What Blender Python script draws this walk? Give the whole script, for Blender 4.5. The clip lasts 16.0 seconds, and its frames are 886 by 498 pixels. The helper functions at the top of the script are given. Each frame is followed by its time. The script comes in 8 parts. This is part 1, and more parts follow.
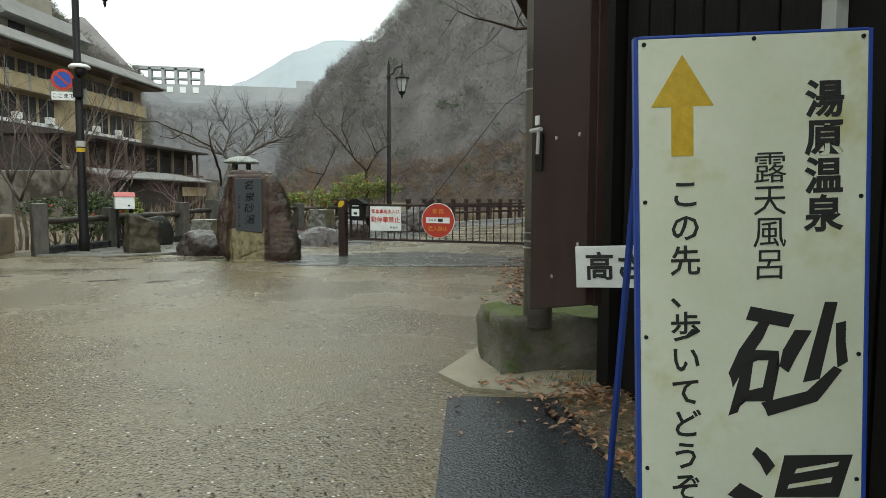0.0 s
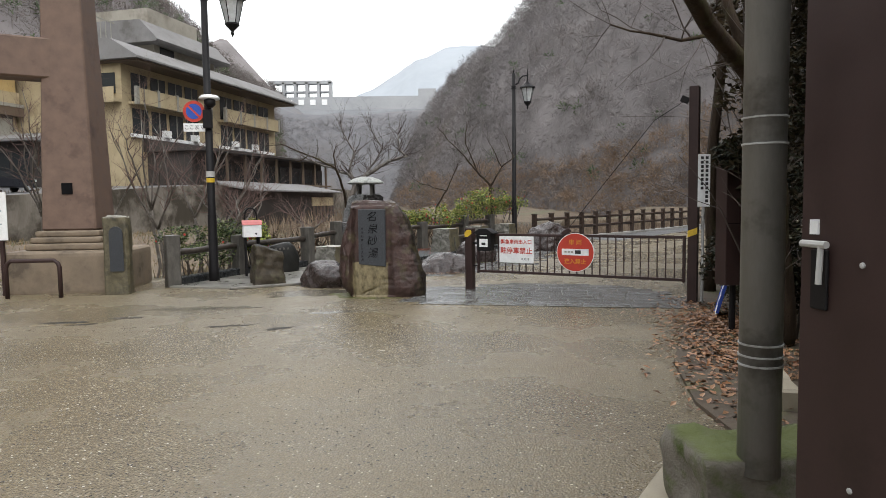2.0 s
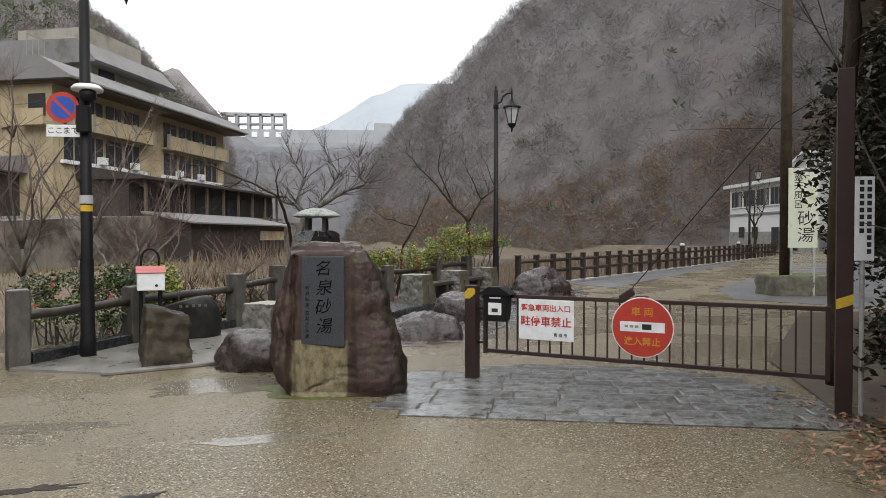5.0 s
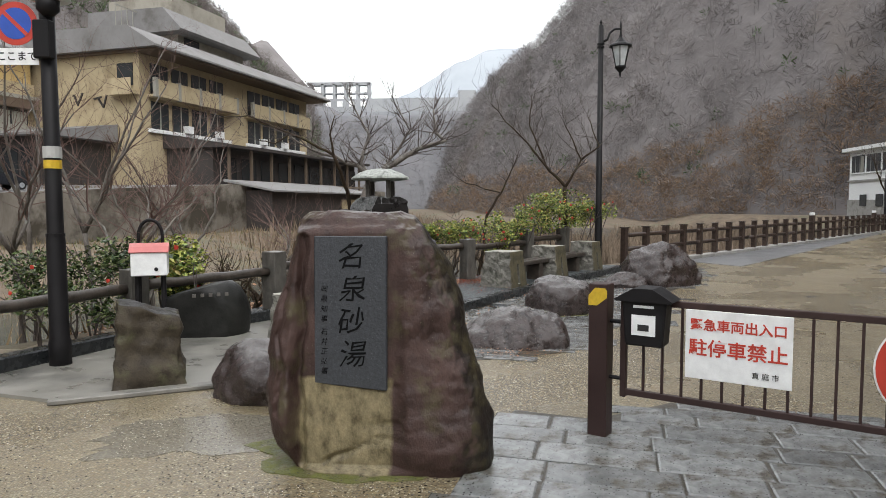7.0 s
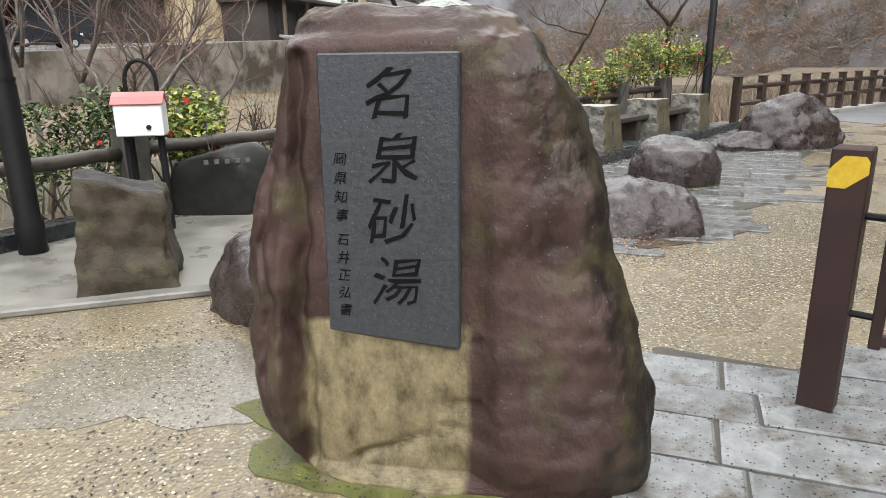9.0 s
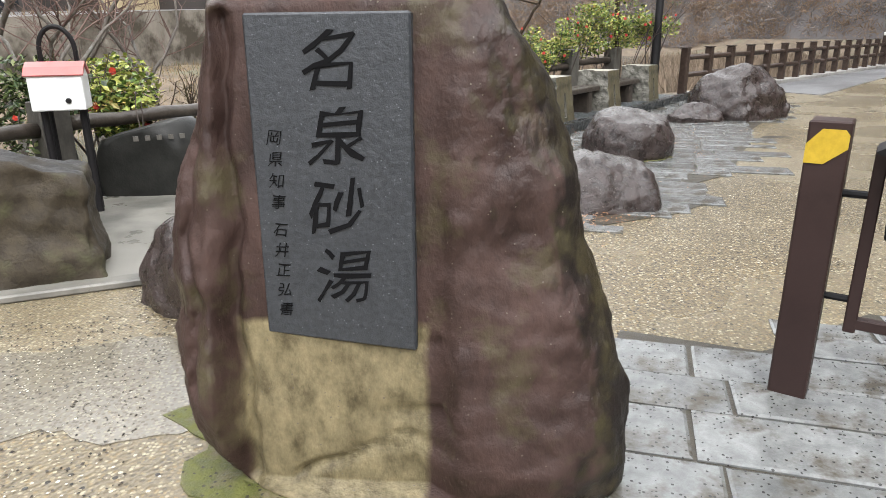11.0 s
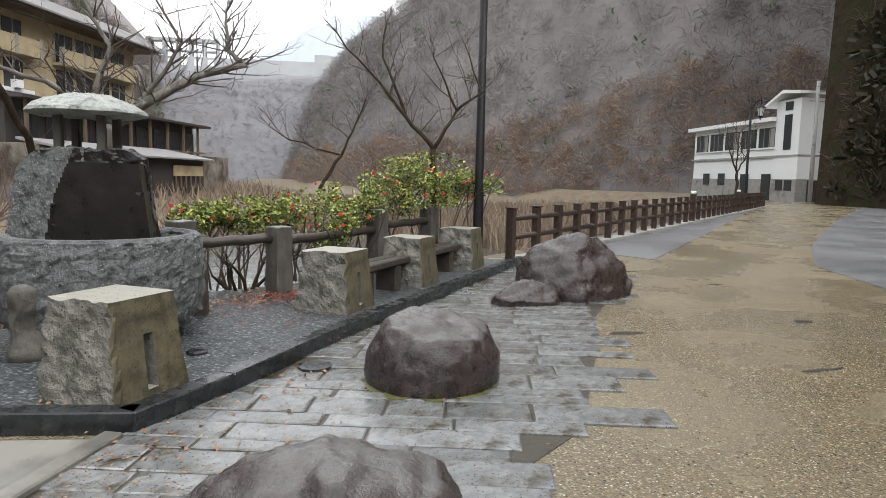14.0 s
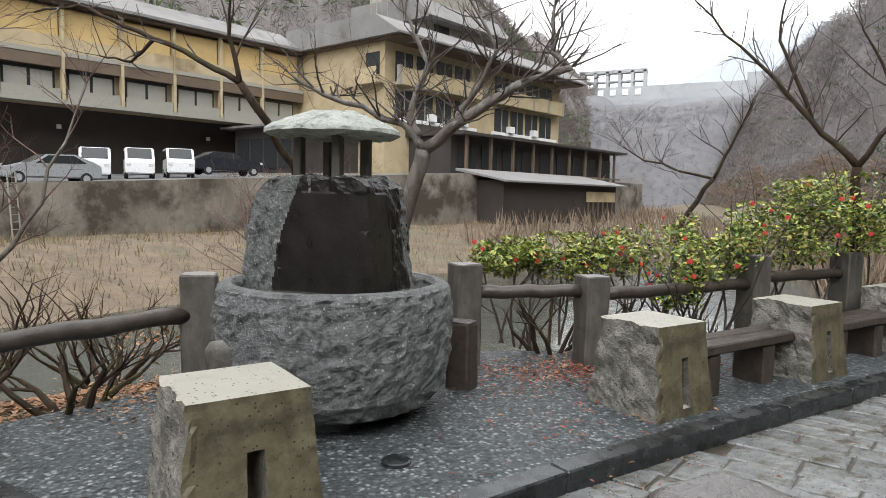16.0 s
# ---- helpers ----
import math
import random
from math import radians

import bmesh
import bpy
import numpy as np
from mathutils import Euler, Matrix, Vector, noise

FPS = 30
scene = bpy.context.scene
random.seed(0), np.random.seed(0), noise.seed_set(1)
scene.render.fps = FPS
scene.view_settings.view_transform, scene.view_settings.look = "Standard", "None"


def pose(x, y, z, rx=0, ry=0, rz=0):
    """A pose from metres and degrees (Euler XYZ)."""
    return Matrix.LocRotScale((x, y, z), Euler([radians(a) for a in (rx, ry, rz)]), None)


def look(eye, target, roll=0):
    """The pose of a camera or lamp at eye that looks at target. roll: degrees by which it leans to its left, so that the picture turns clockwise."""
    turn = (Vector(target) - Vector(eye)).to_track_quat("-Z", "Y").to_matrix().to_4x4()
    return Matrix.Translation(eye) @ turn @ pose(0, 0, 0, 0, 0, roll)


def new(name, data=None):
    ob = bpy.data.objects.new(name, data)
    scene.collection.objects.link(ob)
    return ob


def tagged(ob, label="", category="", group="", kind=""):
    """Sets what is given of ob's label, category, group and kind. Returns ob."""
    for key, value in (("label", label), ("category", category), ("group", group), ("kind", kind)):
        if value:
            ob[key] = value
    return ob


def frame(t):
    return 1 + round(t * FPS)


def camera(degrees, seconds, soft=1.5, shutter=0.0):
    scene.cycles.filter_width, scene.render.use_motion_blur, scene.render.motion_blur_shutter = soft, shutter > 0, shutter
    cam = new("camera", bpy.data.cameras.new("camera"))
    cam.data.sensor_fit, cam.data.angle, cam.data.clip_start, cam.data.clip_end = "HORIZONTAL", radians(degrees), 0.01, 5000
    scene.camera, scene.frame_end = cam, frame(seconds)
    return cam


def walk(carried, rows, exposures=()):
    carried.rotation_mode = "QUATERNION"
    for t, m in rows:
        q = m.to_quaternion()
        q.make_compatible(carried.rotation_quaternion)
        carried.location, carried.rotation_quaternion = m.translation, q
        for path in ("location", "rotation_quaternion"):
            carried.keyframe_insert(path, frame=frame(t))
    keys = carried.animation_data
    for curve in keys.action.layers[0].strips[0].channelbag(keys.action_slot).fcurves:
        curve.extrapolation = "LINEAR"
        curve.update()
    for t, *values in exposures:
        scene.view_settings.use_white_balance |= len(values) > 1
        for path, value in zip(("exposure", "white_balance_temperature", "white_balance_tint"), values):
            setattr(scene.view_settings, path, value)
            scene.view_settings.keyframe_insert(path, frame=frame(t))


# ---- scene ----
cam = camera(67.5, 16.0, soft=0.6)
PATH = [
    (0, (-1.865, 0.151, 1.081), (-1.501, 2.112, 0.927), 0.2),
    (0.5, (-1.923, 0.241, 1.302), (-1.521, 2.169, 0.956), -0.8),
    (1, (-1.974, 0.417, 1.432), (-1.696, 2.375, 1.134), -1.1),
    (1.5, (-1.921, 0.747, 1.476), (-1.892, 2.737, 1.276), -0.0),
    (2, (-1.931, 1.179, 1.502), (-1.927, 3.174, 1.359), -0.8),
    (2.5, (-1.985, 1.679, 1.526), (-2.052, 3.677, 1.569), -0.1),
    (3, (-1.994, 2.32, 1.543), (-1.979, 4.318, 1.619), 2.2),
    (3.5, (-2.105, 2.925, 1.577), (-2.055, 4.924, 1.649), 0.4),
    (4, (-2.192, 3.576, 1.571), (-2.068, 5.571, 1.636), 1.7),
    (4.2, (-2.232, 3.839, 1.589), (-2.101, 5.834, 1.616), 1.3),
    (6.3, (-2.334, 6.876, 1.597), (-2.207, 8.871, 1.538), -1.1),
    (6.5, (-2.294, 7.148, 1.584), (-2.179, 9.144, 1.541), -1.3),
    (7, (-2.281, 7.83, 1.575), (-2.388, 9.823, 1.443), -0.1),
    (7.5, (-2.299, 8.503, 1.54), (-2.566, 10.473, 1.32), -0.9),
    (8, (-2.381, 9.035, 1.458), (-2.707, 10.978, 1.111), 0.6),
    (8.5, (-2.52, 9.474, 1.392), (-2.777, 11.407, 0.946), 0.6),
    (8.7, (-2.548, 9.61, 1.371), (-2.841, 11.525, 0.871), -0.7),
    (10.8, (-2.613, 9.903, 1.342), (-2.832, 11.795, 0.733), -1.4),
    (11, (-2.612, 9.948, 1.34), (-2.756, 11.845, 0.722), -0.6),
    (11.5, (-2.54, 10.185, 1.34), (-2.656, 12.1, 0.774), 0.2),
    (12, (-2.392, 10.531, 1.358), (-2.454, 12.443, 0.773), -0.5),
    (12.5, (-2.267, 10.98, 1.431), (-2.087, 12.906, 0.922), 0.4),
    (13, (-2.086, 11.525, 1.476), (-1.999, 13.474, 1.038), 2.4),
    (13.5, (-1.962, 12.144, 1.468), (-1.66, 14.096, 1.152), 1.2),
    (14, (-1.8, 12.775, 1.53), (-1.484, 14.738, 1.317), 1.2),
    (14.5, (-1.692, 13.382, 1.532), (-1.439, 15.334, 1.174), 1.4),
    (15, (-1.432, 13.959, 1.565), (-1.602, 15.928, 1.257), 2.0),
    (15.5, (-1.323, 14.513, 1.582), (-1.947, 16.407, 1.43), 1.0),
    (16, (-1.089, 15.071, 1.603), (-1.966, 16.862, 1.441), 1.1),
]
EXPOSURE = [(0, 0.05, 6500, -4), (0.5, 0.15, 6500, 3), (1, 0.35, 6500, 8), (2, 0.25, 6500, 10), (4, 0.15, 6500, 10), (6.3, 0.25, 6500, 10), (7, 0.35, 6500, 10), (8, 0.7, 6500, 10), (8.5, 0.9, 6500, 10), (10.8, 1.12, 6500, 10), (11.5, 1.15, 6500, 10), (12.0, 1.15, 6500, 10), (12.5, 0.8, 6500, 10), (13.5, 0.64, 6500, 10), (14.5, 0.58, 6500, 10), (15.5, 0.7, 6500, 10), (16, 0.65, 6500, 10)]
walk(cam, [(t, look(e, g, r)) for t, e, g, r in PATH], EXPOSURE)

# ---- light ----
world = bpy.data.worlds.new("overcast")
world.use_nodes = True
scene.world = world
wt = world.node_tree
wt.nodes.clear()
w_out = wt.nodes.new("ShaderNodeOutputWorld")
w_bg = wt.nodes.new("ShaderNodeBackground")
w_hsv = wt.nodes.new("ShaderNodeHueSaturation")
w_sky = wt.nodes.new("ShaderNodeTexSky")
w_sky.sky_type = "NISHITA"
w_sky.sun_disc = False
w_sky.sun_elevation = radians(52)
w_sky.sun_rotation = radians(150)
w_sky.dust_density = 2.0
w_sky.air_density = 1.6
w_hsv.inputs["Saturation"].default_value = 0.15
w_hsv.inputs["Value"].default_value = 2.0
w_bg.inputs["Strength"].default_value = 0.15
wt.links.new(w_sky.outputs[0], w_hsv.inputs["Color"])
wt.links.new(w_hsv.outputs[0], w_bg.inputs[0])
wt.links.new(w_bg.outputs[0], w_out.inputs[0])
sun = new("sun", bpy.data.lights.new("sun", "SUN"))
sun.data.energy = 0.5
sun.data.angle = radians(40)
sun.data.color = (1.0, 0.97, 0.93)
sun.rotation_euler = (radians(38), 0, radians(-150))


# ---- materials ----
def nodes_of(m):
    t = m.node_tree
    return t, t.nodes, t.links, t.nodes["Principled BSDF"]


def surface(name, dark, light, scale=6.0, rough=0.7, rough2=None, bump=0.3, fine=90.0, spot=None, spot_scale=2.0, spot_at=0.6, metal=0.0,
            vary=0.0, stretch=(1, 1, 1), dist=0.01, top=None, top_at=0.6, coords="Object", zone=None, spec=0.5, top_mix=0.5, flank=None, speck=None):
    """A worn surface: two noises of colour, stains, fine relief, and an optional second colour on what faces up, such
    as moss or painted sky sheen.
    """
    m = bpy.data.materials.new(name)
    m.use_nodes = True
    t, n, l, b = nodes_of(m)
    tc = n.new("ShaderNodeTexCoord")
    mp = n.new("ShaderNodeMapping")
    mp.inputs["Scale"].default_value = stretch
    l.new(tc.outputs[coords], mp.inputs[0])
    n1 = n.new("ShaderNodeTexNoise")
    n1.inputs["Scale"].default_value = scale
    n1.inputs["Detail"].default_value = 7
    n1.inputs["Roughness"].default_value = 0.62
    n2 = n.new("ShaderNodeTexNoise")
    n2.inputs["Scale"].default_value = fine
    n2.inputs["Detail"].default_value = 3
    l.new(mp.outputs[0], n1.inputs["Vector"])
    l.new(mp.outputs[0], n2.inputs["Vector"])
    add = n.new("ShaderNodeMath")
    add.operation = "MULTIPLY_ADD"
    add.inputs[1].default_value = 0.35
    l.new(n2.outputs[0], add.inputs[0])
    sub = n.new("ShaderNodeMath")
    sub.operation = "MULTIPLY_ADD"
    sub.inputs[1].default_value = 1.9
    sub.inputs[2].default_value = -0.62
    l.new(n1.outputs[0], sub.inputs[0])
    l.new(sub.outputs[0], add.inputs[2])
    mix = n.new("ShaderNodeMix")
    mix.data_type = "RGBA"
    mix.inputs[6].default_value = (*dark, 1)
    mix.inputs[7].default_value = (*light, 1)
    mix.clamp_factor = True
    l.new(add.outputs[0], mix.inputs[0])
    col = mix.outputs[2]
    if vary:
        oi = n.new("ShaderNodeObjectInfo")
        mr = n.new("ShaderNodeMapRange")
        mr.inputs["To Min"].default_value = 1 - vary
        mr.inputs["To Max"].default_value = 1 + vary
        l.new(oi.outputs["Random"], mr.inputs[0])
        sc = n.new("ShaderNodeVectorMath")
        sc.operation = "SCALE"
        l.new(col, sc.inputs[0])
        l.new(mr.outputs[0], sc.inputs["Scale"])
        col = sc.outputs[0]
    if spot:
        n3 = n.new("ShaderNodeTexNoise")
        n3.inputs["Scale"].default_value = spot_scale
        n3.inputs["Detail"].default_value = 5
        n3.inputs["Roughness"].default_value = 0.65
        l.new(tc.outputs[coords], n3.inputs["Vector"])
        r3 = n.new("ShaderNodeMapRange")
        r3.inputs["From Min"].default_value = spot_at - 0.06
        r3.inputs["From Max"].default_value = spot_at + 0.1
        l.new(n3.outputs[0], r3.inputs[0])
        mx = n.new("ShaderNodeMix")
        mx.data_type = "RGBA"
        mx.inputs[7].default_value = (*spot, 1)
        l.new(r3.outputs[0], mx.inputs[0])
        l.new(col, mx.inputs[6])
        col = mx.outputs[2]
    # second colour by upward normal; on wet rock it paints the sky's sheen
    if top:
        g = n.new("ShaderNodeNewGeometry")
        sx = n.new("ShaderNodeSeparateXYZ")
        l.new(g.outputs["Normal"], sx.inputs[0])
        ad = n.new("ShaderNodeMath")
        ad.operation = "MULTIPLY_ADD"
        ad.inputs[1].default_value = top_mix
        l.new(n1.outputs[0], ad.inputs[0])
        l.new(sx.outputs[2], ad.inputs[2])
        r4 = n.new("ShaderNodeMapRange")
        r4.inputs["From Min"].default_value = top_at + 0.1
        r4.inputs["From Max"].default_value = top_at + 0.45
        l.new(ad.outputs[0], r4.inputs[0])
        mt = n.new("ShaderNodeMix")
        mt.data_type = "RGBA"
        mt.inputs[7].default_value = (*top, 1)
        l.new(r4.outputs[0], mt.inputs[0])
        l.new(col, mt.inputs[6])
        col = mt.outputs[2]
    if flank:
        # olive lichen and a darker brown tone on the side that faces the path
        gf = n.new("ShaderNodeNewGeometry")
        sf = n.new("ShaderNodeSeparateXYZ")
        l.new(gf.outputs["Normal"], sf.inputs[0])
        nf = n.new("ShaderNodeTexNoise")
        nf.inputs["Scale"].default_value = 7.0
        nf.inputs["Detail"].default_value = 7
        nf.inputs["Roughness"].default_value = 0.7
        l.new(tc.outputs["Object"], nf.inputs["Vector"])
        af = n.new("ShaderNodeMath")
        af.operation = "MULTIPLY_ADD"
        af.inputs[1].default_value = 0.9
        l.new(nf.outputs[0], af.inputs[0])
        l.new(sf.outputs[0], af.inputs[2])
        rf = n.new("ShaderNodeMapRange")
        rf.inputs["From Min"].default_value = 0.72
        rf.inputs["From Max"].default_value = 0.98
        l.new(af.outputs[0], rf.inputs[0])
        of = n.new("ShaderNodeSeparateXYZ")
        l.new(tc.outputs["Object"], of.inputs[0])
        xf = n.new("ShaderNodeMapRange")
        xf.inputs["From Min"].default_value = 0.22
        xf.inputs["From Max"].default_value = 0.36
        l.new(of.outputs[0], xf.inputs[0])
        pf = n.new("ShaderNodeMath")
        pf.operation = "MULTIPLY"
        l.new(rf.outputs[0], pf.inputs[0])
        l.new(xf.outputs[0], pf.inputs[1])
        cf = n.new("ShaderNodeMix")
        cf.data_type = "RGBA"
        cf.inputs[6].default_value = (*flank[0], 1)
        cf.inputs[7].default_value = (*flank[1], 1)
        rn = n.new("ShaderNodeMapRange")
        rn.inputs["From Min"].default_value = 0.46
        rn.inputs["From Max"].default_value = 0.74
        l.new(nf.outputs[0], rn.inputs[0])
        l.new(rn.outputs[0], cf.inputs[0])
        mf = n.new("ShaderNodeMix")
        mf.data_type = "RGBA"
        l.new(pf.outputs[0], mf.inputs[0])
        l.new(col, mf.inputs[6])
        l.new(cf.outputs[2], mf.inputs[7])
        col = mf.outputs[2]
    if zone:
        # a cut or split face of its own colour, ragged at its edge
        x0, x1, z0, z1, za, zb = zone
        sz = n.new("ShaderNodeSeparateXYZ")
        jig = n.new("ShaderNodeVectorMath")
        jig.operation = "MULTIPLY_ADD"
        n5 = n.new("ShaderNodeTexNoise")
        n5.inputs["Scale"].default_value = 6.0
        n5.inputs["Detail"].default_value = 5
        l.new(tc.outputs["Object"], n5.inputs["Vector"])
        jig.inputs[1].default_value = (0.06, 0.06, 0.06)
        l.new(n5.outputs["Color"], jig.inputs[0])
        l.new(tc.outputs["Object"], jig.inputs[2])
        l.new(jig.outputs[0], sz.inputs[0])
        fac = None
        for out, lo, hi in ((0, x0 + 0.03, x1 + 0.03), (2, z0 + 0.03, z1 + 0.03)):
            for v, inv in ((lo, False), (hi, True)):
                r5 = n.new("ShaderNodeMapRange")
                r5.inputs["From Min"].default_value = v + (0.012 if inv else -0.012)
                r5.inputs["From Max"].default_value = v - (0.012 if inv else -0.012)
                l.new(sz.outputs[out], r5.inputs[0])
                if fac is None:
                    fac = r5.outputs[0]
                else:
                    mu = n.new("ShaderNodeMath")
                    mu.operation = "MULTIPLY"
                    l.new(fac, mu.inputs[0])
                    l.new(r5.outputs[0], mu.inputs[1])
                    fac = mu.outputs[0]
        gz = n.new("ShaderNodeNewGeometry")
        sy = n.new("ShaderNodeSeparateXYZ")
        l.new(gz.outputs["Normal"], sy.inputs[0])
        ry = n.new("ShaderNodeMapRange")
        ry.inputs["From Min"].default_value = -0.2
        ry.inputs["From Max"].default_value = -0.45
        l.new(sy.outputs[1], ry.inputs[0])
        mu = n.new("ShaderNodeMath")
        mu.operation = "MULTIPLY"
        l.new(fac, mu.inputs[0])
        l.new(ry.outputs[0], mu.inputs[1])
        n6 = n.new("ShaderNodeTexNoise")
        n6.inputs["Scale"].default_value = 11
        n6.inputs["Detail"].default_value = 8
        n6.inputs["Roughness"].default_value = 0.7
        l.new(mp.outputs[0], n6.inputs["Vector"])
        r6 = n.new("ShaderNodeMapRange")
        r6.inputs["From Min"].default_value = 0.28
        r6.inputs["From Max"].default_value = 0.7
        l.new(n6.outputs[0], r6.inputs[0])
        z6 = n.new("ShaderNodeMix")
        z6.data_type = "RGBA"
        z6.inputs[6].default_value = (*za, 1)
        z6.inputs[7].default_value = (*zb, 1)
        l.new(r6.outputs[0], z6.inputs[0])
        z7 = n.new("ShaderNodeMix")
        z7.data_type = "RGBA"
        l.new(mu.outputs[0], z7.inputs[0])
        l.new(col, z7.inputs[6])
        l.new(z6.outputs[2], z7.inputs[7])
        col = z7.outputs[2]
    if speck:
        # single grains of another colour: colour, grain size, share of the grains
        vs = n.new("ShaderNodeTexVoronoi")
        vs.inputs["Scale"].default_value = 1 / speck[1]
        l.new(tc.outputs["Object"], vs.inputs["Vector"])
        ss = n.new("ShaderNodeSeparateColor")
        l.new(vs.outputs["Color"], ss.inputs[0])
        gs = n.new("ShaderNodeMath")
        gs.operation = "GREATER_THAN"
        gs.inputs[1].default_value = 1 - speck[2]
        l.new(ss.outputs[0], gs.inputs[0])
        ls = n.new("ShaderNodeMath")
        ls.operation = "LESS_THAN"
        ls.inputs[1].default_value = 0.42
        l.new(vs.outputs["Distance"], ls.inputs[0])
        ms = n.new("ShaderNodeMath")
        ms.operation = "MULTIPLY"
        l.new(gs.outputs[0], ms.inputs[0])
        l.new(ls.outputs[0], ms.inputs[1])
        xs = n.new("ShaderNodeMix")
        xs.data_type = "RGBA"
        xs.inputs[7].default_value = (*speck[0], 1)
        l.new(ms.outputs[0], xs.inputs[0])
        l.new(col, xs.inputs[6])
        col = xs.outputs[2]
    l.new(col, b.inputs["Base Color"])
    b.inputs["Metallic"].default_value = metal
    b.inputs["Specular IOR Level"].default_value = spec
    rr = n.new("ShaderNodeMapRange")
    rr.inputs["To Min"].default_value = rough
    rr.inputs["To Max"].default_value = rough if rough2 is None else rough2
    l.new(n1.outputs[0], rr.inputs[0])
    rr.inputs["From Min"].default_value = 0.35
    rr.inputs["From Max"].default_value = 0.65
    l.new(rr.outputs[0], b.inputs["Roughness"])
    bp = n.new("ShaderNodeBump")
    bp.inputs["Strength"].default_value = bump
    bp.inputs["Distance"].default_value = dist
    l.new(add.outputs[0], bp.inputs["Height"])
    l.new(bp.outputs[0], b.inputs["Normal"])
    return m


def pebbled(name, colors, size, ground_dark, ground_light, rough=0.35, rough2=0.6, bump=0.5, patch=None, lone=(), worn=None):
    """Aggregate: pebbles of several colours set in a matrix, with broad damp patches."""
    m = bpy.data.materials.new(name)
    m.use_nodes = True
    t, n, l, b = nodes_of(m)
    tc = n.new("ShaderNodeTexCoord")
    v = n.new("ShaderNodeTexVoronoi")
    v.inputs["Scale"].default_value = 1 / size
    l.new(tc.outputs["Object"], v.inputs["Vector"])
    ramp = n.new("ShaderNodeValToRGB")
    ramp.color_ramp.interpolation = "CONSTANT"
    e = ramp.color_ramp.elements
    while len(e) < len(colors):
        e.new(0.5)
    for i, c in enumerate(colors):
        e[i].position = i / len(colors)
        e[i].color = (*c, 1)
    sep = n.new("ShaderNodeSeparateColor")
    l.new(v.outputs["Color"], sep.inputs[0])
    l.new(sep.outputs[0], ramp.inputs[0])
    big = n.new("ShaderNodeTexNoise")
    big.inputs["Scale"].default_value = 0.55
    big.inputs["Detail"].default_value = 7
    l.new(tc.outputs["Object"], big.inputs["Vector"])
    gm = n.new("ShaderNodeMix")
    gm.data_type = "RGBA"
    gm.inputs[6].default_value = (*ground_dark, 1)
    gm.inputs[7].default_value = (*ground_light, 1)
    br = n.new("ShaderNodeMapRange")
    br.inputs["From Min"].default_value = 0.25
    br.inputs["From Max"].default_value = 0.75
    l.new(big.outputs[0], br.inputs[0])
    l.new(br.outputs[0], gm.inputs[0])
    edge = n.new("ShaderNodeMapRange")
    edge.inputs["From Min"].default_value = 0.38
    edge.inputs["From Max"].default_value = 0.58
    edge.inputs["To Min"].default_value = 0.84
    edge.inputs["To Max"].default_value = 0.08
    l.new(v.outputs["Distance"], edge.inputs[0])
    share = edge.outputs[0]
    if worn:
        # the older stretch of road is worn smooth, its pebbles bound over
        sy = n.new("ShaderNodeSeparateXYZ")
        l.new(tc.outputs["Object"], sy.inputs[0])
        ry = n.new("ShaderNodeMapRange")
        ry.inputs["From Min"].default_value = worn[0]
        ry.inputs["From Max"].default_value = worn[1]
        ry.inputs["To Min"].default_value = worn[2]
        l.new(sy.outputs[1], ry.inputs[0])
        wy = n.new("ShaderNodeMath")
        wy.operation = "MULTIPLY"
        l.new(share, wy.inputs[0])
        l.new(ry.outputs[0], wy.inputs[1])
        share = wy.outputs[0]
    mx = n.new("ShaderNodeMix")
    mx.data_type = "RGBA"
    l.new(share, mx.inputs[0])
    l.new(gm.outputs[2], mx.inputs[6])
    l.new(ramp.outputs[0], mx.inputs[7])
    col = mx.outputs[2]
    if patch:
        pn = n.new("ShaderNodeTexNoise")
        pn.inputs["Scale"].default_value = 0.23
        pn.inputs["Detail"].default_value = 4
        l.new(tc.outputs["Object"], pn.inputs["Vector"])
        pr = n.new("ShaderNodeMapRange")
        pr.inputs["From Min"].default_value = 0.36
        pr.inputs["From Max"].default_value = 0.74
        pr.inputs["To Max"].default_value = 0.5
        l.new(pn.outputs[0], pr.inputs[0])
        pm = n.new("ShaderNodeMix")
        pm.data_type = "RGBA"
        pm.inputs[7].default_value = (*patch, 1)
        l.new(pr.outputs[0], pm.inputs[0])
        l.new(col, pm.inputs[6])
        col = pm.outputs[2]
    # lone larger grains, dark and pale
    for shade, grain, share, off in lone:
        vg = n.new("ShaderNodeTexVoronoi")
        vg.inputs["Scale"].default_value = 1 / (size * grain)
        sh = n.new("ShaderNodeVectorMath")
        sh.inputs[1].default_value = (off, off, off)
        l.new(tc.outputs["Object"], sh.inputs[0])
        l.new(sh.outputs[0], vg.inputs["Vector"])
        sg = n.new("ShaderNodeSeparateColor")
        l.new(vg.outputs["Color"], sg.inputs[0])
        gg = n.new("ShaderNodeMath")
        gg.operation = "GREATER_THAN"
        gg.inputs[1].default_value = 1 - share
        l.new(sg.outputs[0], gg.inputs[0])
        lg = n.new("ShaderNodeMath")
        lg.operation = "LESS_THAN"
        lg.inputs[1].default_value = 0.36
        l.new(vg.outputs["Distance"], lg.inputs[0])
        mg = n.new("ShaderNodeMath")
        mg.operation = "MULTIPLY"
        l.new(gg.outputs[0], mg.inputs[0])
        l.new(lg.outputs[0], mg.inputs[1])
        xg = n.new("ShaderNodeMix")
        xg.data_type = "RGBA"
        xg.inputs[7].default_value = (*shade, 1)
        l.new(mg.outputs[0], xg.inputs[0])
        l.new(col, xg.inputs[6])
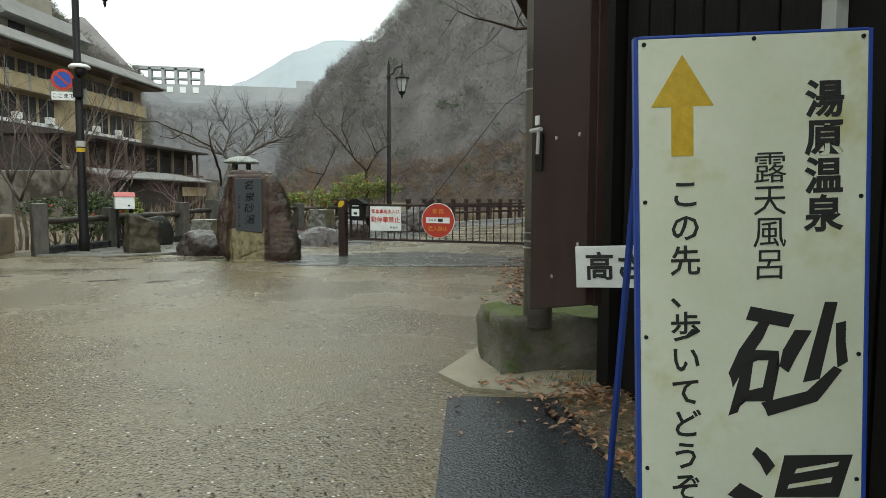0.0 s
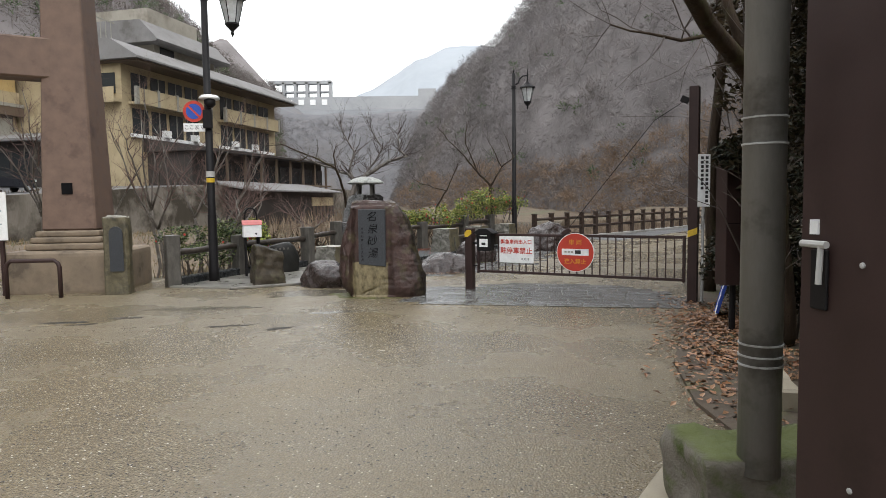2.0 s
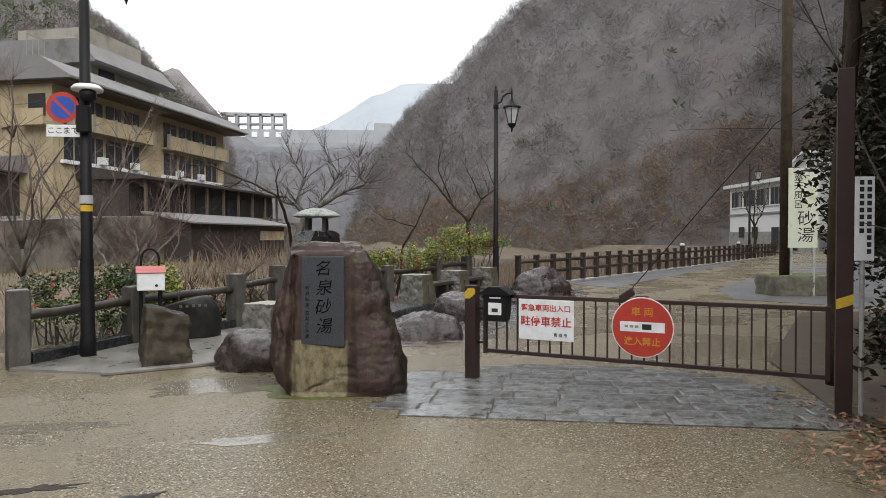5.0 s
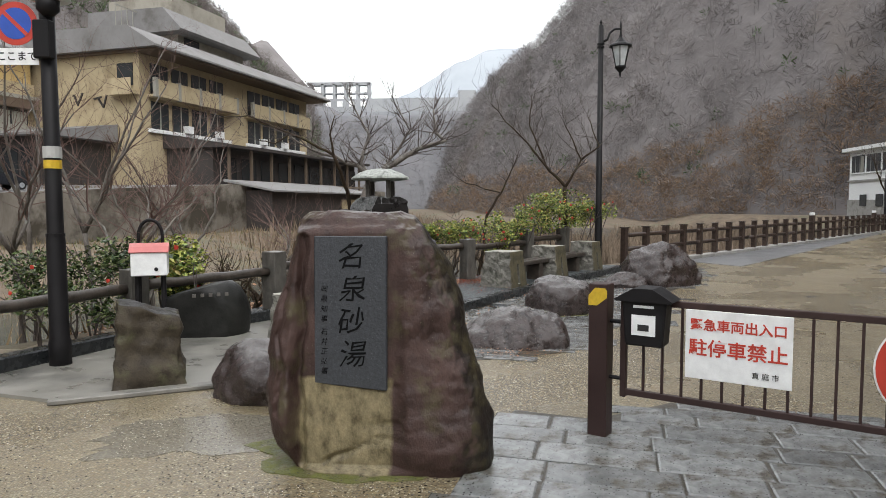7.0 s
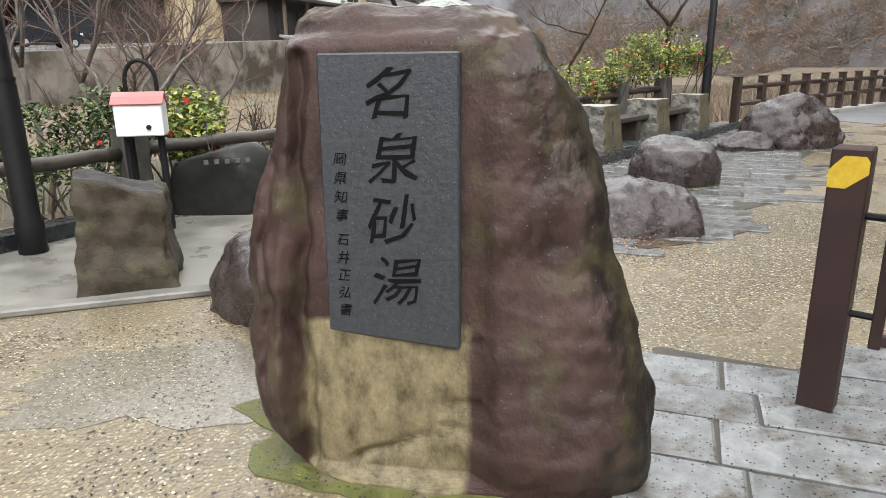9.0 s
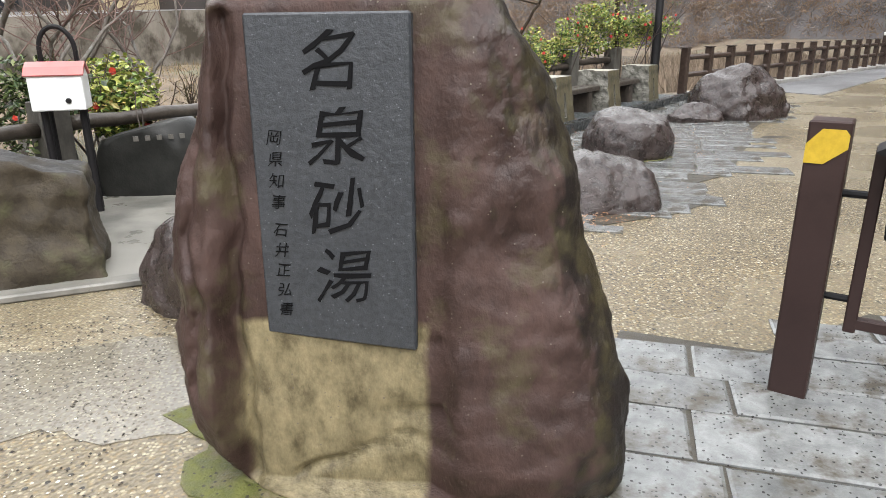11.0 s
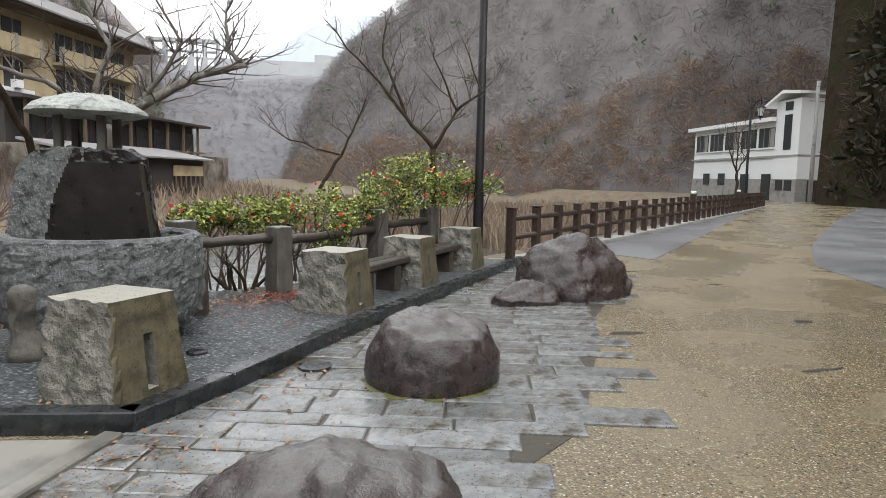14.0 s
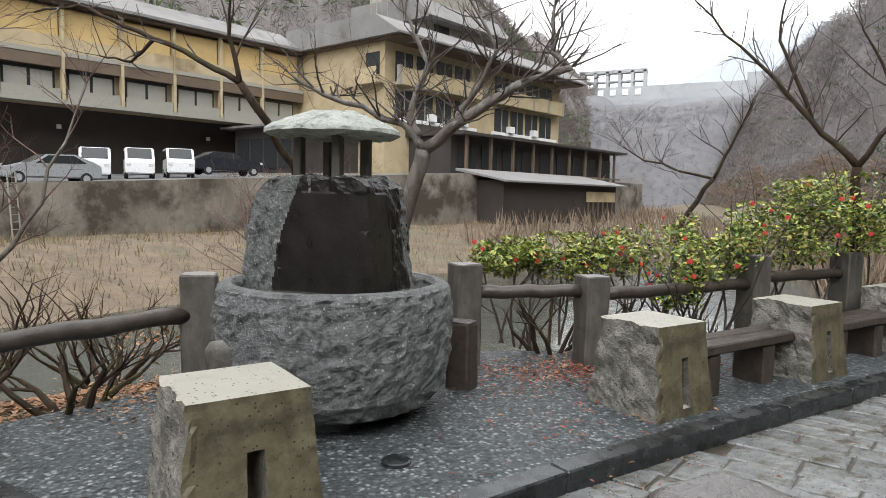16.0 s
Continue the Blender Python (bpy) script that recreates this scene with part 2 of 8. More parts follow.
        col = xg.outputs[2]
    l.new(col, b.inputs["Base Color"])
    rr = n.new("ShaderNodeMapRange")
    rr.inputs["From Min"].default_value = 0.4
    rr.inputs["From Max"].default_value = 0.62
    rr.inputs["To Min"].default_value = rough
    rr.inputs["To Max"].default_value = rough2
    l.new(big.outputs[0], rr.inputs[0])
    l.new(rr.outputs[0], b.inputs["Roughness"])
    bp = n.new("ShaderNodeBump")
    bp.inputs["Strength"].default_value = bump
    bp.inputs["Distance"].default_value = size * 0.5
    bp.invert = True
    l.new(v.outputs["Distance"], bp.inputs["Height"])
    l.new(bp.outputs[0], b.inputs["Normal"])
    return m


def plain(name, color, rough=0.5, metal=0.0, bump=0.08):
    return surface(name, tuple(c * 0.82 for c in color), tuple(min(1, c * 1.12) for c in color), 9, rough, min(1, rough + 0.15), bump, 160, metal=metal, dist=0.004)


def leafy(name, colors, rough=0.35, spec=0.5, patches=()):
    m = bpy.data.materials.new(name)
    m.use_nodes = True
    t, n, l, b = nodes_of(m)
    g = n.new("ShaderNodeNewGeometry")
    ramp = n.new("ShaderNodeValToRGB")
    e = ramp.color_ramp.elements
    while len(e) < len(colors):
        e.new(0.5)
    for i, c in enumerate(colors):
        e[i].position = i / max(1, len(colors) - 1)
        e[i].color = (*c, 1)
    l.new(g.outputs["Random Per Island"], ramp.inputs[0])
    col = ramp.outputs[0]
    for i, (shade, scale, at, share) in enumerate(patches):
        # stands of one kind of tree
        np_ = n.new("ShaderNodeTexNoise")
        np_.inputs["Scale"].default_value = scale
        np_.inputs["Detail"].default_value = 4
        sh = n.new("ShaderNodeVectorMath")
        sh.inputs[1].default_value = (37.0 * i, 11.0 * i, 5.0 * i)
        l.new(g.outputs["Position"], sh.inputs[0])
        l.new(sh.outputs[0], np_.inputs["Vector"])
        rp = n.new("ShaderNodeMapRange")
        rp.inputs["From Min"].default_value = at - 0.07
        rp.inputs["From Max"].default_value = at + 0.07
        rp.inputs["To Max"].default_value = share
        l.new(np_.outputs[0], rp.inputs[0])
        mp = n.new("ShaderNodeMix")
        mp.data_type = "RGBA"
        mp.inputs[7].default_value = (*shade, 1)
        l.new(rp.outputs[0], mp.inputs[0])
        l.new(col, mp.inputs[6])
        col = mp.outputs[2]
    l.new(col, b.inputs["Base Color"])
    b.inputs["Roughness"].default_value = rough
    b.inputs["Specular IOR Level"].default_value = spec
    return m


M_ROAD = pebbled("sandy_aggregate", [(0.065, 0.053, 0.036), (0.33, 0.278, 0.17), (0.19, 0.145, 0.08), (0.48, 0.43, 0.30), (0.27, 0.195, 0.09), (0.13, 0.104, 0.068), (0.24, 0.192, 0.118)],
                 0.015, (0.118, 0.094, 0.056), (0.185, 0.148, 0.089), 0.14, 0.42, 0.5, (0.195, 0.172, 0.128), (((0.02, 0.017, 0.013), 1.7, 0.06, 0.0), ((0.52, 0.48, 0.38), 1.3, 0.03, 3.7)), (4.5, 9.5, 0.42))
M_ASPHALT = pebbled("grey_asphalt", [(0.10, 0.10, 0.10), (0.2, 0.2, 0.2), (0.14, 0.14, 0.15)], 0.01, (0.12, 0.12, 0.125), (0.17, 0.17, 0.17), 0.3, 0.5, 0.3)
# wet aggregate in paler greys: the water film's sheen is in the colour
M_FILM_SHEEN = pebbled("puddle_sheen_aggregate", [(0.11, 0.096, 0.07), (0.27, 0.245, 0.185), (0.18, 0.158, 0.115)], 0.015, (0.15, 0.136, 0.108), (0.21, 0.192, 0.156), 0.03, 0.14, 0.12)
M_WETASPHALT = pebbled("dark_wet_asphalt", [(0.02, 0.022, 0.025), (0.05, 0.054, 0.06), (0.032, 0.036, 0.042)], 0.012, (0.022, 0.025, 0.03), (0.04, 0.045, 0.052), 0.12, 0.35, 0.3)
M_GRAVEL = pebbled("blue_grey_gravel", [(0.035, 0.043, 0.047), (0.11, 0.125, 0.13), (0.055, 0.063, 0.068), (0.27, 0.284, 0.285), (0.014, 0.017, 0.019), (0.13, 0.146, 0.15)], 0.028,
                   (0.022, 0.026, 0.027), (0.045, 0.052, 0.053), 0.4, 0.6, 1.0)
M_PAVE = surface("grey_paving_stone", (0.085, 0.088, 0.086), (0.255, 0.262, 0.258), 11, 0.06, 0.24, 0.35, 190, (0.070, 0.060, 0.043), 5, 0.57, vary=0.25, dist=0.005, spec=0.6, speck=((0.035, 0.035, 0.032), 0.012, 0.13))
M_PAVEBED = surface("paving_bed", (0.025, 0.022, 0.016), (0.075, 0.064, 0.045), 9, 0.3, 0.6, 0.5, 140)
M_CONC = surface("concrete", (0.22, 0.215, 0.20), (0.38, 0.37, 0.345), 3.5, 0.5, 0.75, 0.25, 90, (0.15, 0.145, 0.125), 1.4, 0.58)
M_CONC_TAN = surface("tan_concrete", (0.25, 0.215, 0.155), (0.41, 0.365, 0.275), 4, 0.5, 0.75, 0.3, 100, (0.16, 0.15, 0.09), 2.4, 0.6)
M_CRACK = surface("dark_wet_crack", (0.012, 0.010, 0.008), (0.05, 0.042, 0.032), 30, 0.5, 0.8, 0.8, 120)
M_CONC_WET = surface("damp_concrete", (0.15, 0.143, 0.125), (0.25, 0.24, 0.212), 2.5, 0.25, 0.5, 0.12, 110, (0.09, 0.087, 0.077), 1.2, 0.55)
M_MOSSY = surface("mossy_concrete", (0.09, 0.08, 0.06), (0.22, 0.20, 0.165), 8, 0.75, 0.9, 0.9, 60, (0.075, 0.10, 0.025), 5, 0.56, top=(0.11, 0.13, 0.04), top_at=0.75, dist=0.02)
# top: sky reflected on the wet upper faces, put into the colour
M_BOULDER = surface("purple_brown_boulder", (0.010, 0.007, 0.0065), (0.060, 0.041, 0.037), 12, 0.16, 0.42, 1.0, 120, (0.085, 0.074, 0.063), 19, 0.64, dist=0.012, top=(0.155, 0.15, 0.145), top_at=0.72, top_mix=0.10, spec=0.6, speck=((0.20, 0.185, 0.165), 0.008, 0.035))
# the crest is coloured pale for the wet sheen of the sky
M_MONUMENT = surface("monument_rock", (0.016, 0.0095, 0.0085), (0.082, 0.048, 0.040), 5.0, 0.36, 0.7, 0.8, 60, (0.078, 0.066, 0.036), 4.0, 0.60, dist=0.012, stretch=(1.3, 1.3, 0.85), top=(0.22, 0.216, 0.205), top_at=0.94,
                     zone=(-0.37, 0.19, -0.1, 0.56, (0.050, 0.040, 0.020), (0.30, 0.25, 0.145)), spec=0.3, flank=((0.014, 0.010, 0.008), (0.075, 0.064, 0.030)), speck=((0.13, 0.11, 0.09), 0.006, 0.006))
M_GRANITE = surface("dark_granite", (0.022, 0.025, 0.030), (0.052, 0.057, 0.064), 60, 0.28, 0.45, 0.3, 320, (0.08, 0.08, 0.08), 160, 0.68, speck=((0.10, 0.11, 0.12), 0.005, 0.02))
M_INK = surface("black_carving", (0.004, 0.004, 0.0045), (0.009, 0.009, 0.010), 9, 0.75, 0.9, 0.1, 160, spec=0.1)
M_GREYSTONE = surface("rough_grey_stone", (0.045, 0.047, 0.047), (0.245, 0.252, 0.25), 24, 0.4, 0.7, 1.0, 120, (0.038, 0.040, 0.039), 10, 0.57, dist=0.026, speck=((0.32, 0.33, 0.33), 0.016, 0.05))
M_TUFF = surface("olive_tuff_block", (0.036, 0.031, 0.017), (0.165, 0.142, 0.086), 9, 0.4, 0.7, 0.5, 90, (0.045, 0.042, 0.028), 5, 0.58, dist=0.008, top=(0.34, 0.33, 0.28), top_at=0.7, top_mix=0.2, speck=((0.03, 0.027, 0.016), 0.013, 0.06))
M_SPLIT = surface("split_grey_tuff", (0.060, 0.056, 0.046), (0.25, 0.24, 0.205), 10, 0.5, 0.8, 0.8, 80, (0.07, 0.072, 0.05), 6, 0.60, dist=0.02, speck=((0.035, 0.032, 0.024), 0.016, 0.08))
# post tops are paled in colour for their wet sheen
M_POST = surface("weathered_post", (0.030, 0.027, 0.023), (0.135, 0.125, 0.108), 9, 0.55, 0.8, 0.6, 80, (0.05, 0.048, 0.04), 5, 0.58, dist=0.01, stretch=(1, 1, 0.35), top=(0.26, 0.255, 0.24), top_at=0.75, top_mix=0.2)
M_LOG = surface("dark_wet_log", (0.022, 0.018, 0.014), (0.075, 0.06, 0.048), 12, 0.3, 0.55, 0.5, 80, dist=0.01)
M_RAILWOOD = surface("brown_fence_rail", (0.022, 0.014, 0.011), (0.066, 0.044, 0.034), 12, 0.3, 0.5, 0.5, 80, dist=0.008, spec=0.35)
M_KERB = surface("black_kerb_stone", (0.008, 0.009, 0.010), (0.030, 0.033, 0.034), 9, 0.12, 0.4, 0.3, 90, (0.06, 0.06, 0.057), 5, 0.68, dist=0.005, spec=0.5)
M_BROWN = surface("brown_painted_steel", (0.030, 0.017, 0.0155), (0.050, 0.029, 0.026), 4, 0.4, 0.55, 0.08, 140, (0.024, 0.014, 0.012), 3, 0.62, dist=0.003, spec=0.3)
# timber near black: the darkness inside the shed is put into its colour
M_DARKROOM = surface("interior_dark_timber", (0.005, 0.0045, 0.004), (0.014, 0.012, 0.010), 6, 0.7, 0.85, 0.4, 80, stretch=(1, 1, 0.2), spec=0.15)
M_POLE = surface("grey_pole", (0.34, 0.34, 0.325), (0.50, 0.50, 0.48), 6, 0.5, 0.7, 0.15, 100, (0.17, 0.16, 0.14), 3, 0.6, stretch=(1, 1, 0.3))
M_DULLPOLE = surface("dull_grey_pole", (0.15, 0.145, 0.135), (0.27, 0.26, 0.245), 6, 0.4, 0.6, 0.15, 100, (0.09, 0.082, 0.07), 3, 0.58, stretch=(1, 1, 0.3))
M_BLACKIRON = surface("black_iron", (0.007, 0.0065, 0.007), (0.014, 0.013, 0.014), 9, 0.45, 0.6, 0.08, 160, dist=0.004, spec=0.22)
M_PILLAR = surface("brown_stone_plaster", (0.115, 0.073, 0.054), (0.20, 0.132, 0.098), 5, 0.55, 0.75, 0.2, 110, (0.10, 0.063, 0.048), 2, 0.60)
M_PLINTH = surface("tan_plinth", (0.13, 0.098, 0.068), (0.28, 0.22, 0.155), 4, 0.6, 0.8, 0.25, 90, (0.10, 0.078, 0.056), 2, 0.58)
M_WHITE = plain("white_paint", (0.82, 0.83, 0.82), 0.4)
M_SIGNWHITE = surface("aged_white_board", (0.62, 0.65, 0.49), (0.78, 0.80, 0.68), 2.2, 0.4, 0.5, 0.05, 60, (0.56, 0.55, 0.27), 2.4, 0.6)
M_YELLOW = surface("worn_gold_tape", (0.46, 0.30, 0.02), (0.70, 0.48, 0.04), 26, 0.3, 0.5, 0.15, 120)
M_BLUE = plain("blue_frame", (0.02, 0.06, 0.34), 0.4)
M_RED = plain("sign_red", (0.50, 0.045, 0.025), 0.4)
M_ORANGE = plain("faded_orange", (0.66, 0.26, 0.03), 0.5)
M_TEXTBLACK = plain("text_black", (0.02, 0.02, 0.02), 0.5)
M_SIGNBLUE = plain("sign_blue", (0.02, 0.08, 0.42), 0.4)
M_PINK = plain("faded_red_lid", (0.52, 0.16, 0.15), 0.4)
M_BARK = surface("bark", (0.045, 0.037, 0.030), (0.20, 0.176, 0.152), 11, 0.45, 0.75, 0.9, 70, (0.26, 0.265, 0.24), 6, 0.63, dist=0.02, stretch=(1, 1, 0.3))
M_BARKDARK = surface("mossy_bark", (0.018, 0.012, 0.008), (0.066, 0.045, 0.029), 12, 0.6, 0.85, 0.9, 70, (0.058, 0.052, 0.022), 4, 0.57, dist=0.02, stretch=(1, 1, 0.3), spec=0.2)
M_TWIG = surface("twig", (0.035, 0.026, 0.021), (0.10, 0.078, 0.066), 12, 0.5, 0.8, 0.3, 60)
M_LEAF = leafy("camellia_leaf", [(0.025, 0.045, 0.015), (0.08, 0.14, 0.032), (0.26, 0.33, 0.065), (0.48, 0.48, 0.12), (0.13, 0.20, 0.045), (0.38, 0.26, 0.09)], 0.24)
M_LEAFGREEN = leafy("glossy_green_leaf", [(0.016, 0.028, 0.011), (0.04, 0.07, 0.022), (0.09, 0.135, 0.042), (0.22, 0.25, 0.11), (0.03, 0.05, 0.018)], 0.2)
M_REDLEAF = leafy("red_leaf", [(0.20, 0.03, 0.02), (0.30, 0.07, 0.035), (0.13, 0.025, 0.018)], 0.45)
M_LEAFDARK = leafy("dark_leaf", [(0.010, 0.013, 0.006), (0.022, 0.024, 0.011), (0.034, 0.030, 0.015), (0.052, 0.036, 0.021)], 0.5, 0.25)
M_FLOWER = leafy("red_flower", [(0.45, 0.02, 0.02), (0.6, 0.06, 0.03), (0.35, 0.015, 0.02)], 0.5)
M_LITTER = leafy("fallen_leaf", [(0.14, 0.06, 0.026), (0.30, 0.14, 0.062), (0.38, 0.22, 0.12), (0.08, 0.04, 0.022)], 0.4)
M_GRASS = leafy("dry_grass", [(0.20, 0.145, 0.08), (0.28, 0.205, 0.12), (0.15, 0.118, 0.065), (0.12, 0.13, 0.06)], 0.8, 0.2)
M_MOSS = surface("moss", (0.042, 0.050, 0.013), (0.165, 0.172, 0.045), 14, 0.3, 0.8, 0.9, 120, (0.15, 0.125, 0.075), 9, 0.56, speck=((0.03, 0.026, 0.02), 0.014, 0.15))
M_SOIL = surface("damp_soil", (0.05, 0.038, 0.026), (0.13, 0.10, 0.07), 5, 0.7, 0.9, 0.6, 60, (0.10, 0.11, 0.04), 1.5, 0.6, dist=0.02)
M_WOODFLOOR = surface("dark_wood_floor", (0.018, 0.014, 0.009), (0.055, 0.042, 0.026), 1.5, 0.9, 0.95, 0.8, 20, (0.03, 0.035, 0.014), 0.8, 0.56, dist=0.1, spec=0.1)
M_BANK = surface("dry_bank", (0.075, 0.058, 0.040), (0.22, 0.168, 0.115), 0.9, 0.85, 0.95, 0.8, 8, (0.125, 0.128, 0.078), 0.14, 0.56, dist=0.1)
# pale and greyed: mist over the wooded slopes is put into the colour
M_HILL_HAZE = surface("hazed_wooded_hillside", (0.13, 0.119, 0.116), (0.25, 0.232, 0.228), 0.05, 0.95, 0.98, 0.4, 0.5, (0.185, 0.16, 0.14), 0.02, 0.62, dist=1.2, spec=0.1)
# blue-grey valley tones: haze below the dam is put into both colours
M_VALLEY_HAZE = surface("hazed_valley_woods", (0.13, 0.13, 0.138), (0.21, 0.208, 0.213), 0.08, 0.95, 0.98, 0.3, 0.8, (0.17, 0.155, 0.145), 0.03, 0.6, dist=1.0, spec=0.1)
M_VALLEYTREES_HAZE = leafy("hazed_valley_trees", [(0.15, 0.148, 0.152), (0.21, 0.204, 0.206), (0.18, 0.17, 0.166)], 0.95, 0.1)
# pale blue-grey base: the haze over the far mountain is in the colour
M_FAR_HAZE = surface("hazed_mountain", (0.30, 0.33, 0.36), (0.38, 0.41, 0.44), 0.01, 0.95, 0.98, 0.2, 0.1, dist=1.0)
# tree tones kept light and neutral for the mist on the hill
M_WOODS_HAZE = leafy("bare_woods", [(0.172, 0.158, 0.154), (0.235, 0.22, 0.217), (0.20, 0.183, 0.175), (0.275, 0.258, 0.255), (0.19, 0.175, 0.168)], 0.95, 0.1, (((0.125, 0.113, 0.11), 0.045, 0.56, 0.7), ((0.215, 0.178, 0.152), 0.022, 0.62, 0.4), ((0.31, 0.30, 0.302), 0.03, 0.6, 0.6)))
M_WOODSRED = leafy("russet_scrub", [(0.25, 0.175, 0.125), (0.31, 0.22, 0.15), (0.23, 0.18, 0.135)], 0.95, 0.1)
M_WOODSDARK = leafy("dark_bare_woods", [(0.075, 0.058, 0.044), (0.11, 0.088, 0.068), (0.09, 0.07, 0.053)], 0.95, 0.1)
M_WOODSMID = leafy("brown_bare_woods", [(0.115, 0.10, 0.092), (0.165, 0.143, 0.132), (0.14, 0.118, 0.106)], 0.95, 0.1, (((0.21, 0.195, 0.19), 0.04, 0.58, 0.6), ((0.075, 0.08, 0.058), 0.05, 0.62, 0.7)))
M_EVERGREEN = leafy("evergreen", [(0.07, 0.10, 0.05), (0.11, 0.15, 0.07), (0.09, 0.12, 0.07)], 0.9)
M_WATER = surface("river_water", (0.05, 0.055, 0.045), (0.10, 0.105, 0.09), 0.8, 0.06, 0.12, 0.25, 3, dist=0.05)
M_HOTEL = surface("cream_render", (0.36, 0.29, 0.175), (0.50, 0.41, 0.26), 0.8, 0.75, 0.9, 0.1, 12, (0.25, 0.19, 0.11), 0.25, 0.60)
M_TOWER = surface("grey_cream_render", (0.27, 0.25, 0.205), (0.38, 0.355, 0.30), 0.8, 0.75, 0.9, 0.1, 12, (0.20, 0.18, 0.145), 0.25, 0.58)
M_HOTELPANEL = surface("ochre_screen", (0.46, 0.32, 0.13), (0.60, 0.44, 0.20), 0.8, 0.6, 0.8, 0.05, 12)
M_HOTELROOF = surface("grey_metal_roof", (0.17, 0.165, 0.16), (0.27, 0.265, 0.26), 0.6, 0.7, 0.85, 0.1, 10, (0.14, 0.133, 0.125), 0.3, 0.6, spec=0.25)
# dark cladding; also the painted shade of the undercroft
M_HOTELDARK = surface("dark_cladding_and_shade", (0.025, 0.02, 0.018), (0.06, 0.05, 0.045), 0.8, 0.6, 0.8, 0.1, 10)
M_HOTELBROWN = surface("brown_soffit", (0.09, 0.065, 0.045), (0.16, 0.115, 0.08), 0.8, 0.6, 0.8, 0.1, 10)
M_GLASS = plain("window_glass", (0.035, 0.038, 0.04), 0.1)
M_CURTAIN = plain("pale_curtain", (0.30, 0.29, 0.25), 0.8)
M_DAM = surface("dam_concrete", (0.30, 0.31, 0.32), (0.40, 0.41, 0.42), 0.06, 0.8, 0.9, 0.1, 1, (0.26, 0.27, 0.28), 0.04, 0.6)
M_WALLCONC = surface("stained_retaining_wall", (0.11, 0.096, 0.076), (0.31, 0.28, 0.238), 0.7, 0.75, 0.9, 0.2, 10, (0.058, 0.048, 0.034), 0.35, 0.51, stretch=(1, 1, 0.35))
M_CARWHITE = plain("car_white", (0.75, 0.76, 0.77), 0.25)
M_CARDARK = plain("car_dark", (0.02, 0.022, 0.028), 0.25)
M_CARSILVER = plain("car_silver", (0.45, 0.47, 0.49), 0.25, 0.4)
M_TYRE = plain("tyre", (0.02, 0.02, 0.02), 0.8)
M_LAMPGLASS = plain("frosted_lamp_glass", (0.55, 0.57, 0.57), 0.2)


# ---- mesh helpers ----
def finish(name, bm, material, parent=None, label="", smooth=False):
    me = bpy.data.meshes.new(name)
    bmesh.ops.recalc_face_normals(bm, faces=bm.faces)
    bm.to_mesh(me)
    bm.free()
    me.materials.append(material)
    if smooth:
        for p in me.polygons:
            p.use_smooth = True
    ob = new(name, me)
    if parent is not None:
        ob.parent = parent
    if label:
        ob["label"] = label
    return ob


def part(name, bm, material, parent, label="", smooth=False):
    return finish(name, bm, material, parent, label, smooth)


def single(name, bm, material, label, category, group="", kind="", smooth=False, m=None):
    ob = finish(name, bm, material, None, "", smooth)
    if m is not None:
        ob.matrix_world = m
    return tagged(ob, label, category, group, kind)


def thing(name, label, category, m=None, group="", kind=""):
    ob = new(name)
    ob.empty_display_size = 0.1
    if m is not None:
        ob.matrix_basis = m
    return tagged(ob, label, category, group, kind)


def shared(name, me, parent, m):
    ob = new(name, me)
    ob.parent = parent
    ob.matrix_basis = m
    return ob


def box(bm, x0, x1, y0, y1, z0, z1, bevel=0.0, m=None, seg=1):
    r = bmesh.ops.create_cube(bm, size=1.0)
    vs = r["verts"]
    mt = Matrix.Translation(((x0 + x1) / 2, (y0 + y1) / 2, (z0 + z1) / 2)) @ Matrix.Diagonal((x1 - x0, y1 - y0, z1 - z0, 1))
    bmesh.ops.transform(bm, matrix=mt, verts=vs)
    if bevel:
        es = list({e for v in vs for e in v.link_edges})
        rb = bmesh.ops.bevel(bm, geom=es, offset=bevel, segments=seg, affect="EDGES", profile=0.6)
        vs = list({v for f in rb["faces"] for v in f.verts} | {v for v in vs if v.is_valid})
    if m is not None:
        bmesh.ops.transform(bm, matrix=m, verts=vs)
    return vs


def tube(bm, pts, radii, n=8, cap=True):
    """A tapering tube along points."""
    rings = []
    pts = [Vector(p) for p in pts]
    side = None
    for i, p in enumerate(pts):
        d = (pts[min(i + 1, len(pts) - 1)] - pts[max(i - 1, 0)]).normalized()
        if side is None:
            side = d.orthogonal().normalized()
        else:
            side = (side - d * side.dot(d))
            side = side.normalized() if side.length > 1e-6 else d.orthogonal().normalized()
        up = d.cross(side)
        r = radii[i] if isinstance(radii, (list, tuple)) else radii
        rings.append([bm.verts.new(p + (side * math.cos(a) + up * math.sin(a)) * r) for a in (2 * math.pi * k / n for k in range(n))])
    for a, b in zip(rings, rings[1:]):
        for k in range(n):
            bm.faces.new((a[k], a[(k + 1) % n], b[(k + 1) % n], b[k]))
    if cap:
        bm.faces.new(rings[0][::-1])
        bm.faces.new(rings[-1])


def lathe(bm, profile, n=24, m=None):
    rings = []
    for r, z in profile:
        rings.append([bm.verts.new((r * math.cos(2 * math.pi * k / n), r * math.sin(2 * math.pi * k / n), z)) for k in range(n)])
    for a, b in zip(rings, rings[1:]):
        for k in range(n):
            bm.faces.new((a[k], a[(k + 1) % n], b[(k + 1) % n], b[k]))
    bm.faces.new(rings[0][::-1])
    bm.faces.new(rings[-1])
    if m is not None:
        bmesh.ops.transform(bm, matrix=m, verts=[v for r in rings for v in r])


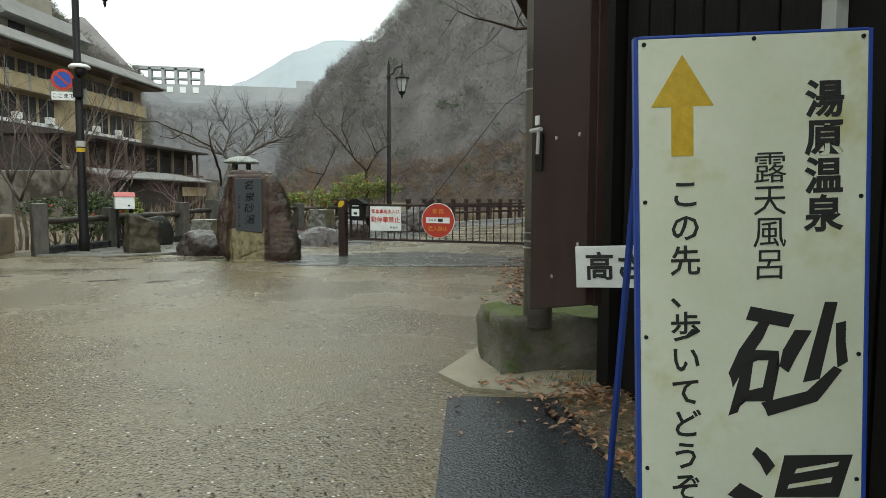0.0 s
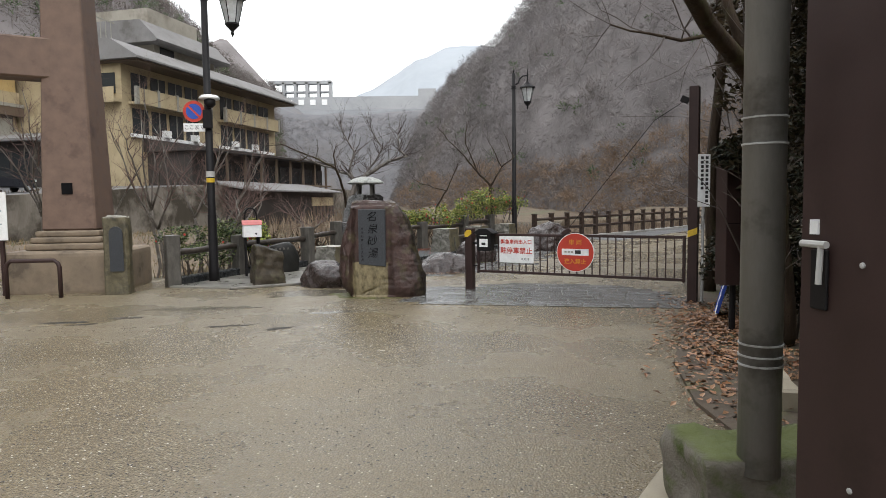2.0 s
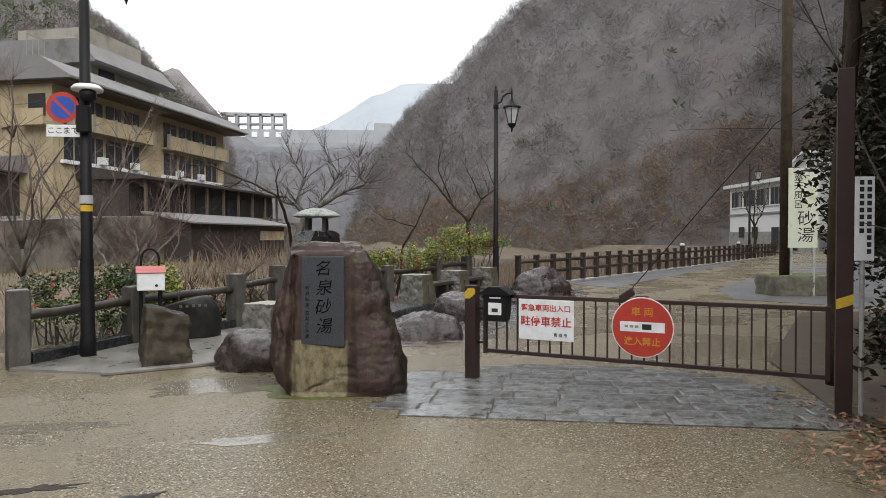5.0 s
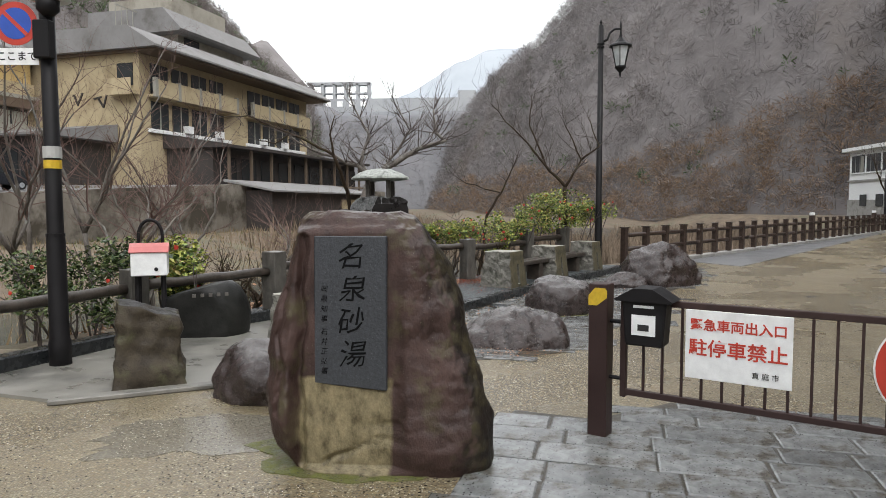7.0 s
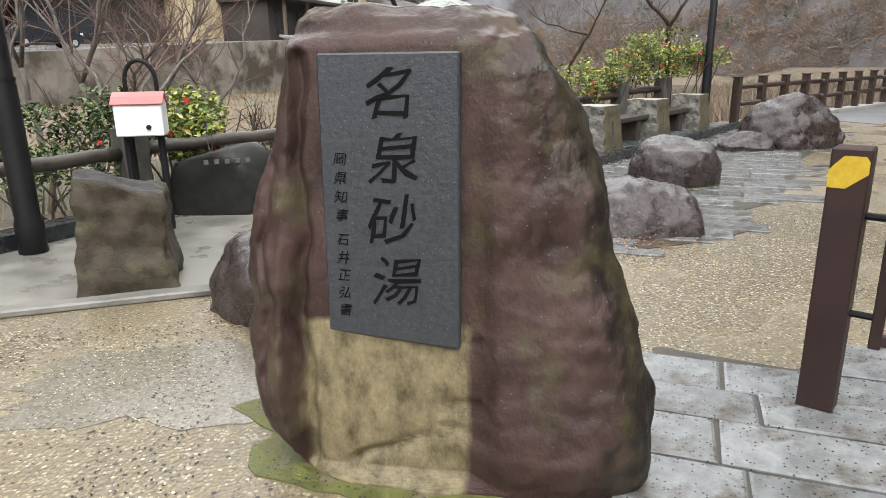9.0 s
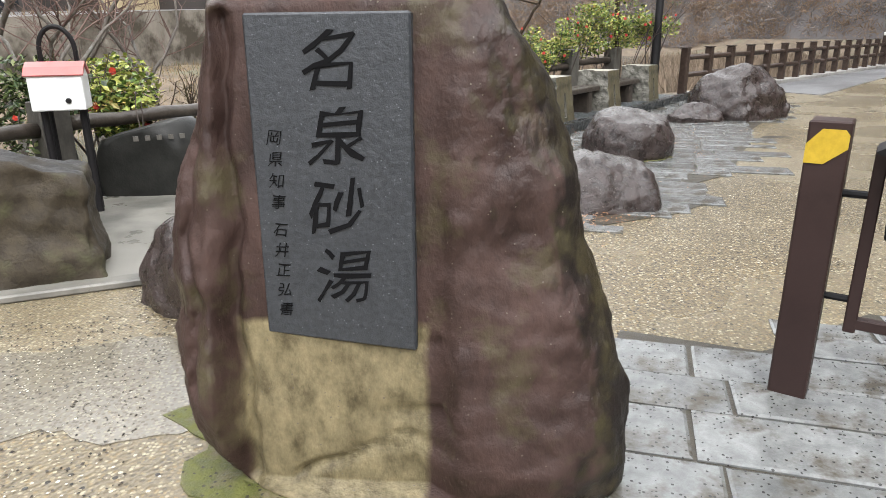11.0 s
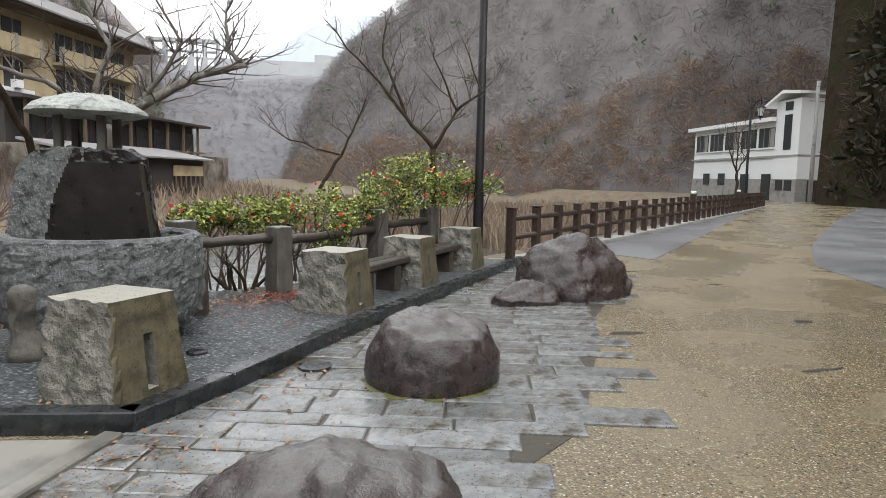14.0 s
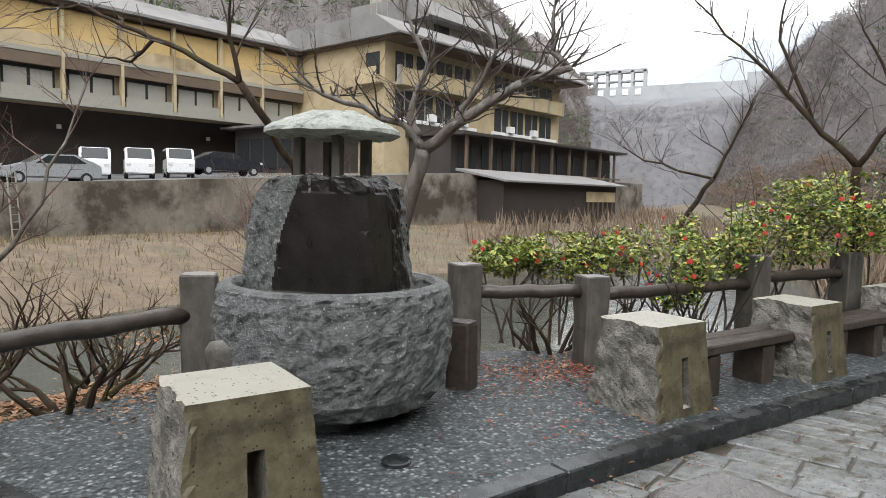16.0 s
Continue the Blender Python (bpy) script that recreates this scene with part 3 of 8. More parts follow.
def prism(bm, outline, z0, z1):
    lo = [bm.verts.new((x, y, z0)) for x, y in outline]
    hi = [bm.verts.new((x, y, z1)) for x, y in outline]
    n = len(outline)
    bm.faces.new(lo[::-1])
    bm.faces.new(hi)
    for k in range(n):
        bm.faces.new((lo[k], lo[(k + 1) % n], hi[(k + 1) % n], hi[k]))


def roughen(bm, amount, scale, seed=0.0, detail=3, verts=None):
    for v in (verts or bm.verts):
        p = v.co * scale + Vector((seed, seed * 1.7, -seed))
        d = noise.fractal(p, 0.9, 2.1, detail) * amount
        v.co += v.normal * d


def chip(bm, amount, scale, seed=0.0):
    """Shallow hollows with sharp ridges between them, as on broken rock."""
    bm.normal_update()
    for v in bm.verts:
        q = v.co * scale
        q += Vector((noise.noise(q * 0.7), noise.noise(q * 0.7 + Vector((5, 1, 2))), seed)) * 0.5
        v.co += v.normal * (noise.voronoi(q)[0][0] - 0.4) * amount


def boulder(bm, sx, sy, sz, seed, cuts=5, flat=0.25, rough=0.09, levels=4, cap=None):
    """A worn boulder: a ball cut by a few planes and roughened, its foot sunk a little into the ground."""
    rnd = random.Random(seed)
    r = bmesh.ops.create_icosphere(bm, subdivisions=levels, radius=1.0)
    planes = []
    for _ in range(cuts):
        d = Vector((rnd.uniform(-1, 1), rnd.uniform(-1, 1), rnd.uniform(-0.2, 1))).normalized()
        planes.append((d, rnd.uniform(0.62, 0.88)))
    if cap:
        planes.append((Vector((0.08, -0.16, 1)).normalized(), cap))
    for v in r["verts"]:
        for d, k in planes:
            over = v.co.dot(d) - k
            if over > 0:
                v.co -= d * over * 0.85
    bm.normal_update()
    roughen(bm, rough, 1.6, seed)
    bm.normal_update()
    roughen(bm, rough * 0.25, 6.0, seed + 3)
    for v in bm.verts:
        v.co = Vector((v.co.x * sx, v.co.y * sy, v.co.z * sz))
        if v.co.z < -sz * flat:
            v.co.z = -sz * flat + (v.co.z + sz * flat) * 0.1
    for v in bm.verts:
        v.co.z += sz * flat - 0.02


def place_text(body, size, material, m, parent, name="lettering", depth=0.002, vertical=False, spacing=1.0, shear=0.0, bold=0.0, brush=0.0):
    """Letters cut from the built-in font; vertical sets one character under the other, each a part."""
    if vertical:
        for i, ch in enumerate(body):
            place_text(ch, size, material, m @ Matrix.Translation((0, -i * size * spacing, 0)), parent, name, depth, False, 1.0, shear, bold, brush)
        return None
    cu = bpy.data.curves.new("glyph", "FONT")
    cu.body = body
    cu.size = size
    cu.extrude = depth
    cu.offset = bold
    cu.shear = shear
    cu.resolution_u = 2
    cu.align_x = "CENTER"
    cu.align_y = "CENTER"
    ob = bpy.data.objects.new("glyph", cu)
    scene.collection.objects.link(ob)
    dg = bpy.context.evaluated_depsgraph_get()
    me = bpy.data.meshes.new_from_object(ob.evaluated_get(dg))
    bm = bmesh.new()
    bm.from_mesh(me)
    bpy.data.objects.remove(ob)
    bpy.data.curves.remove(cu)
    bpy.data.meshes.remove(me)
    if brush:
        # strokes drawn by hand: thicker and thinner along their run
        for v in bm.verts:
            q = v.co * (3.2 / size)
            v.co.x += brush * noise.noise(Vector((q.x, q.y, 1.3)))
            v.co.y += brush * noise.noise(Vector((q.x, q.y, 7.9)))
    ob = part(name, bm, material, parent)
    ob.matrix_basis = m
    return ob


def upright(x, y, z, yaw):
    """A frame on a standing board: its x runs along the board, its y up, its z out of it. yaw: degrees of the board's x axis."""
    return pose(x, y, z, 90, 0, yaw)


def branches(bm, p, d, length, radius, depth, rnd, bend=0.35, split=2, droop=0.0, nseg=4, sides=6, shrink=0.68):
    pts, rad = [Vector(p)], [radius]
    q, d = Vector(p), Vector(d).normalized()
    for i in range(nseg):
        d = (d + Vector((rnd.uniform(-1, 1), rnd.uniform(-1, 1), rnd.uniform(-0.7, 1) - droop)) * bend * 0.5).normalized()
        q = q + d * length / nseg
        pts.append(q.copy())
        rad.append(radius * (1 - 0.45 * (i + 1) / nseg))
    tube(bm, pts, rad, sides, cap=depth == 0)
    if depth <= 0:
        return
    for k in range(split + (1 if rnd.random() < 0.4 else 0)):
        i = nseg if k == 0 else rnd.randint(max(1, nseg // 2), nseg)
        nd = (d + Vector((rnd.uniform(-1, 1), rnd.uniform(-1, 1), rnd.uniform(-0.5, 0.9))) * 0.95).normalized()
        branches(bm, pts[i], nd, length * rnd.uniform(shrink - 0.12, shrink + 0.1), rad[i] * 0.72, depth - 1, rnd, bend, split, droop, nseg, max(3, sides - 1), shrink)


def leaves(bm, centre, spread, count, size, rnd, lump=0.0):
    """Many small folded leaves in a loose clump."""
    c = Vector(centre)
    for _ in range(count):
        while True:
            q = Vector((rnd.uniform(-1, 1), rnd.uniform(-1, 1), rnd.uniform(-1, 1)))
            if q.length < 1:
                break
        q = q * (0.6 + 0.4 * q.length)
        p = c + Vector((q.x * spread[0], q.y * spread[1], q.z * spread[2]))
        if lump and noise.noise(p * 2.6) < -lump:
            continue
        s = size * rnd.uniform(0.6, 1.3)
        mt = Matrix.Translation(p) @ Euler((rnd.uniform(-1, 1), rnd.uniform(-1, 1), rnd.uniform(0, 6.3))).to_matrix().to_4x4()
        a, b, e, f = (bm.verts.new(mt @ Vector(w)) for w in ((0, -s, 0), (0, s, 0), (s * 0.5, 0, s * 0.2), (-s * 0.5, 0, s * 0.2)))
        bm.faces.new((a, e, b))
        bm.faces.new((a, b, f))


# ---- ground ----
BANK = [(-90, -4), (-30, 9.5), (-9.6, 14.2), (-7.4, 14.4), (-6.4, 16.2), (-5.3, 18.3), (-3.9, 20.6), (-2.4, 21.5), (-1.1, 23.1), (0.6, 24.3), (26.4, 53.7), (41, 72), (46, 100), (10, 170), (-60, 300)]
FENCE_DIR = Vector((0.657, 0.754, 0))
FAR_WALL = [(-75, -140), (-31.3, 32.7), (-23.4, 64.3), (-15, 98), (-30, 150), (-90, 290)]


def off_line(x, y, line):
    """Signed distance to a line of points, positive to its left."""
    best, sign = 1e9, 1
    for (ax, ay), (bx, by) in zip(line, line[1:]):
        dx, dy = bx - ax, by - ay
        k = min(1, max(0, ((x - ax) * dx + (y - ay) * dy) / (dx * dx + dy * dy)))
        d = math.hypot(x - ax - k * dx, y - ay - k * dy)
        if d < best:
            best, sign = d, (1 if dx * (y - ay) - dy * (x - ax) > 0 else -1)
    return best * sign


def ease(a, b, v):
    k = min(1, max(0, (v - a) / (b - a)))
    return k * k * (3 - 2 * k)


def ground_height(x, y):
    d = off_line(x, y, BANK)
    if d <= 0.25:
        return 0.0
    w = -off_line(x, y, FAR_WALL)
    z = -2.6 * ease(0.3, 5.0, d)
    if w < 14:
        z = max(z, -2.6 + 1.9 * ease(14, 2, w)) if w > 0 else -0.7
    if w < -3.5:
        z = 1.5 + 1.4 * ease(35, 58, y)
    bump = 0.18 * noise.fractal(Vector((x * 0.35, y * 0.35, 0)), 1, 2, 3) * ease(0.5, 3, d)
    return z + bump


def axis(cuts):
    vals = []
    for a, b, s in cuts:
        vals += list(np.arange(a, b, s))
    return vals + [cuts[-1][1]]


GX = axis([(-900, -120, 60), (-120, -60, 6), (-60, -20, 2), (-20, -8, 0.7), (-8, 3, 0.35), (3, 30, 1.0), (30, 60, 3), (60, 900, 60)])
GY = axis([(-600, -60, 60), (-60, -6, 6), (-6, 12, 1.0), (12, 26, 0.35), (26, 60, 1.0), (60, 120, 3), (120, 1400, 40)])
gm = bpy.data.meshes.new("ground")
gv = [(x, y, ground_height(x, y)) for y in GY for x in GX]
nx = len(GX)
gm.from_pydata(gv, [], [(j * nx + i, j * nx + i + 1, (j + 1) * nx + i + 1, (j + 1) * nx + i) for j in range(len(GY) - 1) for i in range(nx - 1)])
for mm in (M_ROAD, M_BANK, M_SOIL):
    gm.materials.append(mm)
for p in gm.polygons:
    cx, cy, cz = p.center
    if off_line(cx, cy, BANK) > 0.2 or cy > 75:
        p.material_index = 1
    elif cx > 2.4 + max(0, cy - 12) * 0.9 + 6 * ease(14, 24, cy):
        p.material_index = 2
    p.use_smooth = True
ground = tagged(new("ground", gm), "wet sandy aggregate road with river bank beyond", "ground", kind="structure")

bm = bmesh.new()
box(bm, -120, 80, 5, 400, -2.75, -2.42)
water = single("water", bm, M_WATER, "shallow grey-green river water between grassy banks", "river", kind="structure")


def sheet(name, outline, z, material, label, category, thick=0.06):
    bm = bmesh.new()
    prism(bm, outline, z - thick, z)
    return single(name, bm, material, label, category, kind="structure")


# dark steel plate, ramp and kerbside strip by the shed
plate = sheet("drain_cover", [(-1.19, 3.63), (-1.47, 2.42), (-1.62, 1.2), (-0.75, 1.2), (-0.72, 2.4), (-0.62, 3.48)], 0.006, M_WETASPHALT, "dark wet asphalt strip beside the road edge", "pavement")
ramp = sheet("ramp", [(-1.17, 4.06), (-1.05, 3.72), (-0.62, 3.5), (-0.1, 3.5), (-0.1, 5.0), (-0.55, 5.0), (-0.75, 4.72)], 0.02, M_CONC_TAN, "pale tan concrete apron at a post's foot", "pavement")
verge = sheet("verge", [(-0.10, 5.9), (0.16, 7.1), (0.85, 8.75), (1.45, 10.0), (1.75, 11.0), (2.4, 13), (6, 18), (30, 18), (30, 3.3), (-0.1, 3.3)], 0.03, M_SOIL, "damp soil verge with fallen leaves", "ground")

# grey asphalt lanes on the river road
lane = sheet("asphalt_lane", [(4.4, 25.0), (9.55, 31.7), (20, 45.5), (27.8, 55.0), (25.9, 54.2), (14, 40.2), (5.0, 29.6), (3.2, 27.0)], 0.012, M_ASPHALT, "dark wet asphalt strip along the river fence", "road")
patch = sheet("asphalt_patch", [(6.2, 21.0), (7.2, 24.0), (9.9, 27.6), (13.2, 31.4), (20, 39), (40, 60), (44, 56), (24, 32), (12, 20), (8, 19)], 0.012, M_ASPHALT, "dark grey asphalt patch on the road", "road")

# concrete platform on the river side
platform = sheet("platform", [(-6.9, 13.2), (-5.65, 12.85), (-4.5, 13.42), (-3.46, 15.4), (-3.1, 16.62), (-4.3, 16.7), (-5.1, 17.6), (-6.3, 15.9), (-7.0, 14.3)], 0.03, M_CONC_WET, "smooth wet concrete platform behind the monument", "pavement")
for nm, a, b in (("edging", (-5.69, 12.82), (-4.53, 13.40)), ("edging", (-4.53, 13.40), (-3.50, 15.35)), ("edging", (-3.50, 15.35), (-3.06, 16.70))):
    bm = bmesh.new()
    d = Vector((b[0] - a[0], b[1] - a[1], 0))
    box(bm, 0, d.length, -0.06, 0.06, 0, 0.045, 0.01)
    single(nm, bm, M_CONC_WET, "pale concrete edging strip", "kerb", kind="structure", m=pose(a[0], a[1], 0, 0, 0, math.degrees(math.atan2(d.y, d.x))))

# gravel bed and black kerb round the fountain
KERB = [(-4.6, 16.86), (-2.96, 16.74), (-2.50, 17.47), (-1.98, 18.47), (-1.34, 19.60), (0.97, 23.42), (1.60, 24.40)]
gravel = sheet("gravel_bed", [(-5.6, 16.95), (-2.98, 16.86), (-1.43, 19.70), (1.44, 24.34), (0.6, 24.5), (-1.1, 23.2), (-2.4, 21.7), (-3.9, 20.8), (-5.2, 18.5)], 0.085, M_GRAVEL, "blue-grey gravel bed round the stone fountain", "gravel", 0.09)
for (ax, ay), (bx, by) in zip(KERB, KERB[1:]):
    L = math.hypot(bx - ax, by - ay)
    n_k = max(1, round(L / 0.95))
    for i in range(n_k):
        bm = bmesh.new()
        vs = box(bm, 0.002, L / n_k - 0.002, 0.0, 0.15, -0.02, 0.137, 0.010)
        k = i / n_k
        single("kerb", bm, M_KERB, "black wet stone kerb along the gravel bed", "kerb", kind="structure",
               m=pose(ax + (bx - ax) * k, ay + (by - ay) * k, 0, 0, 0, math.degrees(math.atan2(by - ay, bx - ax))))


# ---- monument ----
def monument():
    m = thing("stone_monument", "tall purple-brown rock monument with dark granite plaque", "monument", pose(-2.98, 11.98, 0))
    bm = bmesh.new()
    # half widths, centre and depth of the rock by height
    rows = [(-0.05, -0.38, 0.76, 0.40), (0.05, -0.44, 0.81, 0.43), (0.15, -0.52, 0.82, 0.45), (0.30, -0.575, 0.795, 0.44), (0.50, -0.60, 0.74, 0.41), (0.75, -0.575, 0.665, 0.36), (1.0, -0.52, 0.61, 0.34),
            (1.20, -0.465, 0.55, 0.32), (1.33, -0.43, 0.48, 0.30), (1.44, -0.41, 0.40, 0.27), (1.505, -0.395, 0.33, 0.22), (1.545, -0.35, 0.24, 0.16)]
    # fissures on the front: points (x, z), half width, depth
    fissures = [([(-0.36, 0.04), (-0.345, 0.3), (-0.375, 0.6), (-0.34, 0.85), (-0.36, 1.1), (-0.33, 1.38)], 0.016, 0.045), ([(0.235, 0.05), (0.22, 0.2), (0.25, 0.36), (0.235, 0.5)], 0.013, 0.035),
                ([(-0.20, 0.05), (0.02, 0.16), (0.19, 0.22), (0.27, 0.34)], 0.012, 0.03), ([(0.10, 0.02), (0.13, 0.22), (0.12, 0.44)], 0.010, 0.018),
                ([(-0.5, 0.35), (-0.46, 0.6), (-0.50, 0.8), (-0.44, 1.05)], 0.014, 0.03)]
    def at(z):
        for a, b in zip(rows, rows[1:]):
            if z <= b[0]:
                k = (z - a[0]) / (b[0] - a[0])
                return [a[i] + (b[i] - a[i]) * k for i in (1, 2, 3)]
        return rows[-1][1:]
    nz, na = 150, 240
    grid = []
    for j in range(nz + 1):
        z = -0.05 + 1.595 * (1 - (1 - j / nz) ** 1.25)
        x0, x1, dep = at(z)
        ring = []
        for k in range(na):
            a = 2 * math.pi * k / na
            c, s = math.cos(a), math.sin(a)
            ex = 0.48
            px = (x0 + x1) / 2 + (x1 - x0) / 2 * math.copysign(abs(c) ** ex, c)
            py = dep * math.copysign(abs(s) ** ex, s)
            # the back is thicker low down, and the right flank runs back to the left
            if s > 0:
                py *= 1.75 - 0.6 * max(0.0, z - 0.9) / 0.6
            if px > 0:
                px -= max(0.0, py + dep * 0.9) * (0.12 + 0.10 * min(1.0, max(0.0, (z - 0.92) / 0.35)))
            ring.append(bm.verts.new((px, py, z)))
        grid.append(ring)
    for a, b in zip(grid, grid[1:]):
        for k in range(na):
            bm.faces.new((a[k], a[(k + 1) % na], b[(k + 1) % na], b[k]))
    bm.faces.new(grid[-1])
    bm.normal_update()
    roughen(bm, 0.030, 1.7, 5.0, 3)
    bm.normal_update()
    roughen(bm, 0.008, 7.0, 2.0, 6)
    bm.normal_update()
    roughen(bm, 0.004, 26.0, 7.0, 4)
    chip(bm, 0.030, 4.2, 2.0)
    chip(bm, 0.012, 11.0, 5.0)
    for v in bm.verts:
        # the flat bed of the plaque
        if -0.42 < v.co.x < 0.27 and v.co.y < 0 and 0.02 < v.co.z < 1.46:
            w = 0.85 * min(1.0, max(0.0, min(v.co.x + 0.42, 0.27 - v.co.x, 1.46 - v.co.z) / 0.05))
            v.co.y = v.co.y * (1 - w) + (-0.285 - 0.05 * (1.4 - v.co.z) * 0.5) * w
        if v.co.y < 0:
            for line, half, deep in fissures:
                if min(p[1] for p in line) - 0.05 < v.co.z < max(p[1] for p in line) + 0.05:
                    jit = 0.02 * noise.noise(Vector((v.co.x * 9, v.co.z * 9, deep * 90)))
                    d = abs(off_line(v.co.x + jit, v.co.z - jit, line))
                    if d < half * 2:
                        v.co.y += deep * (1 - d / (half * 2))
    part("rock", bm, M_MONUMENT, m, smooth=True)
    bm = bmesh.new()
    vs = box(bm, -0.205, 0.23, -0.022, 0.022, 0.0, 0.89, 0.006)
    for v in bm.verts:
        if v.co.z < 0.1:
            v.co.z += -0.02 * (v.co.x / 0.23)
    plaque = part("plaque", bm, M_GRANITE, m, "dark speckled granite plaque with carved characters")
    plaque.matrix_basis = pose(-0.066, -0.315, 0.505, -2.0, 0, -3)
    for i, ch in enumerate("名泉砂湯"):
        place_text(ch, 0.165, M_INK, pose(0.010 + (0.012 if i % 2 else 0), -0.0235, 0.762 - i * 0.192, 90, 0, 0) @ pose(0, 0, 0, 0, 0, 4), plaque, "carved_character", 0.002, shear=0.22, bold=0.0004, brush=0.014)
    for i, ch in enumerate("岡県知事石井正弘書"):
        place_text(ch, 0.043, M_INK, pose(-0.145, -0.0235, 0.575 - i * 0.058 - (0.02 if i > 3 else 0), 90, 0, 0), plaque, "carved_character", 0.0012, shear=0.2, bold=-0.0003, brush=0.004)
    return m


monument()


# ---- boulders on the paving ----
def lay_boulder(x, y, sx, sy, sz, yaw, seed, label, mat=None, flat=0.3, rough=0.09, cuts=5, cap=None):
    bm = bmesh.new()
    boulder(bm, sx, sy, sz, seed, cuts, flat, rough, 5, cap)
    bm.normal_update()
    roughen(bm, 0.010, 9.0, seed, 4)
    chip(bm, 0.045 * sz / 0.5, 5.0, seed)
    return single("boulder", bm, mat or M_BOULDER, label, "boulder", "boulders by the road", smooth=True, m=pose(x, y, 0, 0, 0, yaw))


def ridge_rock():
    """A long rock with a steep flat front and a ridge that rises to one side."""
    prof = [(-0.70, 0.0, 0.05), (-0.62, 0.10, 0.18), (-0.42, 0.20, 0.28), (-0.15, 0.345, 0.36), (0.10, 0.445, 0.40), (0.24, 0.43, 0.40), (0.45, 0.345, 0.36), (0.60, 0.27, 0.30), (0.655, 0.16, 0.22), (0.68, 0.0, 0.05)]
    bm = bmesh.new()
    nx, na = 72, 40
    rows = []
    for i in range(nx + 1):
        x = -0.70 + 1.38 * (0.5 - 0.5 * math.cos(math.pi * i / nx))
        for a, b in zip(prof, prof[1:]):
            if x <= b[0]:
                k = (x - a[0]) / (b[0] - a[0])
                h, dep = a[1] + (b[1] - a[1]) * k, a[2] + (b[2] - a[2]) * k
                break
        row = []
        for q in range(na + 1):
            t = math.pi * q / na
            c, s = math.cos(t), math.sin(t)
            y = -math.copysign(abs(c) ** 0.7, c) * dep
            z = h * s ** 0.75
            row.append(bm.verts.new((x, y - 0.10 * (1 - z / 0.45) * (y < 0), z - 0.01)))
        rows.append(row)
    for a, b in zip(rows, rows[1:]):
        for q in range(na):
            bm.faces.new((a[q], b[q], b[q + 1], a[q + 1]))
    bm.normal_update()
    roughen(bm, 0.045, 2.3, 4.0, 3)
    bm.normal_update()
    roughen(bm, 0.014, 9.0, 2.0, 5)
    chip(bm, 0.04, 5.5, 3.0)
    for v in bm.verts:
        if v.co.z < 0.02:
            v.co.z = -0.02
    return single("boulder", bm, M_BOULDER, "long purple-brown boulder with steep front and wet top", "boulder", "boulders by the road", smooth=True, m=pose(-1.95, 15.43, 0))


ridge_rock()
lay_boulder(-1.08, 17.60, 0.50, 0.46, 0.45, 10, 8, "rounded grey-brown boulder, wet top coloured pale for sky sheen", flat=0.38, rough=0.05, cuts=1, cap=0.66)
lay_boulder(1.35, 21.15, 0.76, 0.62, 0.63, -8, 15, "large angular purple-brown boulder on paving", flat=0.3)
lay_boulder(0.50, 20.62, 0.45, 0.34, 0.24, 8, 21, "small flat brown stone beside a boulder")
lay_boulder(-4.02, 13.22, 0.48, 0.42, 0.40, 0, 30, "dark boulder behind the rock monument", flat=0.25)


# ---- barrier gate ----
GATE_L, GATE_R = Vector((-1.452, 12.326, 0)), Vector((1.625, 10.524, 0))
GATE_YAW = math.degrees(math.atan2(GATE_R.y - GATE_L.y, GATE_R.x - GATE_L.x))
GATE_LEN = (GATE_R - GATE_L).length


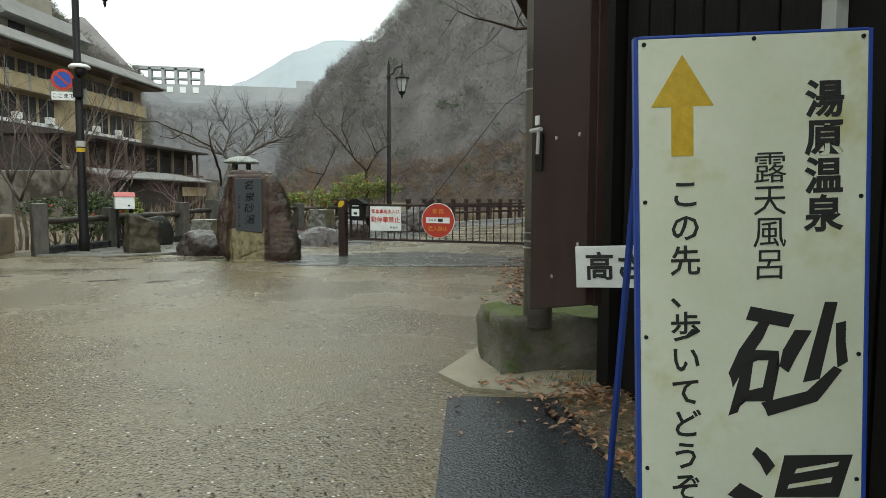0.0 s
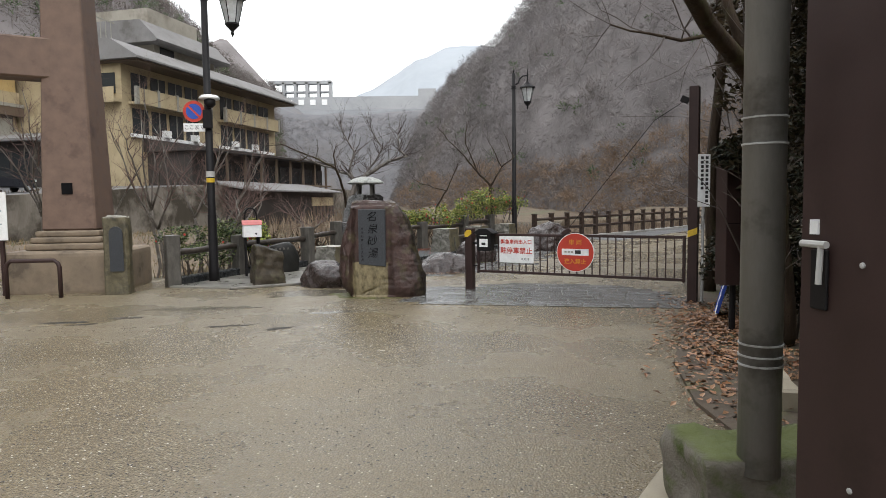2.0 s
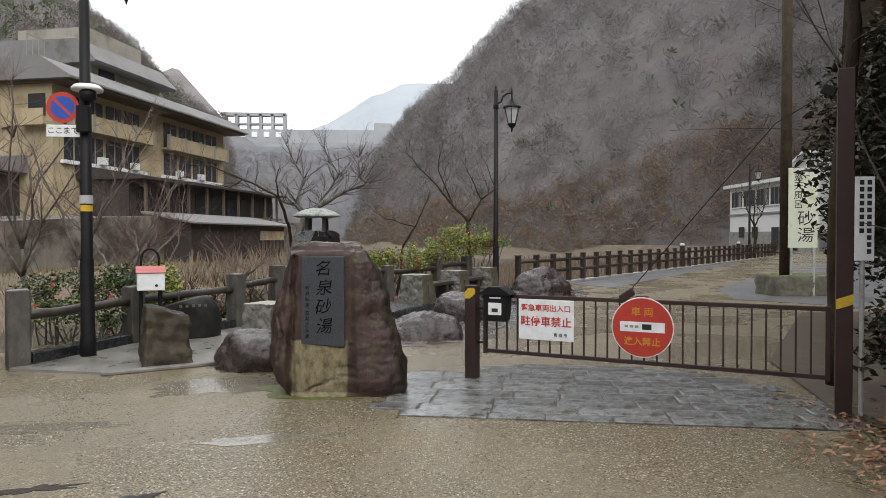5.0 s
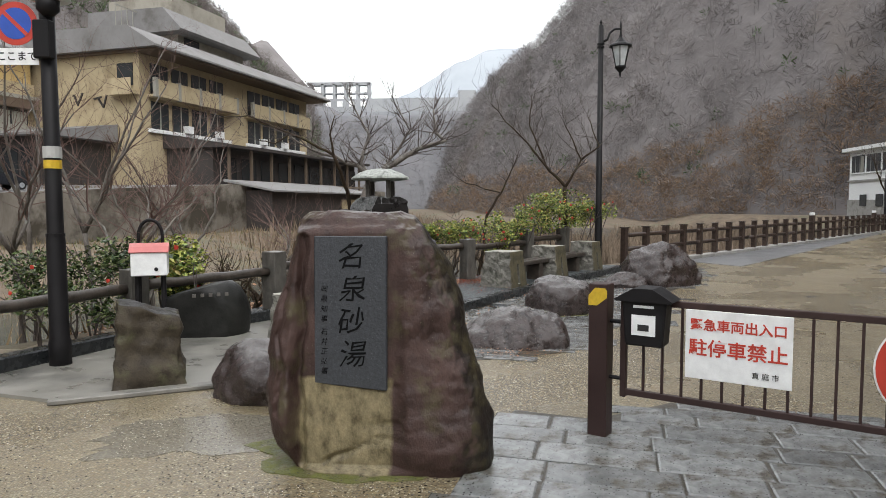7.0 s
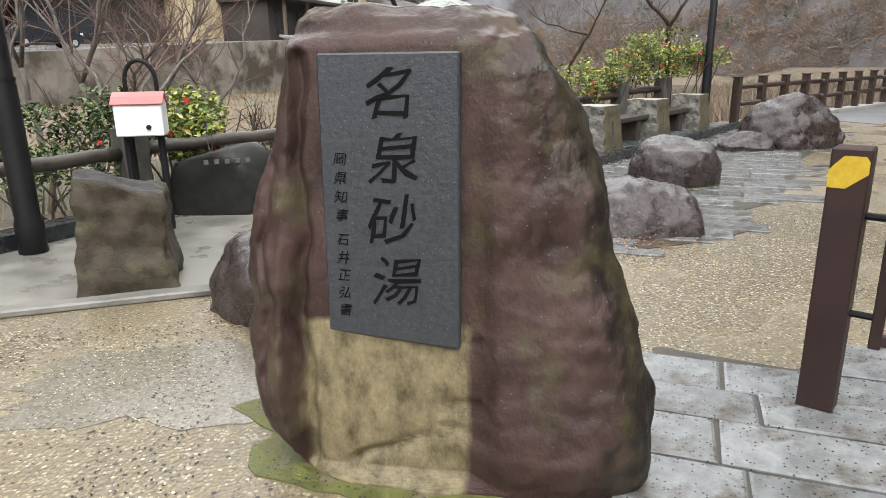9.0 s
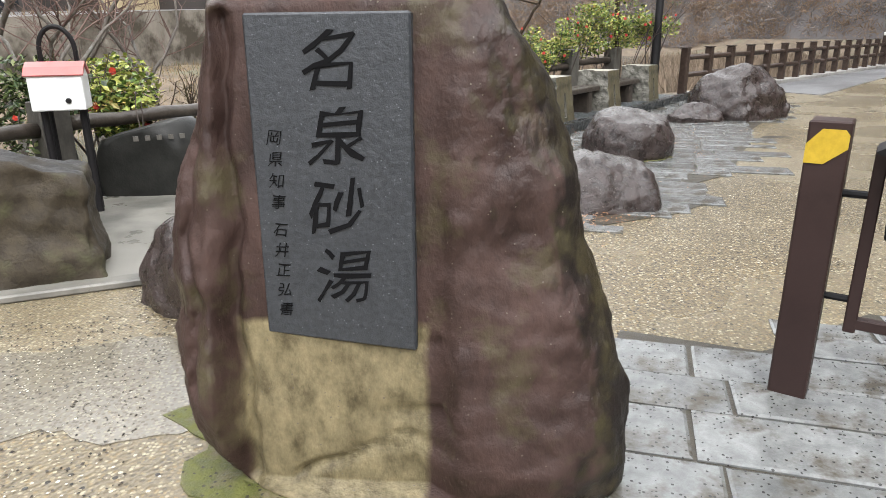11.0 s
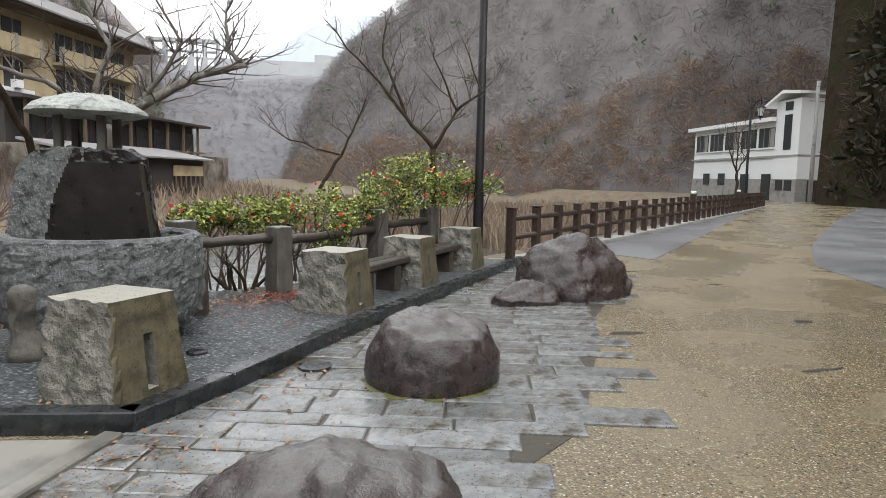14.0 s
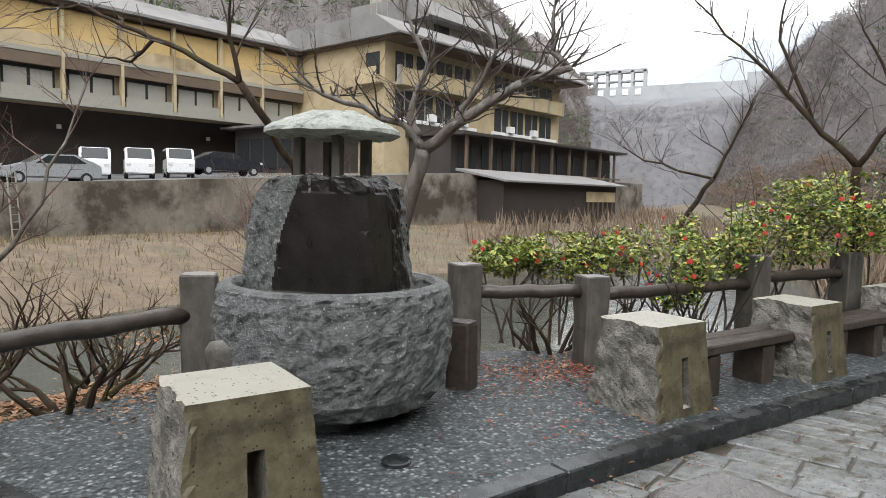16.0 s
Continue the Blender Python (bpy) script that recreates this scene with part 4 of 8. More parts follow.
def barrier():
    g = thing("barrier_gate", "brown steel barrier gate with vertical bars, closed", "gate", pose(GATE_L.x, GATE_L.y, 0, 0, 0, GATE_YAW))
    bm = bmesh.new()
    box(bm, -0.065, 0.065, -0.065, 0.065, -0.05, 1.05, 0.006)
    post = part("post", bm, M_BROWN, g)
    bm = bmesh.new()
    prism(bm, [(-0.065, 0.0), (-0.005, 0.0), (0.062, 0.055), (0.062, 0.10), (0.048, 0.118), (-0.02, 0.118), (-0.065, 0.065)], 0, 0.003)
    tape = part("tape", bm, M_YELLOW, post, "yellow reflective tape")
    tape.matrix_basis = pose(0, -0.066, 0.905, 90, 0, 0)
    bm = bmesh.new()
    box(bm, -0.065, 0.065, -0.065, 0.065, -0.05, 3.05, 0.006)
    post2 = part("post", bm, M_BROWN, g, "tall brown steel post")
    post2.matrix_basis = pose(GATE_LEN, 0, 0)
    bm = bmesh.new()
    prism(bm, [(-0.065, 0.0), (0.065, 0.05), (0.065, 0.14), (-0.065, 0.09)], 0, 0.003)
    tape = part("tape", bm, M_YELLOW, post2, "yellow reflective tape")
    tape.matrix_basis = pose(0, -0.066, 0.95, 90, 0, 0)
    x0, x1 = 0.14, GATE_LEN - 0.10
    for nm, z in (("top_rail", 0.945), ("bottom_rail", 0.335)):
        bm = bmesh.new()
        box(bm, x0, x1, -0.02, 0.02, z - 0.02, z + 0.02, 0.004)
        part(nm, bm, M_BROWN, g)
    bm = bmesh.new()
    box(bm, x0, x0 + 0.04, -0.022, 0.022, 0.30, 0.97, 0.004)
    part("stile", bm, M_BROWN, g)
    bm = bmesh.new()
    box(bm, x1 - 0.04, x1, -0.022, 0.022, 0.30, 0.97, 0.004)
    part("stile", bm, M_BROWN, g)
    for z in (0.42, 0.80):
        bm = bmesh.new()
        tube(bm, [(0.06, 0, z), (x0 + 0.01, 0, z)], 0.014, 8)
        part("hinge", bm, M_BLACKIRON, g)
    bm = bmesh.new()
    box(bm, -0.008, 0.008, -0.008, 0.008, 0.345, 0.935)
    bar0 = part("bar", bm, M_BROWN, g)
    n_b = 27
    for i in range(1, n_b):
        x = x0 + 0.03 + (x1 - x0 - 0.06) * i / n_b
        if i == 1:
            bar0.matrix_basis = pose(x, 0, 0)
        else:
            shared("bar", bar0.data, g, pose(x, 0, 0))
    # stay wire with its handle from the tall post
    bm = bmesh.new()
    tube(bm, [(GATE_LEN - 0.02, 0, 2.93), (GATE_LEN - 0.55, 0, 2.62), (1.72, -0.02, 1.04)], 0.005, 6)
    part("stay_wire", bm, M_BLACKIRON, g)
    bm = bmesh.new()
    box(bm, -0.07, 0.05, -0.012, 0.012, -0.05, 0.04, 0.008, m=pose(GATE_LEN - 0.12, 0, 2.88, 0, 25, 0))
    part("bracket", bm, M_BLACKIRON, g)
    bm = bmesh.new()
    box(bm, -0.08, 0.08, -0.02, 0.02, -0.035, 0.045, 0.012, m=pose(1.70, -0.02, 1.0, 0, -35, 0))
    part("wire_shoe", bm, M_BROWN, g)
    return g


barrier()


def on_gate(s, z, out=0.0):
    """A frame on the gate's near face, s metres from the short post."""
    d = (GATE_R - GATE_L).normalized()
    p = GATE_L + d * s
    nrm = Vector((d.y, -d.x, 0))
    p = p + nrm * out
    return upright(p.x, p.y, z, GATE_YAW)


def no_parking_board():
    s = thing("no_parking_sign", "white board with red Japanese no-parking notice on gate", "sign", on_gate(0.56, 0.495, 0.03))
    bm = bmesh.new()
    box(bm, 0, 0.60, 0, 0.43, -0.004, 0.004, 0.002)
    part("board", bm, M_WHITE, s)
    place_text("緊急車両出入口", 0.078, M_RED, pose(0.30, 0.335, 0.006), s, "lettering", 0.001, bold=0.0015)
    place_text("駐停車禁止", 0.112, M_RED, pose(0.30, 0.19, 0.006), s, "lettering", 0.001, bold=0.0018)
    place_text("真 庭 市", 0.042, M_TEXTBLACK, pose(0.46, 0.06, 0.006), s, "lettering", 0.001)
    return s


no_parking_board()


def no_entry_disc():
    s = thing("no_entry_sign", "round red no-entry sign with white bar, hung on gate", "sign", on_gate(1.85, 0.69, 0.034))
    bm = bmesh.new()
    lathe(bm, [(0.30, -0.004), (0.30, 0.003), (0.296, 0.004)], 48)
    part("rim", bm, M_WHITE, s, "thin white rim")
    bm = bmesh.new()
    lathe(bm, [(0.29, 0.0), (0.29, 0.0065)], 48)
    part("disc", bm, M_RED, s)
    bm = bmesh.new()
    box(bm, -0.215, 0.215, -0.045, 0.055, 0.006, 0.009)
    bar = part("bar", bm, M_WHITE, s)
    bm = bmesh.new()
    box(bm, 0.0, 0.09, -0.02, 0.035, 0.009, 0.011)
    part("sticker", bm, M_TEXTBLACK, s, "dark illegible sticker")
    for i in range(3):
        bm = bmesh.new()
        box(bm, -0.17 + i * 0.05, -0.135 + i * 0.05, -0.005, 0.02, 0.009, 0.0105)
        part("illegible_mark", bm, M_CURTAIN, s)
    place_text("進入禁止", 0.088, M_ORANGE, pose(0.0, -0.145, 0.008), s, "lettering", 0.001, bold=0.002)
    place_text("車 両", 0.095, M_ORANGE, pose(0.0, 0.15, 0.008), s, "lettering", 0.001, bold=0.001)
    bm = bmesh.new()
    box(bm, -0.06, 0.06, 0.20, 0.31, -0.012, -0.004, 0.002)
    part("hanger", bm, M_BROWN, s)
    return s


no_entry_disc()


def black_box():
    s = thing("notice_box", "black plastic box with pitched lid and paper notice", "box", on_gate(0.33, 0.68, 0.05))
    bm = bmesh.new()
    vs = box(bm, -0.14, 0.14, 0.0, 0.30, -0.06, 0.10, 0.012)
    for v in bm.verts:
        if v.co.y < 0.1:
            v.co.x *= 0.86
    part("body", bm, M_BLACKIRON, s)
    bm = bmesh.new()
    pts = [(-0.185, 0.295), (-0.12, 0.335), (-0.06, 0.37), (0.06, 0.37), (0.12, 0.335), (0.185, 0.295), (0.17, 0.285), (-0.17, 0.285)]
    lo = [bm.verts.new((x, y, -0.08)) for x, y in pts]
    hi = [bm.verts.new((x, y, 0.13)) for x, y in pts]
    bm.faces.new(lo)
    bm.faces.new(hi)
    for k in range(len(pts)):
        bm.faces.new((lo[k], lo[(k + 1) % len(pts)], hi[(k + 1) % len(pts)], hi[k]))
    part("lid", bm, M_BLACKIRON, s)
    bm = bmesh.new()
    box(bm, -0.075, 0.075, 0.07, 0.20, 0.10, 0.104)
    paper = part("paper", bm, M_WHITE, s, "white paper notice")
    bm = bmesh.new()
    box(bm, -0.035, 0.035, 0.10, 0.14, 0.104, 0.106)
    part("picture", bm, M_TEXTBLACK, paper)
    bm = bmesh.new()
    box(bm, -0.065, 0.065, 0.245, 0.262, 0.10, 0.104)
    part("slot", bm, M_WHITE, s, "pale slot label")
    return s


black_box()


# ---- shed, door leaf, pole and block by the start ----
def shed():
    s = thing("shed", "timber shed, dark interior coloured near black, brown steel door leaf", "shed", pose(0, 0, 0))
    bm = bmesh.new()
    box(bm, -0.30, 6.0, 3.55, 3.70, 0.0, 4.2)
    part("wall", bm, M_DARKROOM, s)
    bm = bmesh.new()
    box(bm, -0.22, -0.10, -1.5, 3.55, 0.0, 4.2)
    part("wall", bm, M_DARKROOM, s)
    for i in range(9):
        bm = bmesh.new()
        y0 = 1.35 + i * 0.24
        box(bm, -0.255, -0.22, y0, y0 + 0.225, 0.05, 4.1, 0.004)
        part("plank", bm, M_DARKROOM, s)
    bm = bmesh.new()
    box(bm, -0.305, -0.255, 1.98, 2.04, 0.0, 4.2, 0.004)
    part("downpipe", bm, M_POLE, s, "pale grey square downpipe")
    bm = bmesh.new()
    tube(bm, [(-0.27, 2.62, 1.42), (-0.30, 2.60, 1.42), (-0.30, 2.40, 1.42)], 0.012, 8)
    part("latch", bm, M_POLE, s, "steel latch bolt")
    bm = bmesh.new()
    box(bm, -0.32, 6.0, -2.0, 3.75, 4.2, 4.35)
    part("roof", bm, M_DARKROOM, s)
    return s


shed()


def door_leaf():
    a, b = Vector((-0.912, 3.02, 0)), Vector((-0.835, 2.57, 0))
    yaw = math.degrees(math.atan2(b.y - a.y, b.x - a.x))
    L = (b - a).length
    d = thing("steel_door", "purple-brown painted steel door leaf standing open", "door", pose(a.x, a.y, 0, 0, 0, yaw))
    bm = bmesh.new()
    box(bm, 0, L, -0.02, 0.02, 0.575, 4.15, 0.004)
    for v in bm.verts:
        if v.co.z < 1:
            v.co.z += 0.09 * v.co.x / L
    part("leaf", bm, M_BROWN, d)
    bm = bmesh.new()
    box(bm, L - 0.035, L, 0.02, 0.06, 0.66, 4.15, 0.004)
    part("frame", bm, M_BROWN, d)
    bm = bmesh.new()
    box(bm, 0.05, 0.11, -0.030, -0.02, 1.20, 1.36, 0.003)
    plate = part("lock_plate", bm, M_BLACKIRON, d, "dark lock plate")
    bm = bmesh.new()
    tube(bm, [(0.03, -0.04, 1.375), (0.12, -0.04, 1.375)], 0.010, 8)
    tube(bm, [(0.10, -0.04, 1.375), (0.10, -0.045, 1.27)], 0.008, 8)
    part("bolt", bm, M_POLE, d, "worn steel bolt handle")
    bm = bmesh.new()
    box(bm, 0.04, 0.07, -0.026, -0.02, 1.40, 1.44)
    part("sticker", bm, M_WHITE, d)
    for x, z in ((0.22, 1.33), (0.40, 1.33), (0.04, 2.05), (0.40, 0.9), (0.2, 0.75)):
        bm = bmesh.new()
        lathe(bm, [(0.008, 0), (0.008, 0.004), (0.004, 0.006)], 8)
        bolt = part("bolt", bm, M_POLE, d)
        bolt.matrix_basis = pose(x, -0.02, z, 90, 0, 0)
    return d


door_leaf()

bm = bmesh.new()
tube(bm, [(-0.56, 4.0, 0.3), (-0.56, 4.0, 7.5)], [0.088, 0.080], 20)
pole = single("utility_pole", bm, M_DULLPOLE, "pale grey pole on a mossy concrete block", "pole", smooth=True)
for z in (0.78, 0.82, 0.87, 1.72, 1.83):
    bm = bmesh.new()
    tube(bm, [(-0.56, 4.0, z), (-0.56, 4.0, z + 0.008)], 0.092, 20)
    part("band", bm, M_POLE, pole)


def mossy_block(x0, x1, y0, y1, h, label):
    bm = bmesh.new()
    box(bm, x0, x1, y0, y1, -0.02, h)
    bmesh.ops.subdivide_edges(bm, edges=bm.edges[:], cuts=10, use_grid_fill=True)
    bm.normal_update()
    roughen(bm, 0.05, 3.5, x0 + 4, 4)
    return single("concrete_block", bm, M_MOSSY, label, "block", smooth=True)


mossy_block(-0.80, 0.35, 3.96, 4.42, 0.36, "crumbling mossy concrete block at a pole's foot")


def sandwich_sign():
    s = thing("standing_sign", "white sandwich board with gold arrow and blue frame", "sign", upright(-0.98, 1.875, -0.03, -13) @ pose(0.03, 0, 0, 0, 0, 2.0))
    w, h0, h1 = 0.615, 0.10, 1.545
    bm = bmesh.new()
    box(bm, 0.0, w, h0, h1, -0.006, 0.006, 0.002)
    board = part("board", bm, M_SIGNWHITE, s, "stained white board")
    for nm, x0, x1, y0, y1 in (("frame_side", -0.012, 0.0, 0.0, h1 + 0.006), ("frame_side", w, w + 0.012, 0.0, h1 + 0.006), ("frame_top", 0, w, h1, h1 + 0.008)):
        bm = bmesh.new()
        box(bm, x0, x1, y0, y1, -0.02, 0.007, 0.002)
        part(nm, bm, M_BLUE, s)
    for x in (0.0, w):
        bm = bmesh.new()
        tube(bm, [(x, h1 - 0.35, -0.03), (x - 0.02, 0.0, -0.42)], 0.012, 6)
        part("rear_leg", bm, M_BLUE, s)
    bm = bmesh.new()
    pts = [(-0.085, 0.0), (-0.03, 0.0), (-0.03, -0.135), (0.03, -0.135), (0.03, 0.0), (0.085, 0.0), (0.0, 0.14)]
    prism(bm, pts, 0, 0.0015)
    arrow = part("arrow", bm, M_YELLOW, s, "worn gold arrow")
    arrow.matrix_basis = pose(0.118, 1.36, 0.006)
    place_text("この先、歩いてどうぞ", 0.088, M_TEXTBLACK, pose(0.125, 1.115, 0.007), s, "lettering", 0.0008, vertical=True, spacing=1.06, bold=0.0012)
    place_text("湯原温泉", 0.104, M_TEXTBLACK, pose(0.50, 1.36, 0.007), s, "lettering", 0.0008, vertical=True, spacing=1.0, bold=0.003)
    place_text("露天風呂", 0.094, M_TEXTBLACK, pose(0.355, 1.18, 0.007), s, "lettering", 0.0008, vertical=True, spacing=0.95, bold=0.0)
    place_text("砂湯", 0.34, M_TEXTBLACK, pose(0.39, 0.615, 0.007), s, "brush_lettering", 0.0008, vertical=True, spacing=1.22, shear=0.22, bold=0.006, brush=0.035)
    for x, y in ((0.015, 1.53), (0.31, 1.535), (0.60, 1.53), (0.015, 1.10), (0.015, 0.72), (0.015, 0.34), (0.60, 1.1), (0.60, 0.66), (0.60, 0.3)):
        bm = bmesh.new()
        lathe(bm, [(0.006, 0), (0.006, 0.003), (0.003, 0.004)], 8)
        nail = part("nail", bm, M_BLACKIRON, s)
        nail.matrix_basis = pose(x, y, 0.006)
    return s


sandwich_sign()


def height_sign():
    s = thing("height_limit_sign", "small white board with Japanese height-limit text", "sign", upright(-0.885, 2.575, 0.735, -35) @ pose(0, 0, 0, 0, 0, 3))
    bm = bmesh.new()
    box(bm, 0, 0.52, 0, 0.16, -0.006, 0.006, 0.002)
    part("board", bm, M_WHITE, s)
    place_text("高さ制限", 0.112, M_TEXTBLACK, pose(0.26, 0.075, 0.008), s, "lettering", 0.0008, bold=0.0025)
    bm = bmesh.new()
    tube(bm, [(0.45, 0.08, -0.006), (0.45, 0.08, -0.55)], 0.012, 6)
    part("bracket", bm, M_BLACKIRON, s)
    return s


height_sign()


# ---- river-side corner by the monument ----
def stone_post(x, y, h, yaw=0, w=0.22, label="weathered square stone fence post", mat=None):
    bm = bmesh.new()
    box(bm, -w / 2, w / 2, -w / 2, w / 2, -0.05, h, 0.012)
    bmesh.ops.subdivide_edges(bm, edges=[e for e in bm.edges if e.calc_length() > 0.15], cuts=4)
    bm.normal_update()
    roughen(bm, 0.012, 6, x + y, 3)
    return single("stone_post", bm, mat or M_POST, label, "post", "stone fence posts", m=pose(x, y, 0, 0, 0, yaw))


def log_rail(a, b, r=0.06, label="dark wet log rail between stone posts"):
    bm = bmesh.new()
    a, b = Vector(a), Vector(b)
    pts = [a.lerp(b, i / 8) + Vector((0, 0, 0.008 * math.sin(i * 2.1))) for i in range(9)]
    tube(bm, pts, [r * (1 + 0.05 * math.sin(i * 1.7)) for i in range(9)], 14)
    return single("log_rail", bm, M_LOG, label, "rail", "log rails", smooth=True)


POSTS = [(-6.92, 13.42, 0.95, 35), (-6.2, 15.15, 0.86, 60), (-5.08, 16.75, 0.95, 66), (-4.68, 18.50, 1.02, 40), (-3.50, 20.45, 1.0, 50), (-2.5, 21.06, 0.90, 45), (-1.2, 22.74, 1.04, 50), (-0.28, 23.72, 1.05, 50)]
for x, y, h, yaw in POSTS:
    stone_post(x, y, h, yaw, 0.24)
for i, z in ((0, 0.62), (1, 0.66), (2, 0.72), (3, 0.76), (4, 0.74), (5, 0.72), (6, 0.80)):
    if i == 3:
        continue
    a, b = POSTS[i], POSTS[i + 1]
    k = 0.1 / math.hypot(b[0] - a[0], b[1] - a[1])
    log_rail((a[0] + (b[0] - a[0]) * k, a[1] + (b[1] - a[1]) * k, z), (b[0] - (b[0] - a[0]) * k, b[1] - (b[1] - a[1]) * k, z + 0.02))
for a, b in (((-6.85, 13.5), (-6.22, 15.1)), ((-6.17, 15.22), (-5.12, 16.7))):
    bm = bmesh.new()
    d = Vector((b[0] - a[0], b[1] - a[1], 0))
    box(bm, 0, d.length, -0.1, 0.1, -0.02, 0.17, 0.015)
    single("low_curb", bm, M_KERB, "low dark wet stone curb under the rail", "curb", kind="structure", m=pose(a[0], a[1], 0, 0, 0, math.degrees(math.atan2(d.y, d.x))))


def rough_block():
    bm = bmesh.new()
    box(bm, -0.27, 0.27, -0.24, 0.24, -0.03, 0.75)
    bmesh.ops.subdivide_edges(bm, edges=bm.edges[:], cuts=22, use_grid_fill=True)
    for v in bm.verts:
        k = v.co.z / 0.75
        v.co.x *= 1 - 0.14 * k
        v.co.y *= 1 - 0.12 * k
        if k > 0.5:
            v.co.z -= 0.34 * (k - 0.5) * 2 * max(0, (v.co.x + 0.2))
    bm.normal_update()
    roughen(bm, 0.035, 3.6, 9, 3)
    chip(bm, 0.07, 5.0, 4.0)
    return single("stone_block", bm, surface("wet_brown_block", (0.018, 0.014, 0.010), (0.088, 0.072, 0.050), 9, 0.45, 0.8, 1.0, 70, (0.10, 0.10, 0.055), 4, 0.6, dist=0.012, top=(0.035, 0.034, 0.033), top_at=0.6, top_mix=0.2, spec=0.25), "rough slant-topped stone block on wet concrete", "stone", smooth=True, m=pose(-5.18, 13.46, 0, 0, 0, 28))


rough_block()


def mail_box():
    s = thing("letter_box", "white metal box with faded red lid on stand", "box", pose(-5.82, 14.78, 0, 0, 0, 22))
    for x in (-0.13, 0.13):
        bm = bmesh.new()
        tube(bm, [(x, 0, -0.03), (x, 0, 0.84)], 0.028, 10)
        part("leg", bm, M_BLACKIRON, s)
    bm = bmesh.new()
    box(bm, -0.18, 0.18, -0.13, 0.13, 0.83, 1.08, 0.008)
    vs = [bm.verts.new(c) for c in ((-0.18, -0.13, 1.075), (0.18, -0.13, 1.075), (0.18, 0.13, 1.075), (-0.18, 0.13, 1.075), (-0.18, 0, 1.155), (0.18, 0, 1.155))]
    for f in ((0, 1, 5, 4), (2, 3, 4, 5), (0, 4, 3), (1, 2, 5)):
        bm.faces.new([vs[i] for i in f])
    part("body", bm, M_WHITE, s)
    bm = bmesh.new()
    pr = [(-0.15, 1.085), (-0.08, 1.14), (0.0, 1.175), (0.08, 1.14), (0.15, 1.085), (0.14, 1.075), (0.0, 1.16), (-0.14, 1.075)]
    lo = [bm.verts.new((-0.195, y, z)) for y, z in pr]
    hi = [bm.verts.new((0.195, y, z)) for y, z in pr]
    for k in range(len(pr)):
        bm.faces.new((lo[k], lo[(k + 1) % 8], hi[(k + 1) % 8], hi[k]))
    bm.faces.new(lo)
    bm.faces.new(hi)
    part("lid", bm, M_PINK, s, "faded red pitched lid")
    bm = bmesh.new()
    lathe(bm, [(0.02, 0), (0.02, 0.012), (0.012, 0.016)], 12)
    lock = part("lock", bm, M_BLACKIRON, s)
    lock.matrix_basis = pose(0.07, -0.13, 0.90, 90, 0, 0)
    bm = bmesh.new()
    tube(bm, [(0.12 * math.cos(a), 0.14, 1.25 + 0.17 * math.sin(a)) if 0 < a < math.pi else (0.12 * math.cos(a), 0.14, 1.25) for a in np.linspace(0, math.pi, 13)], 0.018, 8)
    tube(bm, [(0.12, 0.14, 1.25), (0.12, 0.14, -0.02)], 0.018, 8)
    tube(bm, [(-0.12, 0.14, 1.25), (-0.12, 0.14, -0.02)], 0.018, 8)
    part("hoop", bm, M_BLACKIRON, s, "black hooped tube")
    return s


mail_box()

bm = bmesh.new()
boulder(bm, 0.52, 0.36, 0.55, 44, 2, 0.4, 0.03)
carved = single("carved_stone", bm, surface("black_wet_stone", (0.006, 0.006, 0.0055), (0.026, 0.026, 0.023), 6, 0.35, 0.55, 0.4, 60, spec=0.25), "rounded black carved stone under the shrubs", "stone", smooth=True, m=pose(-5.55, 15.6, 0.02, 0, 0, 30))
for i in range(5):
    bm = bmesh.new()
    box(bm, -0.02, 0.02, -0.004, 0.004, -0.02, 0.02)
    mk = part("carved_mark", bm, M_POST, carved)
    mk.matrix_basis = pose(-0.18 + i * 0.09, -0.33, 0.52, 0, 0, 0)


def lantern(parent, z, label="glazed iron lantern"):
    """A hanging six-sided street lantern with its lid, panes, bars and finial; its top at z."""
    bm = bmesh.new()
    lathe(bm, [(0.02, z), (0.03, z - 0.06), (0.06, z - 0.10), (0.11, z - 0.15), (0.20, z - 0.20), (0.215, z - 0.225), (0.20, z - 0.23)], 8)
    cap = part("lantern_cap", bm, M_BLACKIRON, parent)
    bm = bmesh.new()
    lathe(bm, [(0.165, z - 0.235), (0.085, z - 0.58)], 6)
    glass = part("lantern_glass", bm, M_LAMPGLASS, parent, label)
    for k in range(6):
        a = 2 * math.pi * k / 6
        bm = bmesh.new()
        tube(bm, [(0.17 * math.cos(a), 0.17 * math.sin(a), z - 0.23), (0.09 * math.cos(a), 0.09 * math.sin(a), z - 0.58)], 0.009, 4)
        b = part("glazing_bar", bm, M_BLACKIRON, parent)
    bm = bmesh.new()
    lathe(bm, [(0.10, z - 0.575), (0.105, z - 0.60), (0.06, z - 0.65), (0.02, z - 0.69), (0.025, z - 0.72), (0.004, z - 0.78)], 8)
    part("lantern_base", bm, M_BLACKIRON, parent)


